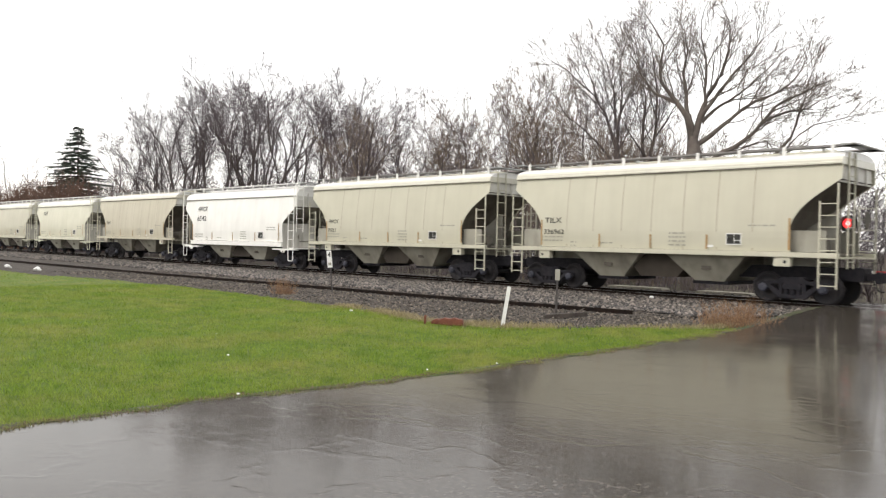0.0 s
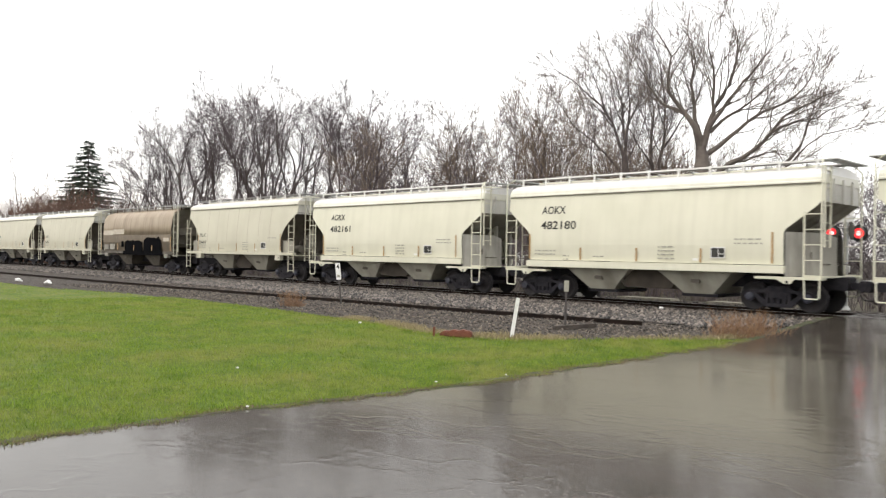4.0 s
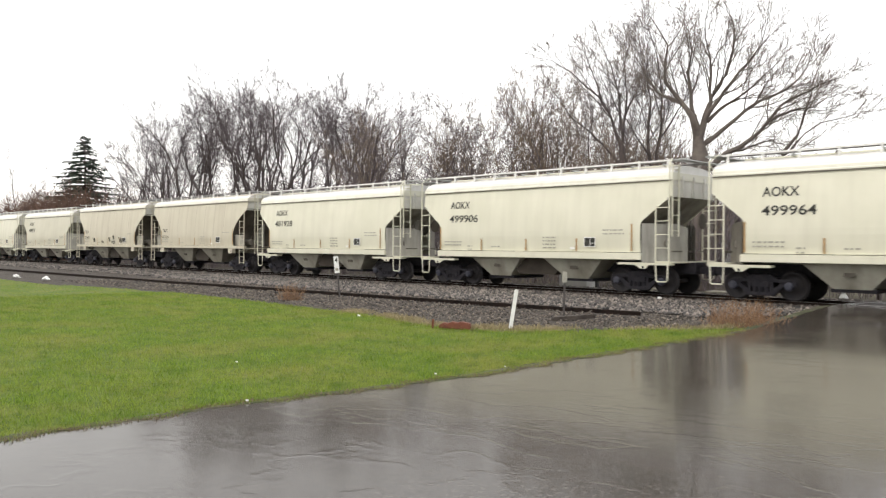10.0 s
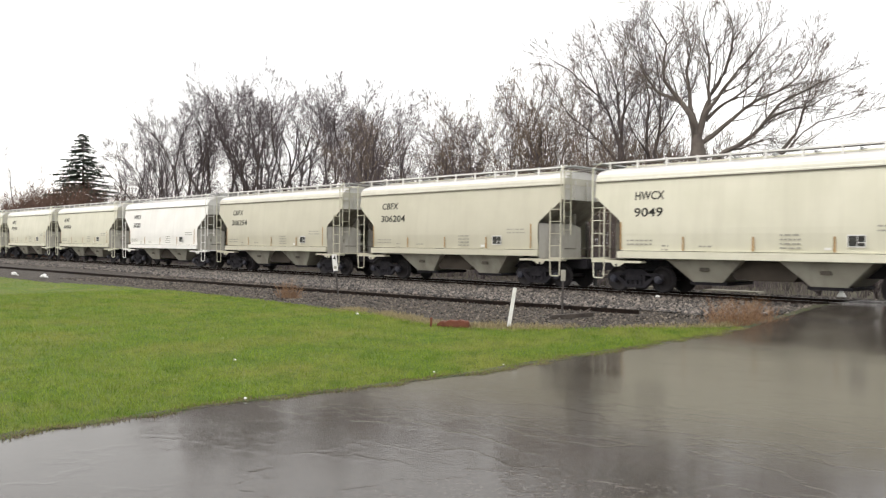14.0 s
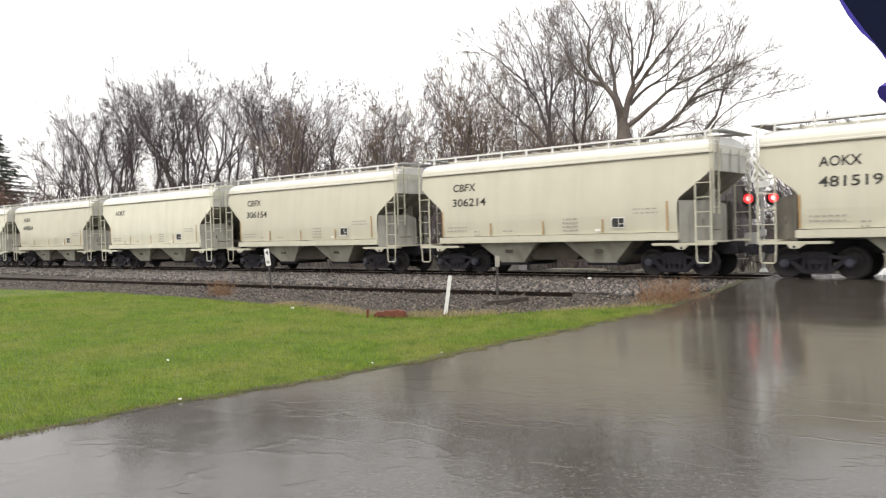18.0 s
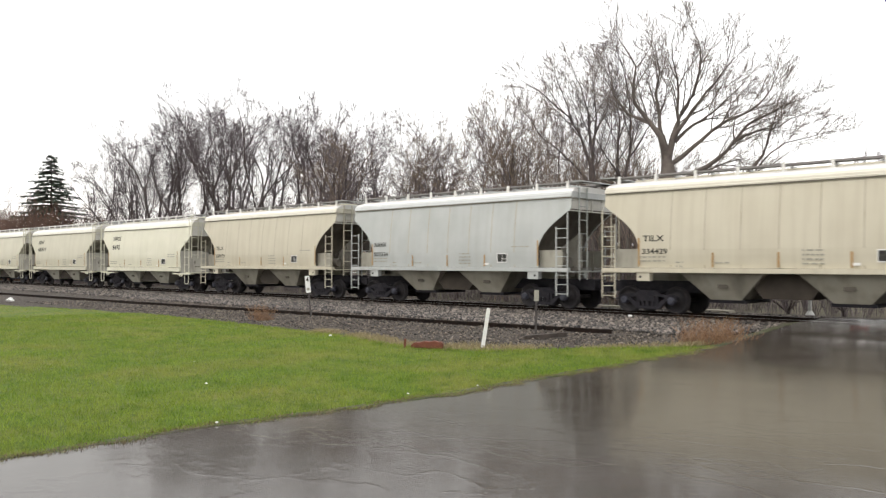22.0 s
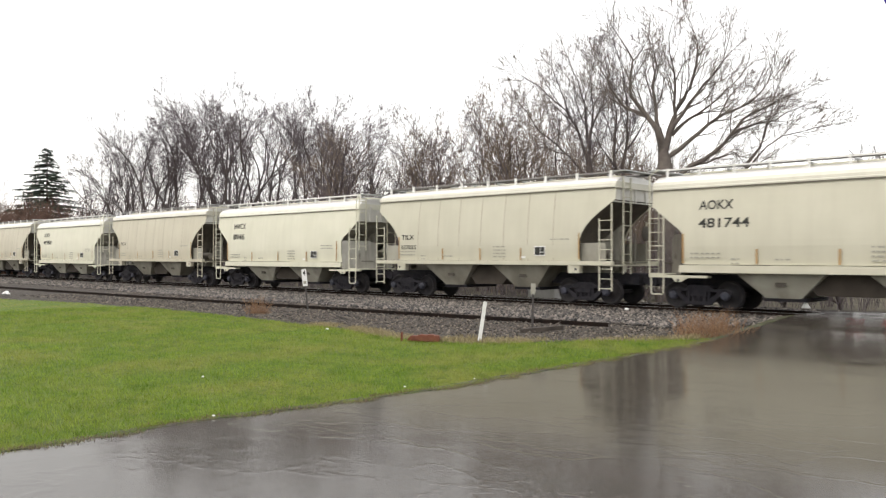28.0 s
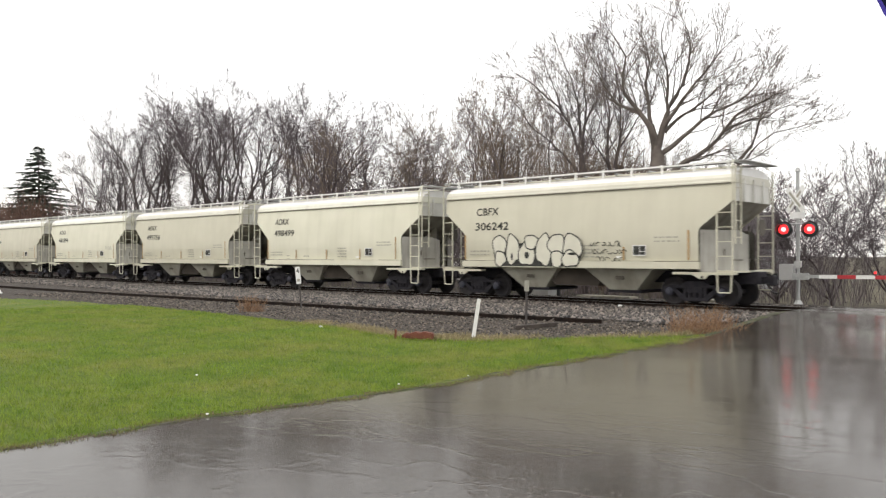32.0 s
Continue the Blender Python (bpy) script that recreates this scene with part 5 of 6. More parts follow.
def wood_tree(seed, height, trunk_r, fork, wide, splits=(3, 3, 2), caps=(2.0, 0.95, 0.5), gaps=(0.50, 0.24, 0.19), tip=0.0098, bend=0.13):
    """A bare woodland tree: the trunk forks again and again into rising stems, each with its own side branches. wide: how far the stems lean out."""
    w = Bough(seed, gaps, caps, tip, 0.05, 0.085, (0.5, 1.1), 0.04, 0.40, 0.5)
    r = w.r

    def rise_from(p, d, ln, rad, level, rad_end):
        n = max(3, int(ln / 0.6))
        pts, q = [p], d.copy()
        for _ in range(n):
            q = (q + Vector((r.gauss(0, bend), r.gauss(0, bend), r.gauss(0.10, 0.06)))).normalized()
            pts.append(pts[-1] + q * (ln / n))
        path = w.bare(pts, rad, rad_end, 1.0)
        if level > 0 or fork < 0.2:
            w.dress(path, 0, 0.25 if level else 0.5)
        if level == len(splits):
            return
        m, turn = splits[level] - (level > 0 and r.random() < 0.35), r.random() * 6.28
        side = q.cross(Vector((1, 0, 0)) if abs(q.x) < 0.8 else Vector((0, 1, 0))).normalized()
        over = q.cross(side)
        for k in range(m):
            a = turn + 6.283 * k / m + r.gauss(0, 0.3)
            lean = wide * r.uniform(0.6, 1.35)
            out = (q * math.cos(lean) + (side * math.cos(a) + over * math.sin(a)) * math.sin(lean)).normalized()
            last = level + 1 == len(splits)
            rad_k = rad_end * r.uniform(0.60, 0.80)
            rise_from(pts[-1 - (k == 2 and n > 3)], out, ln_of[level + 1] * height * r.uniform(0.78, 1.2), rad_k, level + 1, 0.014 if last else rad_k * 0.72)

    left = (0.96 - fork) * height
    ln_of = (fork, 0.40 * left / height, 0.33 * left / height, 0.27 * left / height)
    rise_from(Vector((0, 0, -0.15)), Vector((r.gauss(0, 0.04), r.gauss(0, 0.04), 1)).normalized(), fork * height, trunk_r, 0, trunk_r * 0.80)
    return w.thick, w.thin


TALL = {}


def tree(label, category, place, bark, twig_mat, group="", least=0.007, **kw):
    thick, thin = wood_tree(**kw)
    t = thing("bare_tree", label, category, place, group)
    part("trunk", branch_mesh("trunk", thick, 6, bark), None, t)
    part("crown", branch_mesh("crown", thin, 3, twig_mat, least), None, t, "bare twigs")
    TALL[t.name] = max(p.z for pts in thick + thin for p, _ in pts)
    return t


def conifer(place, height):
    t = thing("spruce_tree", "dark green spruce tree with drooping tiers", "tree", place)
    r = random.Random(21)
    part("trunk", Build().tube([(0, 0, -0.1), (0, 0, height * 0.5), (0, 0, height - 0.2)], 0.28, 8, 0.03), M_BARK2, t)
    paths, vs, fs = [], [], []
    z = 1.0
    while z < height - 0.25:
        tier = r.uniform(0.80, 1.12)
        reach = (0.25 + min(height - z, height * 0.42) * 0.55 + max(0.0, height * 0.58 - z) * 0.12) * tier
        for k in range(max(5, int(6 + reach * 2.2))):
            a = r.random() * 6.283
            ln = reach * r.uniform(0.72, 1.08)
            d = Vector((math.cos(a), math.sin(a), 0))
            zz = z + r.uniform(-0.10, 0.10)
            pts = []
            for i in range(5):
                s = i / 4
                pts.append((d * (ln * s) + Vector((0, 0, zz + 0.12 * ln * s - 0.42 * ln * s * s + 0.24 * ln * s ** 3)), 0.035 * (1 - 0.85 * s)))
            paths.append(pts)
            side = Vector((-d.y, d.x, 0))
            for _ in range(int(26 * ln) + 8):
                s = r.uniform(0.08, 1.0) ** 0.8
                i = min(3, int(s * 4))
                base = pts[i][0].lerp(pts[i + 1][0], min(1.0, s * 4 - i))
                q = (d * r.uniform(0.3, 1.0) + side * r.uniform(-1, 1) * (1.1 - 0.5 * s) + Vector((0, 0, r.uniform(-0.45, 0.10)))).normalized()
                w = q.cross(Vector((0, 0, 1))).normalized() * r.uniform(0.05, 0.10)
                l2 = r.uniform(0.22, 0.56) * (0.6 + 0.5 * min(1, ln / 2))
                n0 = len(vs)
                vs += [tuple(base - w), tuple(base + w), tuple(base + q * l2 + w * 0.3 + Vector((0, 0, -0.04))), tuple(base + q * l2 - w * 0.3 - Vector((0, 0, 0.04)))]
                fs.append((n0, n0 + 1, n0 + 2, n0 + 3))
        z += r.uniform(0.34, 0.50) * (0.6 if z > height - 2.5 else 1.0)
    part("bough", branch_mesh("bough", paths, 4, M_BARK2), None, t)["kind"] = "stuff"
    part("crown", quick_mesh("crown", vs, fs, M_NEEDLE), None, t, "drooping dark needles")
    return t


def thicket(name, label, category, xs, ys, count, height, mat, seed, twigs=7, kind="", thick=0.008, spread=0.5):
    """Brush: many upright forked stems from one stretch of ground."""
    r = random.Random(seed)
    paths = []
    for _ in range(count):
        p = Vector((r.uniform(*xs), r.uniform(*ys), -0.25))
        h = height * r.uniform(0.5, 1.1)
        d = Vector((r.gauss(0, spread * 0.4), r.gauss(0, spread * 0.4), 1)).normalized()
        pts = [(p, thick)]
        for k in range(3):
            d = (d + Vector((r.gauss(0, 0.16), r.gauss(0, 0.16), 0.05))).normalized()
            pts.append((pts[-1][0] + d * h / 3, thick * (1 - 0.28 * (k + 1))))
        paths.append(pts)
        for _ in range(twigs):
            i = r.randint(0, 2)
            f = r.random()
            b = pts[i][0].lerp(pts[i + 1][0], f)
            q = (d + Vector((r.gauss(0, spread), r.gauss(0, spread), r.uniform(-0.1, 0.5)))).normalized()
            l2 = h * r.uniform(0.15, 0.4)
            mid = b + q * l2 * 0.5
            q2 = (q + Vector((r.gauss(0, 0.2), r.gauss(0, 0.2), 0.15))).normalized()
            paths.append([(b, thick * 0.55), (mid, thick * 0.4), (mid + q2 * l2 * 0.5, thick * 0.2)])
    ob = new(name, branch_mesh(name, paths, 3, mat))
    return tagged(ob, label, category, kind=kind)


class LimbTree:
    """A large tree whose chief limbs follow given ways (along, up), dressed with side branches and twigs."""

    def __init__(self, seed, trunk, r0, r1):
        self.b = Bough(seed, (0.42, 0.17, 0.15), (2.5, 1.2, 0.55), 0.0084, 0.05, 0.095, (0.42, 0.90), 0.03, 0.42, 0.45)
        self.b.bare(curve([Vector((x, 0, z)) for x, z in trunk], 0.5, 0.02, self.b.r), r0, r1, 5.0)

    def limb(self, rad, *way, depth=0.0, y0=0.0, start=0.22):
        r, n = self.b.r, len(way) - 1
        pts = curve([Vector((x, y0 + depth * k / n + (r.gauss(0, 0.12) if k else 0), z)) for k, (x, z) in enumerate(way)], 0.45, 0.035, r)
        self.b.dress(self.b.bare(pts, rad, 0.014, 0.62), 0, start)

    def finish(self, label, place, trunk_label, bark, twig_mat):
        t = thing("great_bare_tree", label, "tree", place)
        part("trunk", branch_mesh("trunk", self.b.thick, 7, bark), None, t, trunk_label)
        part("crown", branch_mesh("crown", self.b.thin, 3, twig_mat, 0.006), None, t, "fine tan twigs")
        return t


def great_trees():
    g = LimbTree(5, ((0.15, -0.3), (0.12, 2.5), (0.0, 5.0), (-0.05, 6.4), (-0.10, 7.3), (-0.2, 8.2)), 0.60, 0.03)
    g.limb(0.21, (-0.12, 7.0), (-0.35, 8.0), (-1.0, 8.9), (-1.5, 9.7), (-1.6, 10.6), (-1.5, 11.4), (-2.0, 12.4), (-2.5, 13.1), depth=-1.0)
    g.limb(0.11, (-0.9, 8.8), (-1.9, 9.3), (-2.6, 10.3), (-3.2, 11.6), depth=0.9, y0=-0.2)
    g.limb(0.15, (-0.25, 7.6), (-0.4, 9.2), (-0.6, 10.3), (-0.4, 11.4), (-0.55, 12.4), (-1.0, 13.1), depth=1.1)
    g.limb(0.21, (-0.05, 6.9), (0.3, 8.1), (0.65, 9.2), (1.2, 10.1), (1.45, 11.2), (1.55, 12.3), (1.2, 13.2), depth=0.6)
    g.limb(0.14, (0.25, 7.9), (0.8, 8.8), (1.5, 9.7), (2.2, 10.5), (2.75, 11.4), (2.95, 12.2), depth=-0.9)
    g.limb(0.11, (0.45, 8.4), (0.5, 10.2), (0.2, 11.6), (0.35, 12.8), depth=-1.6)
    g.limb(0.10, (0.35, 7.8), (0.9, 8.4), (2.0, 9.2), (3.1, 10.2), (3.7, 10.9), depth=1.5)
    g.limb(0.16, (0.0, 6.5), (1.2, 7.5), (2.1, 8.3), (2.8, 8.8), (3.8, 9.2), (4.8, 10.3), (5.2, 11.5), depth=1.3)
    g.limb(0.19, (0.05, 5.2), (1.2, 6.2), (2.25, 6.8), (3.0, 7.6), (3.5, 8.3), (4.4, 8.8), (5.2, 9.1), (6.0, 9.4), depth=-1.2)
    g.limb(0.09, (3.0, 7.6), (4.0, 8.1), (5.0, 8.3), (5.6, 8.7), (6.3, 9.0), depth=1.0, y0=-0.5)
    g.limb(0.13, (0.1, 4.2), (2.2, 5.3), (3.9, 6.2), (4.6, 7.0), (5.2, 7.5), (6.0, 7.6), (6.8, 7.8), depth=-0.8, start=0.5)
    g.limb(0.10, (3.6, 6.1), (4.3, 7.0), (4.6, 7.9), (4.9, 9.0), (5.2, 10.0), depth=0.7, y0=-0.4)
    g.limb(0.08, (1.2, 6.2), (2.4, 6.6), (3.3, 6.9), (3.9, 6.3), depth=1.4, y0=-0.2)
    g.finish("tall bare spreading tree with a forked grey-brown trunk", pose(-19.3, 36.0, 0, 0, 0, 28.2), "forked grey-brown trunk and limbs", M_BARK, M_TWIG_PALE)
    h = LimbTree(9, ((0, -0.3), (0.1, 3.0), (0.0, 6.2), (-0.05, 7.4)), 0.30, 0.08)
    h.limb(0.11, (-0.05, 6.9), (-0.9, 9.2), (-2.2, 10.5), (-3.6, 11.5), depth=-0.8)
    h.limb(0.12, (0.0, 7.2), (-0.3, 10.2), (-0.8, 11.7), (-1.0, 12.3), depth=0.6)
    h.limb(0.10, (0.0, 7.3), (0.2, 9.6), (0.1, 11.3), (0.4, 12.4), depth=-0.5)
    h.limb(0.08, (0.0, 6.0), (-1.4, 7.6), (-2.8, 8.9), (-3.7, 10.2), depth=0.9)
    h.limb(0.07, (-1.0, 9.3), (-1.5, 10.8), (-2.0, 12.2), depth=0.9)
    h.limb(0.07, (0.0, 6.6), (0.7, 8.0), (1.0, 9.6), depth=0.8)
    h.finish("bare tree with a slender dark trunk and open crown", pose(-23.9, 36.4, 0, 0, 0, 33.3), "slender dark trunk and limbs", M_BARK2, M_TWIG_PALE)
    k = LimbTree(14, ((0, -0.3), (0.1, 3.0), (0.0, 5.4)), 0.28, 0.12)
    k.limb(0.13, (0.0, 5.2), (-0.35, 7.4), (-0.2, 9.2), (-0.5, 11.0), (-1.0, 12.4), depth=0.6)
    k.limb(0.13, (0.0, 5.3), (0.3, 7.6), (0.35, 9.6), (0.1, 11.6), (-0.3, 12.8), depth=-0.5)
    k.limb(0.07, (-0.2, 6.4), (-1.0, 7.6), (-1.8, 9.0), depth=-0.8)
    k.limb(0.07, (0.3, 7.4), (1.2, 8.8), (1.7, 10.0), depth=0.9)
    k.finish("dark many-stemmed bare tree in front of tan brush", pose(-22.3, 36.9, 0, 0, 0, 31.2), "dark twin stems", M_BARK2, M_TWIG)


great_trees()

WOODS = [  # x, y, height, kind
    (-128, 38, 15.4, 3), (-95, 38.5, 13.0, 3), (-88.5, 38, 15.6, 3), (-83.5, 38, 14.6, 2), (-79, 39, 16.2, 2), (-74.5, 37, 17.4, 0), (-70.5, 38, 16.6, 1), (-65.5, 39, 18.6, 0), (-61.5, 37.5, 17.0, 2), (-57.6, 38, 17.0, 3), (-54.0, 40, 15.6, 1),
    (-50.0, 38, 14.4, 2), (-46, 38, 12.2, 5), (-42.6, 39, 11.2, 4), (-38.8, 38.5, 12.0, 5), (-35.2, 38, 12.8, 4), (-31.5, 38.5, 13.4, 5), (-28.4, 39, 13.2, 4), (-25, 40.5, 9.6, 5), (-83, 42, 13.8, 2),
    (-76, 41, 16.2, 1), (-72, 43, 17.4, 2), (-67.5, 41.5, 17.0, 2), (-63.0, 43, 17.2, 0), (-59.4, 42, 15.8, 3), (-55.5, 43, 14.6, 2), (-51.5, 42, 13.6, 0), (-48, 42, 12.6, 1), (-44, 43, 11.0, 4),
    (-47, 41, 11.6, 4), (-40.6, 41.5, 11.4, 5), (-37.5, 43, 12.8, 4), (-33, 43, 13.8, 5), (-29, 44, 13.4, 4), (-92, 41, 12.0, 2), (-98, 42, 10.4, 5), (-96.5, 37, 9.4, 4), (-116, 42, 12.0, 3), (-110, 39.5, 9.2, 4), (-118, 37.5, 9.6, 5), (-125, 41, 10.5, 4),
]
KINDS = [
    dict(seed=21, height=16, trunk_r=0.22, fork=0.30, wide=0.42),
    dict(seed=12, height=16, trunk_r=0.24, fork=0.24, wide=0.46),
    dict(seed=33, height=15, trunk_r=0.19, fork=0.32, wide=0.42),
    dict(seed=18, height=14, trunk_r=0.16, fork=0.42, wide=0.28, splits=(2, 2, 2)),
    dict(seed=15, height=11, trunk_r=0.14, fork=0.12, wide=0.55, splits=(4, 3, 2), caps=(1.6, 0.8, 0.4), gaps=(0.54, 0.27, 0.22), tip=0.0092),
    dict(seed=16, height=12, trunk_r=0.15, fork=0.15, wide=0.50, splits=(4, 3, 2), caps=(1.6, 0.8, 0.4), gaps=(0.54, 0.27, 0.22), tip=0.0092),
]
WOOD_LABELS = ["tall bare woodland tree with fine grey twigs", "tall bare woodland tree with a dense grey crown", "slender bare tree in the wood", "thin bare tree with an open crown", "low spreading bare tree full of tangled twigs", "bushy bare tree with brownish twigs"]
FIRST_OF = {}
for k, (x, y, h, kind) in enumerate(WOODS):
    place = pose(x, y, -0.45, 0, 0, (k * 77) % 360)
    if kind not in FIRST_OF:
        FIRST_OF[kind] = tree(WOOD_LABELS[kind], "tree", place, M_BARK2, M_TWIG_TAN if kind == 5 else M_TWIG, "trees of the wood", **KINDS[kind])
        made = FIRST_OF[kind]
    else:
        made = copy_thing(FIRST_OF[kind], place)
    sc = (h + 0.45) / TALL[FIRST_OF[kind].name]
    made.matrix_basis = place @ Matrix.Diagonal((sc, sc, sc, 1))
conifer(pose(-102.6, 38, -0.5), 15.8)


def far_wood(xs, ys, count, seed, low, high):
    """Dense wood behind the front row, and unseen behind the camera, as one mass of bare trees."""
    r = random.Random(seed)
    vs, fs, off = [], [], 0
    for _ in range(count):
        v, f = FAR_POOL[r.randint(0, 2)]
        s = r.uniform(low, high) / 12
        a = r.random() * 6.28
        c, d = math.cos(a) * s, math.sin(a) * s
        w = np.stack([v[:, 0] * c - v[:, 1] * d + r.uniform(*xs), v[:, 0] * d + v[:, 1] * c + r.uniform(*ys), v[:, 2] * s - 0.6], -1)
        vs.append(w)
        fs.append(f + off)
        off += len(v)
    return tagged(new("far_wood", quick_mesh("far_wood", np.concatenate(vs), np.concatenate(fs), M_TWIG)), "dense leafless wood behind the front trees", "wood", kind="stuff")


def branch_arrays(paths):
    me = branch_mesh("far_branches", paths, 3, M_TWIG, 0.008)
    v = np.empty(len(me.vertices) * 3, np.float32)
    me.vertices.foreach_get("co", v)
    f = np.empty(len(me.polygons) * 4, np.int32)
    me.loops.foreach_get("vertex_index", f)
    bpy.data.meshes.remove(me)
    return v.reshape(-1, 3), f.reshape(-1, 4)


FAR_POOL = [branch_arrays(sum(wood_tree(200 + k, 12, 0.15, 0.2, 0.5, (3, 3, 2), (1.8, 0.9), (0.7, 0.35), 0.012), [])) for k in range(3)]
far_wood((-100, -24), (45, 60), 60, 31, 6, 9.5)
far_wood((-52, -21), (43, 50), 40, 35, 7, 10)
# Unseen trees behind the camera, added to darken reflections in the car sides.
far_wood((-460, 60), (-75, -42), 150, 33, 11, 17)
far_wood((-135, -62), (46, 62), 46, 37, 8, 12)


# ---- trackside things ----
def marker_sign(x, y):
    t = thing("milepost_sign", "white plate with a black figure on a dark post", "sign", pose(x, y, -0.04))
    part("post", Build().box(-0.025, 0.025, -0.02, 0.02, -0.1, 1.02), M_DARKPOST, t, "thin dark iron post")
    p = part("plate", Build().box(-0.085, 0.085, -0.035, -0.022, 0.82, 1.40, 0.015), M_WHITEPOST, t, "white upright sign plate")
    me = lettering("4", 0.10, 0.17)
    part("figure", me, None, p, "black figure four", place=pose(-0.05, -0.038, 1.18))
    part("band", Build().box(-0.05, 0.05, -0.040, -0.036, 0.90, 0.99), M_FAINT, p)
    t.matrix_basis = pose(x, y, -0.04, 0, -6, 38)


def white_stake(x, y):
    t = thing("white_stake", "leaning white plastic marker stake", "stake", pose(x, y, -0.03, 0, 8.5, 40))
    part("shaft", Build().box(-0.040, 0.040, -0.02, 0.02, -0.1, 0.86, 0.015), M_WHITEPOST, t, bevel=0.006)


def dark_post(x, y):
    t = thing("iron_post", "dark rusty iron post with a narrow plate", "post", pose(x, y, -0.04, 0, 1, 40))
    part("shaft", Build().box(-0.028, 0.028, -0.02, 0.02, -0.1, 1.06), M_DARKPOST, t, bevel=0.005)
    part("plate", Build().box(-0.06, 0.06, -0.03, -0.02, 0.86, 1.14, 0.01), M_FAINT, t, "faded narrow plate")


def rusty_block(x, y):
    t = thing("rusty_scrap", "rust-red iron scrap lying in dry grass", "scrap", pose(x, y, 0.02, 0, 3, 38))
    b = Build().prism([(-0.34, 0.0), (-0.31, 0.06), (-0.24, 0.11), (-0.15, 0.10), (-0.06, 0.14), (0.07, 0.13), (0.14, 0.16), (0.27, 0.13), (0.30, 0.15), (0.34, 0.09), (0.33, 0.0)], -0.12, 0.12)
    part("block", b, M_RUST, t, bevel=0.03)
    part("lug", Build().box(-0.48, -0.44, -0.03, 0.03, -0.05, 0.16), M_RUST, t)


def fallen_timber(x, y):
    t = thing("broken_timber", "dark broken timber lying on the gravel", "timber", pose(x, y, 0.0, 0, -3, 62))
    part("beam", Build().box(-0.55, 0.55, -0.07, 0.07, -0.03, 0.07, 0.02), M_TIE, t, bevel=0.01)
    part("splinter", Build().tube([(0.3, 0.02, 0.05), (0.55, 0.08, 0.16)], 0.04, 5, 0.01), M_TIE, t)


def litter(x, y, w, seed):
    r = random.Random(seed)
    bm = bmesh.new()
    bmesh.ops.create_icosphere(bm, subdivisions=2, radius=w)
    for v in bm.verts:
        v.co = Vector((v.co.x * 1.2, v.co.y, v.co.z * 0.7)) * (1 + r.uniform(-0.3, 0.3))
        v.co.z = max(v.co.z, -w * 0.35)
    me = bpy.data.meshes.new("litter")
    bm.to_mesh(me)
    bm.free()
    me.materials.append(M_LITTER)
    ob = new("litter", me)
    ob.matrix_basis = pose(x, y, 0.02 + w * 0.35)
    return tagged(ob, "crumpled white scrap of litter on the ground", "litter", "scattered litter")


marker_sign(-22.3, 16.8)
white_stake(-11.15, 12.85)
dark_post(-12.5, 16.46)
rusty_block(-11.75, 11.80)
fallen_timber(-11.75, 15.85)
for k, (x, y, w) in enumerate([(-39.8, 13.0, 0.16), (-43.8, 12.9, 0.13), (-42.9, 12.8, 0.05), (-10.4, 6.0, 0.02), (-15.3, 12.1, 0.035), (-7.75, 4.6, 0.016), (-7.72, 7.4, 0.014), (-7.55, 8.6, 0.012), 
                               (-14.2, 23.9, 0.07), (-12.9, 7.2, 0.012)]):
    litter(x, y, w, 50 + k)


def cabinet(x, y):
    t = thing("signal_cabinet", "low grey metal signal cabinet beside the track", "cabinet", pose(x, y, -0.3))
    part("body", Build().box(-0.75, 0.75, -0.4, 0.4, 0.12, 1.0, 0.02), M_CABINET, t, bevel=0.015)
    part("lid", Build().box(-0.8, 0.8, -0.45, 0.45, 1.0, 1.06), M_CABINET, t)
    part("plinth", Build().box(-0.8, 0.8, -0.45, 0.45, -0.1, 0.12), M_CONCRETE, t)
    p = thing("black_post", "short black post beside the signal cabinet", "post", pose(x + 1.05, y - 0.05, -0.3))
    part("shaft", Build().box(-0.06, 0.06, -0.06, 0.06, -0.1, 1.1, 0.01), M_BLACK, p)


cabinet(-21.7, 29.6)
for k, (x, w) in enumerate(((-18.3, 2.6), (-14.4, 2.2))):
    t = thing("concrete_block", "low mossy concrete block beyond the rails", "concrete block", pose(x, 29.7, -0.35), "blocks beyond the rails")
    part("block", Build().box(-w / 2, w / 2, -0.35, 0.35, -0.1, 0.40, 0.03), M_CONCRETE, t, bevel=0.02)


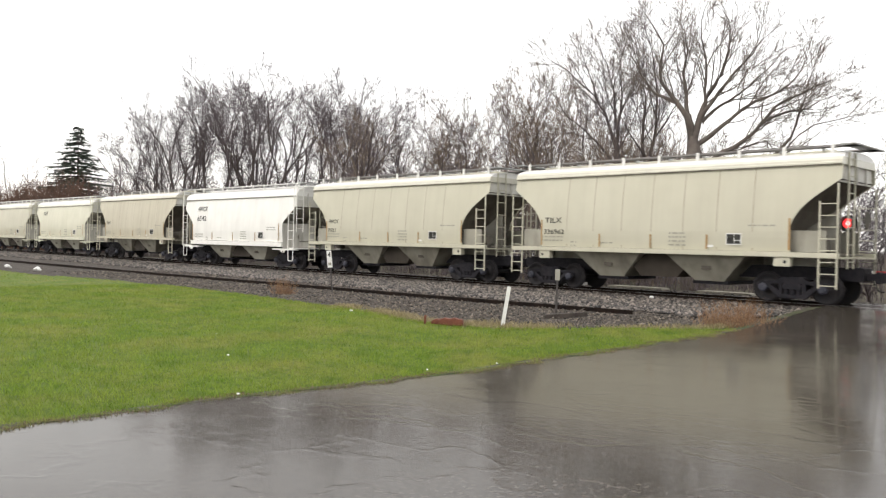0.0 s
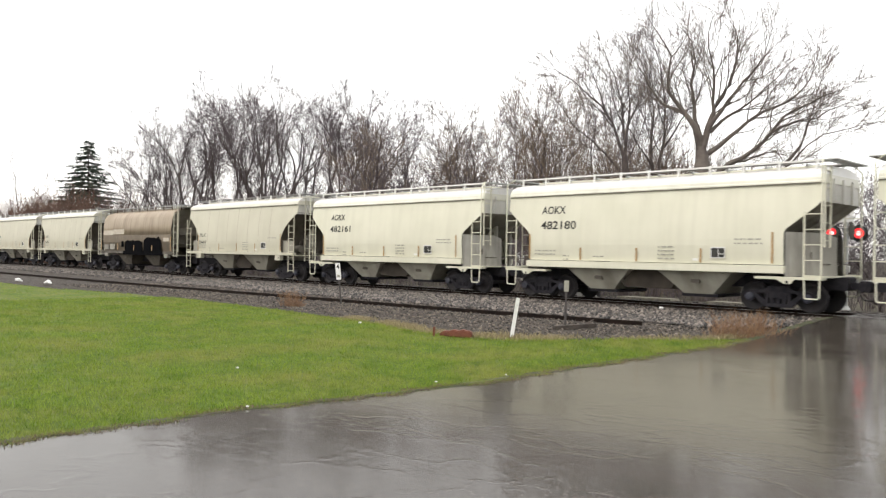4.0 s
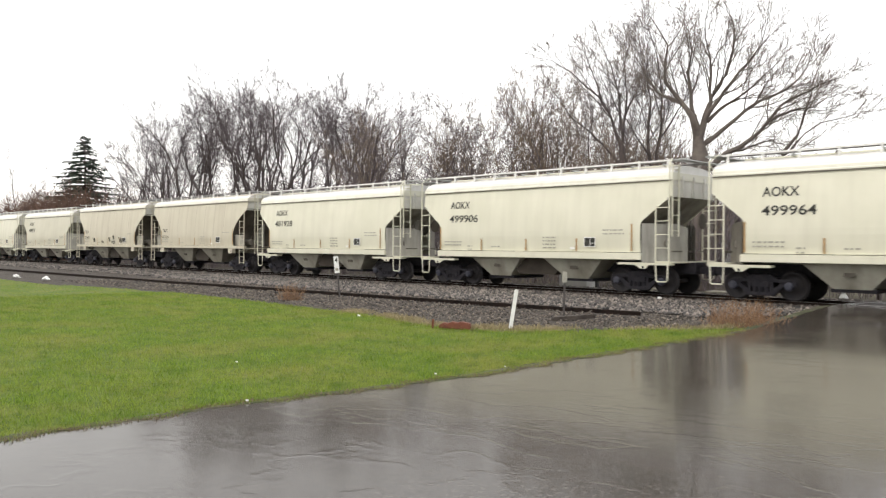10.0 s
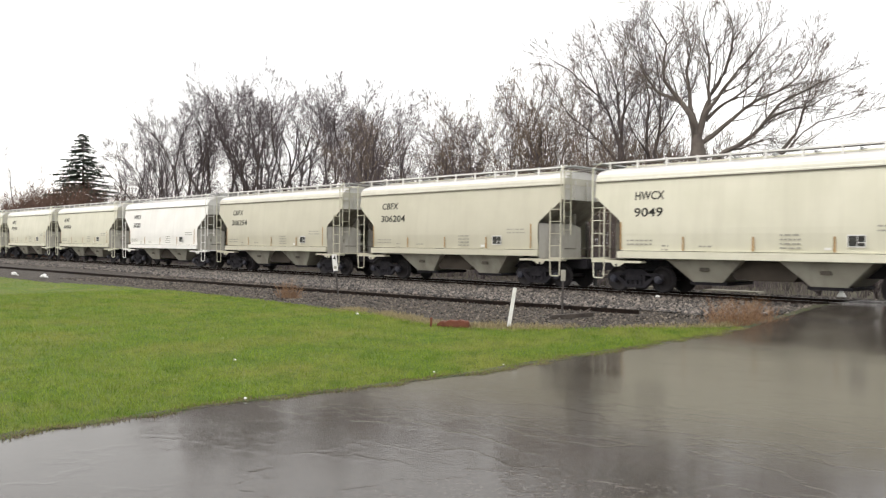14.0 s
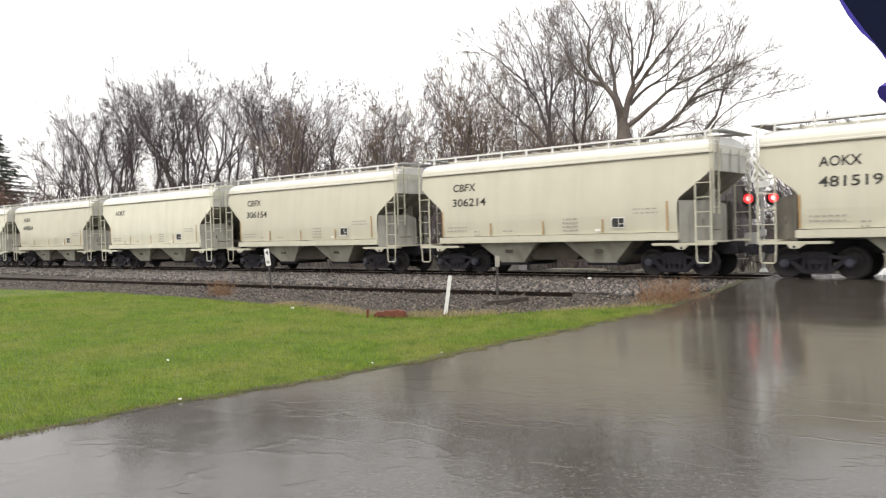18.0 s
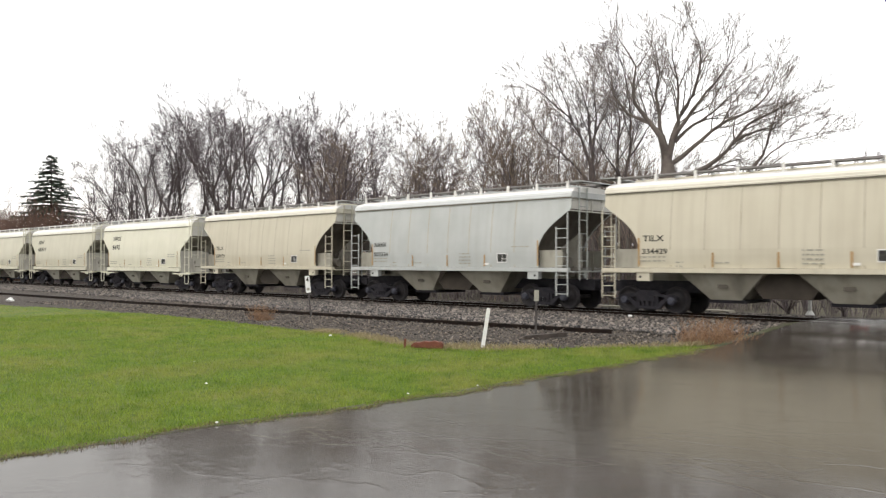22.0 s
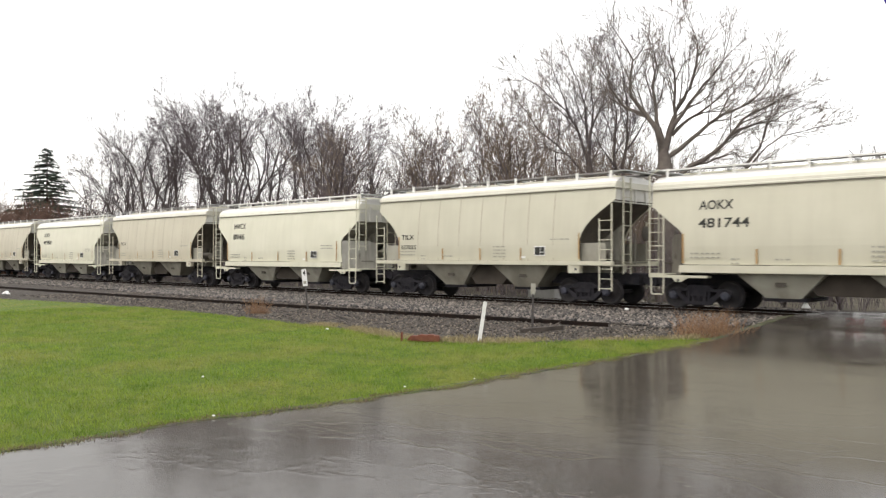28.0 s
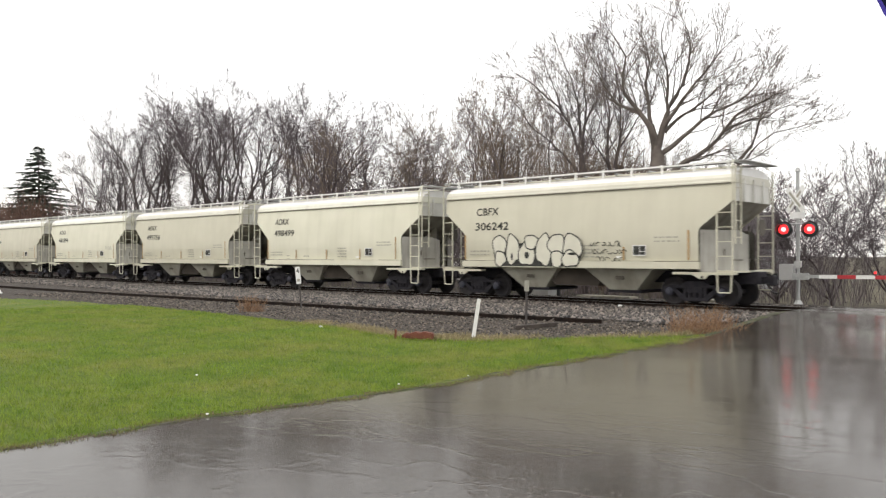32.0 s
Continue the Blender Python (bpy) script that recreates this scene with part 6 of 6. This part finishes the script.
def crossing_signal(x, y):
    t = thing("crossing_signal", "silver crossing mast with red lamps and gate", "railway signal", pose(x, y, -0.32))
    face = -1
    part("base", Build().up([(-0.34, -0.34), (0.34, -0.34), (0.34, 0.34), (-0.34, 0.34)], -0.2, 0.10), M_CONCRETE, t, "square concrete footing")
    part("foot", Build().tube([(0, 0, 0.1), (0, 0, 0.42)], 0.26, 10, 0.09), M_GALV, t, bevel=0.01)
    part("mast", Build().tube([(0, 0, 0.1), (0, 0, 5.15)], 0.065, 12), M_GALV, t, "slim silver mast")
    part("bell", Build().tube([(0, 0, 5.15), (0, 0, 5.30)], 0.13, 12, 0.05), M_GALV, t)
    for s in (-1, 1):
        blade = part("crossbuck_blade", Build().box(-0.62, 0.62, -0.10, -0.085, -0.115, 0.115, 0.02), M_WHITEPOST, t, "white crossbuck board", place=pose(0, 0, 4.12, 0, 0, -38) @ pose(0, -0.02 - 0.018 * (s > 0), 0, 0, s * 45, 0))
        me = Build().box(-0.40, 0.40, -0.104, -0.1, -0.05, 0.05).mesh("legend", M_FAINT)
        part("legend", me, None, blade)
    part("plaque", Build().box(-0.26, 0.26, -0.09, -0.075, 3.42, 3.66, 0.01), M_WHITEPOST, t)
    part("cross_arm", Build().tube([(-0.54, -0.06, 3.22), (0.54, -0.06, 3.22)], 0.035, 8), M_GALV, t)
    for s in (-1, 1):
        head = part("lamp_head", Build().lathe_y(0, 0, [(0.05, 0.10), (-0.02, 0.24), (-0.10, 0.25), (-0.12, 0.23)], 20), M_BLACK, t, "black lamp housing with a round hood", place=pose(s * 0.44, -0.14, 3.02))
        part("backboard", Build().disc(0, 0, -0.085, -0.07, 0.30, 24), M_BLACK, head)
        part("lens", Build().disc(0, 0, -0.135, -0.12, 0.175, 20), M_SIGNAL_RED, head, "glowing red lens")
        part("lens_core", Build().disc(0, 0, -0.142, -0.136, 0.085, 14), M_SIGNAL_HOT, head, "bright lamp core")
        hood = Build()
        n = 12
        vs, fs = [], []
        for i in range(n + 1):
            a = math.pi * (-0.10 + 1.20 * i / n)
            vs += [(0.22 * math.cos(a), -0.12, 0.22 * math.sin(a)), (0.23 * math.cos(a), -0.42, 0.23 * math.sin(a) - 0.02)]
        fs = [(2 * i, 2 * i + 1, 2 * i + 3, 2 * i + 2) for i in range(n)]
        hood.add(vs, fs)
        part("hood", hood, M_BLACK, head)
    box = part("gate_mechanism", Build().box(-0.62, -0.12, -0.25, 0.20, 1.15, 1.75, 0.04), M_CABINET, t, "grey gate mechanism box", bevel=0.02)
    part("junction_box", Build().box(-0.11, 0.11, -0.12, 0.12, 1.62, 1.86, 0.02), M_CABINET, t)
    part("arm_bracket", Build().box(-0.15, 0.42, -0.30, -0.20, 1.18, 1.42, 0.02), M_GALV, t)
    part("counterweight", Build().box(-1.05, -0.65, -0.32, -0.18, 1.12, 1.40, 0.03), M_BLACK, t)
    arm = part("gate_arm", Build().box(0.42, 0.75, -0.29, -0.22, 1.25, 1.36), M_GALV, t, "striped red and white gate arm")
    me = Build().box(0, 0.60, -0.032, 0.032, -0.065, 0.065).mesh("arm_band", M_WHITEPOST)
    me2 = Build().box(0, 0.60, -0.032, 0.032, -0.065, 0.065).mesh("arm_band", M_REDBAND)
    for k in range(11):
        part("arm_band", me if k % 2 == 0 else me2, None, arm, "red band" if k % 2 else "white band", place=pose(0.75 + 0.60 * k, -0.255, 1.30))
    for xx in (2.55, 4.6, 7.0):
        lamp = part("arm_lamp", Build().box(xx - 0.04, xx + 0.04, -0.29, -0.22, 1.36, 1.42), M_BLACK, arm)
        part("lamp_lens", Build().disc(xx, 1.46, -0.30, -0.21, 0.04, 14), M_SIGNAL_RED, lamp, "small glowing red lamp")
    t.matrix_basis = pose(x, y, -0.32, 0, 0, 8)


crossing_signal(-10.75, 30.6)


def house(x, y, w, d, h, wall, label, turn, ground):
    t = thing("house", label, "house", pose(x, y, ground, 0, 0, turn))
    part("wall", Build().box(-w / 2, w / 2, -d / 2, d / 2, 0, h), wall, t)
    part("roof", Build().along([(-d / 2 - 0.3, h - 0.05), (0, h + d * 0.36), (d / 2 + 0.3, h - 0.05), (0, h + d * 0.36 - 0.12)], -w / 2 - 0.3, w / 2 + 0.3), M_ROOF, t)
    for k in range(int(w // 2.6)):
        wx = -w / 2 + 1.4 + k * 2.6
        win = part("window", Build().box(wx - 0.55, wx + 0.55, -d / 2 - 0.05, -d / 2 - 0.002, 0.9, 2.25), M_WHITEWALL, t, "white-framed window")
        part("pane", Build().box(wx - 0.45, wx + 0.45, -d / 2 - 0.06, -d / 2 - 0.051, 1.0, 1.55), M_GLASS, win)
        part("pane", Build().box(wx - 0.45, wx + 0.45, -d / 2 - 0.06, -d / 2 - 0.051, 1.62, 2.15), M_GLASS, win)
    part("door", Build().box(w / 2 - 1.35, w / 2 - 0.4, -d / 2 - 0.05, -d / 2 - 0.002, 0.05, 2.1), M_WHITEWALL, t, "white door")


house(-29.0, 62, 10.5, 8, 3.0, M_HOUSE, "single-storey grey house behind the trees", 6, -0.75)
house(-62, 66, 12, 8, 3.0, M_WHITEWALL, "single-storey white house behind the wood", 4, -0.75)

# brush and weeds
thicket("brush", "leafless grey brush behind the track", "brush", (-95, -21), (31.5, 36), 2000, 3.8, M_TWIG, 3, kind="stuff", thick=0.012)
thicket("brush", "leafless grey brush beside the crossing", "brush", (-21, -9.5), (33, 38.5), 520, 3.2, M_TWIG, 4, kind="stuff", thick=0.011)
thicket("brush", "leafless grey brush far along the track", "brush", (-165, -112), (34, 40), 800, 6.5, M_TWIG, 9, 8, "stuff", 0.03, 0.6)
thicket("dead_brush", "russet dead brush at the foot of the spruce", "brush", (-118, -91), (33, 37), 1500, 7.5, M_BRUSH, 8, 8, "stuff", 0.05, 0.8)
thicket("brush", "tan many-stemmed brush under the spreading trees", "brush", (-31, -20.8), (36, 41), 420, 8.4, M_TWIG_TAN, 14, 12, "stuff", 0.020, 0.5)
thicket("dry_weeds", "dry orange weeds at the road corner", "weeds", (-9.0, -7.85), (16.9, 18.9), 230, 0.72, M_STRAW, 5, 8, "stuff", 0.006, 0.8)
thicket("dry_weeds", "clump of dry brown weeds on the gravel", "weeds", (-22.2, -21.5), (14.3, 14.8), 120, 0.72, M_STRAW, 6, 7, "stuff", 0.005, 0.8)
for k, (x, y, h, s) in enumerate(((-13.6, 36.0, 5.6, 41), (-11.6, 37.2, 6.6, 42), (-9.4, 38.0, 6.9, 43), (-7.2, 39.5, 6.2, 44))):
    tree("low many-stemmed bare tree beside the crossing", "tree", pose(x, y, -0.5, 0, 0, 50 * k), M_BARK2, M_TWIG, "low trees by the crossing", seed=s, height=h, trunk_r=0.09, fork=0.07, wide=0.72,
         splits=(5, 3, 2), caps=(1.5, 0.8, 0.4), gaps=(0.32, 0.2, 0.17), tip=0.007)


# ---- umbrella held above the camera ----
def umbrella():
    t = thing("umbrella", "open dark navy umbrella with wet rim", "umbrella", pose(0, 0, 0))
    low, rise = Vector((-0.146, 0.679, 1.797)), Vector((-0.28, -0.26, 0.925)).normalized()
    n, R, deep = 8, 0.50, 0.20
    out = Vector((0.95, 0.15, 0.30))
    out = (out - rise * out.dot(rise)).normalized()
    half = math.pi / n
    mid = low + rise * (R * math.sin(half)) + out * (R * math.cos(half))
    axis = rise.cross(out).normalized()
    axis = axis if axis.z > 0 else -axis
    u, v = -out, axis.cross(-out)

    def at(a, f, sag=0.0):
        """A point of the canopy: angle round the rim, share of the way out."""
        a0 = a + half
        return mid + (u * math.cos(a0) + v * math.sin(a0)) * (R * f * (1 - sag)) + axis * (deep * (1 - f ** 1.8))

    for k in range(n):
        rows, cols = 7, 7
        pts = []
        for i in range(rows):
            f = i / (rows - 1)
            pts += [at(2 * half * (k + j / (cols - 1)), f, 0.02 * math.sin(math.pi * j / (cols - 1)) * f) for j in range(cols)]
        fs = [(i * cols + j, i * cols + j + 1, (i + 1) * cols + j + 1, (i + 1) * cols + j) for i in range(rows - 1) for j in range(cols - 1)]
        part("canopy_panel", Build().add(pts, fs), M_UMBRELLA, t, smooth=True)
        a = 2 * half * k
        sag = [0.02 * math.sin(math.pi * j / 24) for j in range(25)]
        inner = [at(2 * half * (k + j / 24), 0.9965, sag[j]) - axis * 0.0015 for j in range(25)]
        outer = [at(2 * half * (k + j / 24), 1.001 + 0.0022 * math.sin(j * 2.1 + k) + 0.0016 * math.sin(j * 5.3), sag[j]) - axis * 0.001 for j in range(25)]
        # Fringe of light along the rim, put in as a coloured strip.
        part("hem", Build().add(inner + outer, [(j, j + 1, j + 26, j + 25) for j in range(24)]), M_FRINGE, t, "violet-blue wet hem")
        part("rib", Build().tube([at(a, f) - axis * 0.006 for f in (0.02, 0.25, 0.5, 0.75, 1.0)], 0.003, 5), M_BLACK, t)
        part("rib_tip", Build().tube([at(a, 0.985), at(a, 0.995), at(a, 1.015), at(a, 1.028)], 0.006, 10, 0.010), M_FRINGE, t, "violet rib cap")
    top = at(0, 0)
    part("shaft", Build().tube([top + axis * 0.05, top - axis * 0.75], 0.006, 8), M_GALV, t)
    part("handle", Build().tube([top - axis * 0.75, top - axis * 0.88], 0.014, 10), M_BLACK, t)
    return t


UMBRELLA = umbrella()


# ---- ballast stones, grass blades, ties ----
def stones(name, n, xs, ys, sizes, base, seed, label, mat=M_STONE):
    g = np.random.default_rng(seed)
    c = np.stack([g.uniform(*xs, n), g.uniform(*ys, n), np.full(n, 0.0)], -1)
    c[:, 2] = base + g.uniform(-0.02, 0.02, n)
    s = g.uniform(*sizes, (n, 1))
    octa = np.array([(1, 0, 0), (0, 1, 0), (-1, 0, 0), (0, -1, 0), (0.2, 0.2, 0.9), (0, 0, -0.7)], float)
    tri = np.array([(0, 1, 4), (1, 2, 4), (2, 3, 4), (3, 0, 4), (1, 0, 5), (2, 1, 5), (3, 2, 5), (0, 3, 5)])
    a = g.uniform(0, 6.28, n)
    v = octa[None] * (1 + g.uniform(-0.35, 0.35, (n, 6, 3)))
    x = v[..., 0] * np.cos(a)[:, None] - v[..., 1] * np.sin(a)[:, None]
    y = v[..., 0] * np.sin(a)[:, None] + v[..., 1] * np.cos(a)[:, None]
    v = np.stack([x, y, v[..., 2] * 0.8], -1) * s[:, None] + c[:, None]
    f = tri[None] + (np.arange(n) * 6)[:, None, None]
    return tagged(new(name, quick_mesh(name, v.reshape(-1, 3), f.reshape(-1, 3), mat)), label, "gravel", kind="stuff")


stones("ballast_stones", 26000, (-42, -8.9), (19.0, 25.0), (0.035, 0.095), -0.025, 1, "grey crushed ballast stones along the rails")
stones("ballast_stones", 9000, (-85, -42), (19.5, 25.0), (0.04, 0.09), -0.03, 2, "grey crushed ballast stones along the rails")
stones("fine_gravel", 20000, (-40, -9.0), (13.6, 20.0), (0.015, 0.05), -0.045, 3, "fine brownish gravel between the rails and the lawn", M_STONE_FINE)
stones("ballast_stones", 6000, (-40, -9.0), (25.1, 29.5), (0.03, 0.07), -0.03, 4, "grey crushed ballast stones between the rails")


def blades(name, n, region, heights, width, mat, seed, label, clump=0.0):
    g = np.random.default_rng(seed)
    pts = region(g, n)
    n = len(pts)
    a = g.uniform(0, 6.28, n)
    h = g.uniform(*heights, n)
    w = width * g.uniform(0.6, 1.3, n)
    lean = g.normal(0, 0.6, (n, 2)) * h[:, None]
    d = np.stack([np.cos(a) * w, np.sin(a) * w], -1)
    z = pts[:, 2]
    v = np.empty((n, 3, 3))
    v[:, 0, :2], v[:, 0, 2] = pts[:, :2] - d, z - 0.01
    v[:, 1, :2], v[:, 1, 2] = pts[:, :2] + d, z - 0.01
    v[:, 2, :2], v[:, 2, 2] = pts[:, :2] + lean, z + h
    f = np.arange(3 * n).reshape(-1, 3)
    return tagged(new(name, quick_mesh(name, v.reshape(-1, 3), f, mat)), label, "grass", kind="stuff")


def lawn_points(x_far, power):
    def region(g, n):
        x = -7.7 - (g.random(n) ** power) * x_far
        y = g.uniform(0.5, 17.0, n)
        far = np.interp(x, [p[0] for p in LAWN_RIM], [p[1] for p in LAWN_RIM]) - 0.05
        edge = np.interp(y, np.linspace(0, 28, 300), [road_edge(k) for k in np.linspace(0, 28, 300)])
        ok = (y < far + g.normal(0, 0.12, n)) & (x < edge + g.normal(0, 0.05, n))
        x, y = x[ok], y[ok]
        z = np.array([lawn_z(p, q, min(1.0, (e - p) / 1.2, (f - q) / 0.2)) for p, q, e, f in zip(x, y, edge[ok], far[ok])])
        return np.stack([x, y, z], -1)
    return region


def edge_points(g, n):
    y = g.uniform(1.5, 16.5, n)
    edge = np.interp(y, np.linspace(0, 28, 300), [road_edge(k) for k in np.linspace(0, 28, 300)])
    x = edge - 0.03 + g.normal(0, 0.06, n) + 0.09 * np.sin(y * 3.3) * np.sin(y * 1.1) + 0.05 * np.sin(y * 9.1)
    return np.stack([x, y, np.full(n, -0.035)], -1)


def debris_points(g, n):
    p = edge_points(g, n)
    p[:, 0] += 0.01 + np.abs(g.normal(0, 0.03, n)) * (1 + np.sin(p[:, 1] * 2.3))
    p[:, 2] += 0.034
    return p


def rim_points(g, n):
    x = g.uniform(-17, -8.2, n)
    keep = (np.sin(x * 2.1) + np.sin(x * 5.3 + 1.0) + g.normal(0, 0.7, n)) > -0.2
    x = x[keep]
    n = len(x)
    far = np.interp(x, [p[0] for p in LAWN_RIM], [p[1] for p in LAWN_RIM])
    y = far + g.normal(0.12, 0.22, n) + np.where(x > -12.5, np.abs(g.normal(0, 0.5, n)), 0.0)
    edge = np.interp(y, np.linspace(0, 28, 300), [road_edge(k) for k in np.linspace(0, 28, 300)])
    ok = x < edge
    return np.stack([x, y, np.full(n, -0.02)], -1)[ok]


blades("grass_blades", 190000, lawn_points(20, 1.3), (0.028, 0.085), 0.005, M_BLADE, 1, "wet green grass blades of the lawn")
blades("grass_blades", 50000, lawn_points(50, 1.0), (0.02, 0.045), 0.011, M_BLADE, 2, "wet green grass blades of the lawn")
blades("grass_blades", 30000, edge_points, (0.02, 0.07), 0.005, M_BLADE, 5, "ragged grass along the road edge")
blades("edge_debris", 8000, debris_points, (0.006, 0.030), 0.008, M_DEBRIS, 6, "brown dead grass and grit along the asphalt edge")
blades("dry_grass", 10000, rim_points, (0.03, 0.12), 0.009, M_DRYBLADE, 3, "dry yellow grass along the gravel")

TIE = Build().box(-0.115, 0.115, -1.3, 1.3, -0.30, -0.165).mesh("tie", M_TIE)
for k in range(230):
    part("tie", TIE, None, TRACK, place=pose(-115 + 0.52 * k + 0.02 * math.sin(k * 7.7), 0.03 * math.sin(k * 3.1), 0, 0, 0, 0.6 * math.sin(k * 5.3)))


# ---- the train runs to the left, gathering speed; its wheels turn ----
SLACK_T = (0, 3, 6, 8, 10, 12, 14, 17, 18, 19, 20, 21, 22, 23, 24, 25, 28, 30, 32)
SLACK_M = (0, 0, 0.03, 0.12, 0.21, 0.29, 0.37, 0.28, 0.67, 0.58, 0.47, 0.33, 0.17, 0.12, 0.07, 0.02, 0.05, 0.10, 0.13)


def travelled(t):
    """Metres run by the train: a steady gain in speed, less the slack that runs in and out."""
    return 13.7647 * t + 0.058736 * t ** 2 - 0.001716 * t ** 3 + 4.1459e-5 * t ** 4 - 3.2294e-7 * t ** 5 - float(np.interp(t, SLACK_T, SLACK_M))


def motions():
    for car, x in CARS:
        walk(car, [(t, pose(x - travelled(t), TRACK_Y, RAIL_Z)) for t in range(33)])
    near, away = pose(0.011, 0.0095, 0.019), pose(0.030, 0.026, 0.060)
    aside, further = pose(0.022, 0.0195, 0.016), pose(0.023, 0.020, 0.016)
    walk(UMBRELLA, [(0, away), (15, away), (16.9, pose(0.019, 0.0165, 0.019)), (18.0, near), (19.0, pose(0.014, 0.012, 0.017)), (20.0, aside), (21, aside), (23, further), (25.5, further), (28, aside), (32, aside)])
    shared = {}
    for car, _ in CARS:
        for truck in car.children:
            if not truck.name.startswith("truck"):
                continue
            for w in truck.children:
                if not w.name.startswith("wheelset"):
                    continue
                side = round(w.location.x, 2)
                if side not in shared:
                    walk(w, [(k / FPS, pose(side, 0, 0.457) @ Matrix.Rotation(-travelled(k / FPS) / 0.457, 4, "Y")) for k in range(32 * FPS + 1)])
                    shared[side] = w.animation_data
                else:
                    w.rotation_mode = "QUATERNION"
                    w.animation_data_create()
                    w.animation_data.action = shared[side].action
                    w.animation_data.action_slot = shared[side].action_slot


motions()
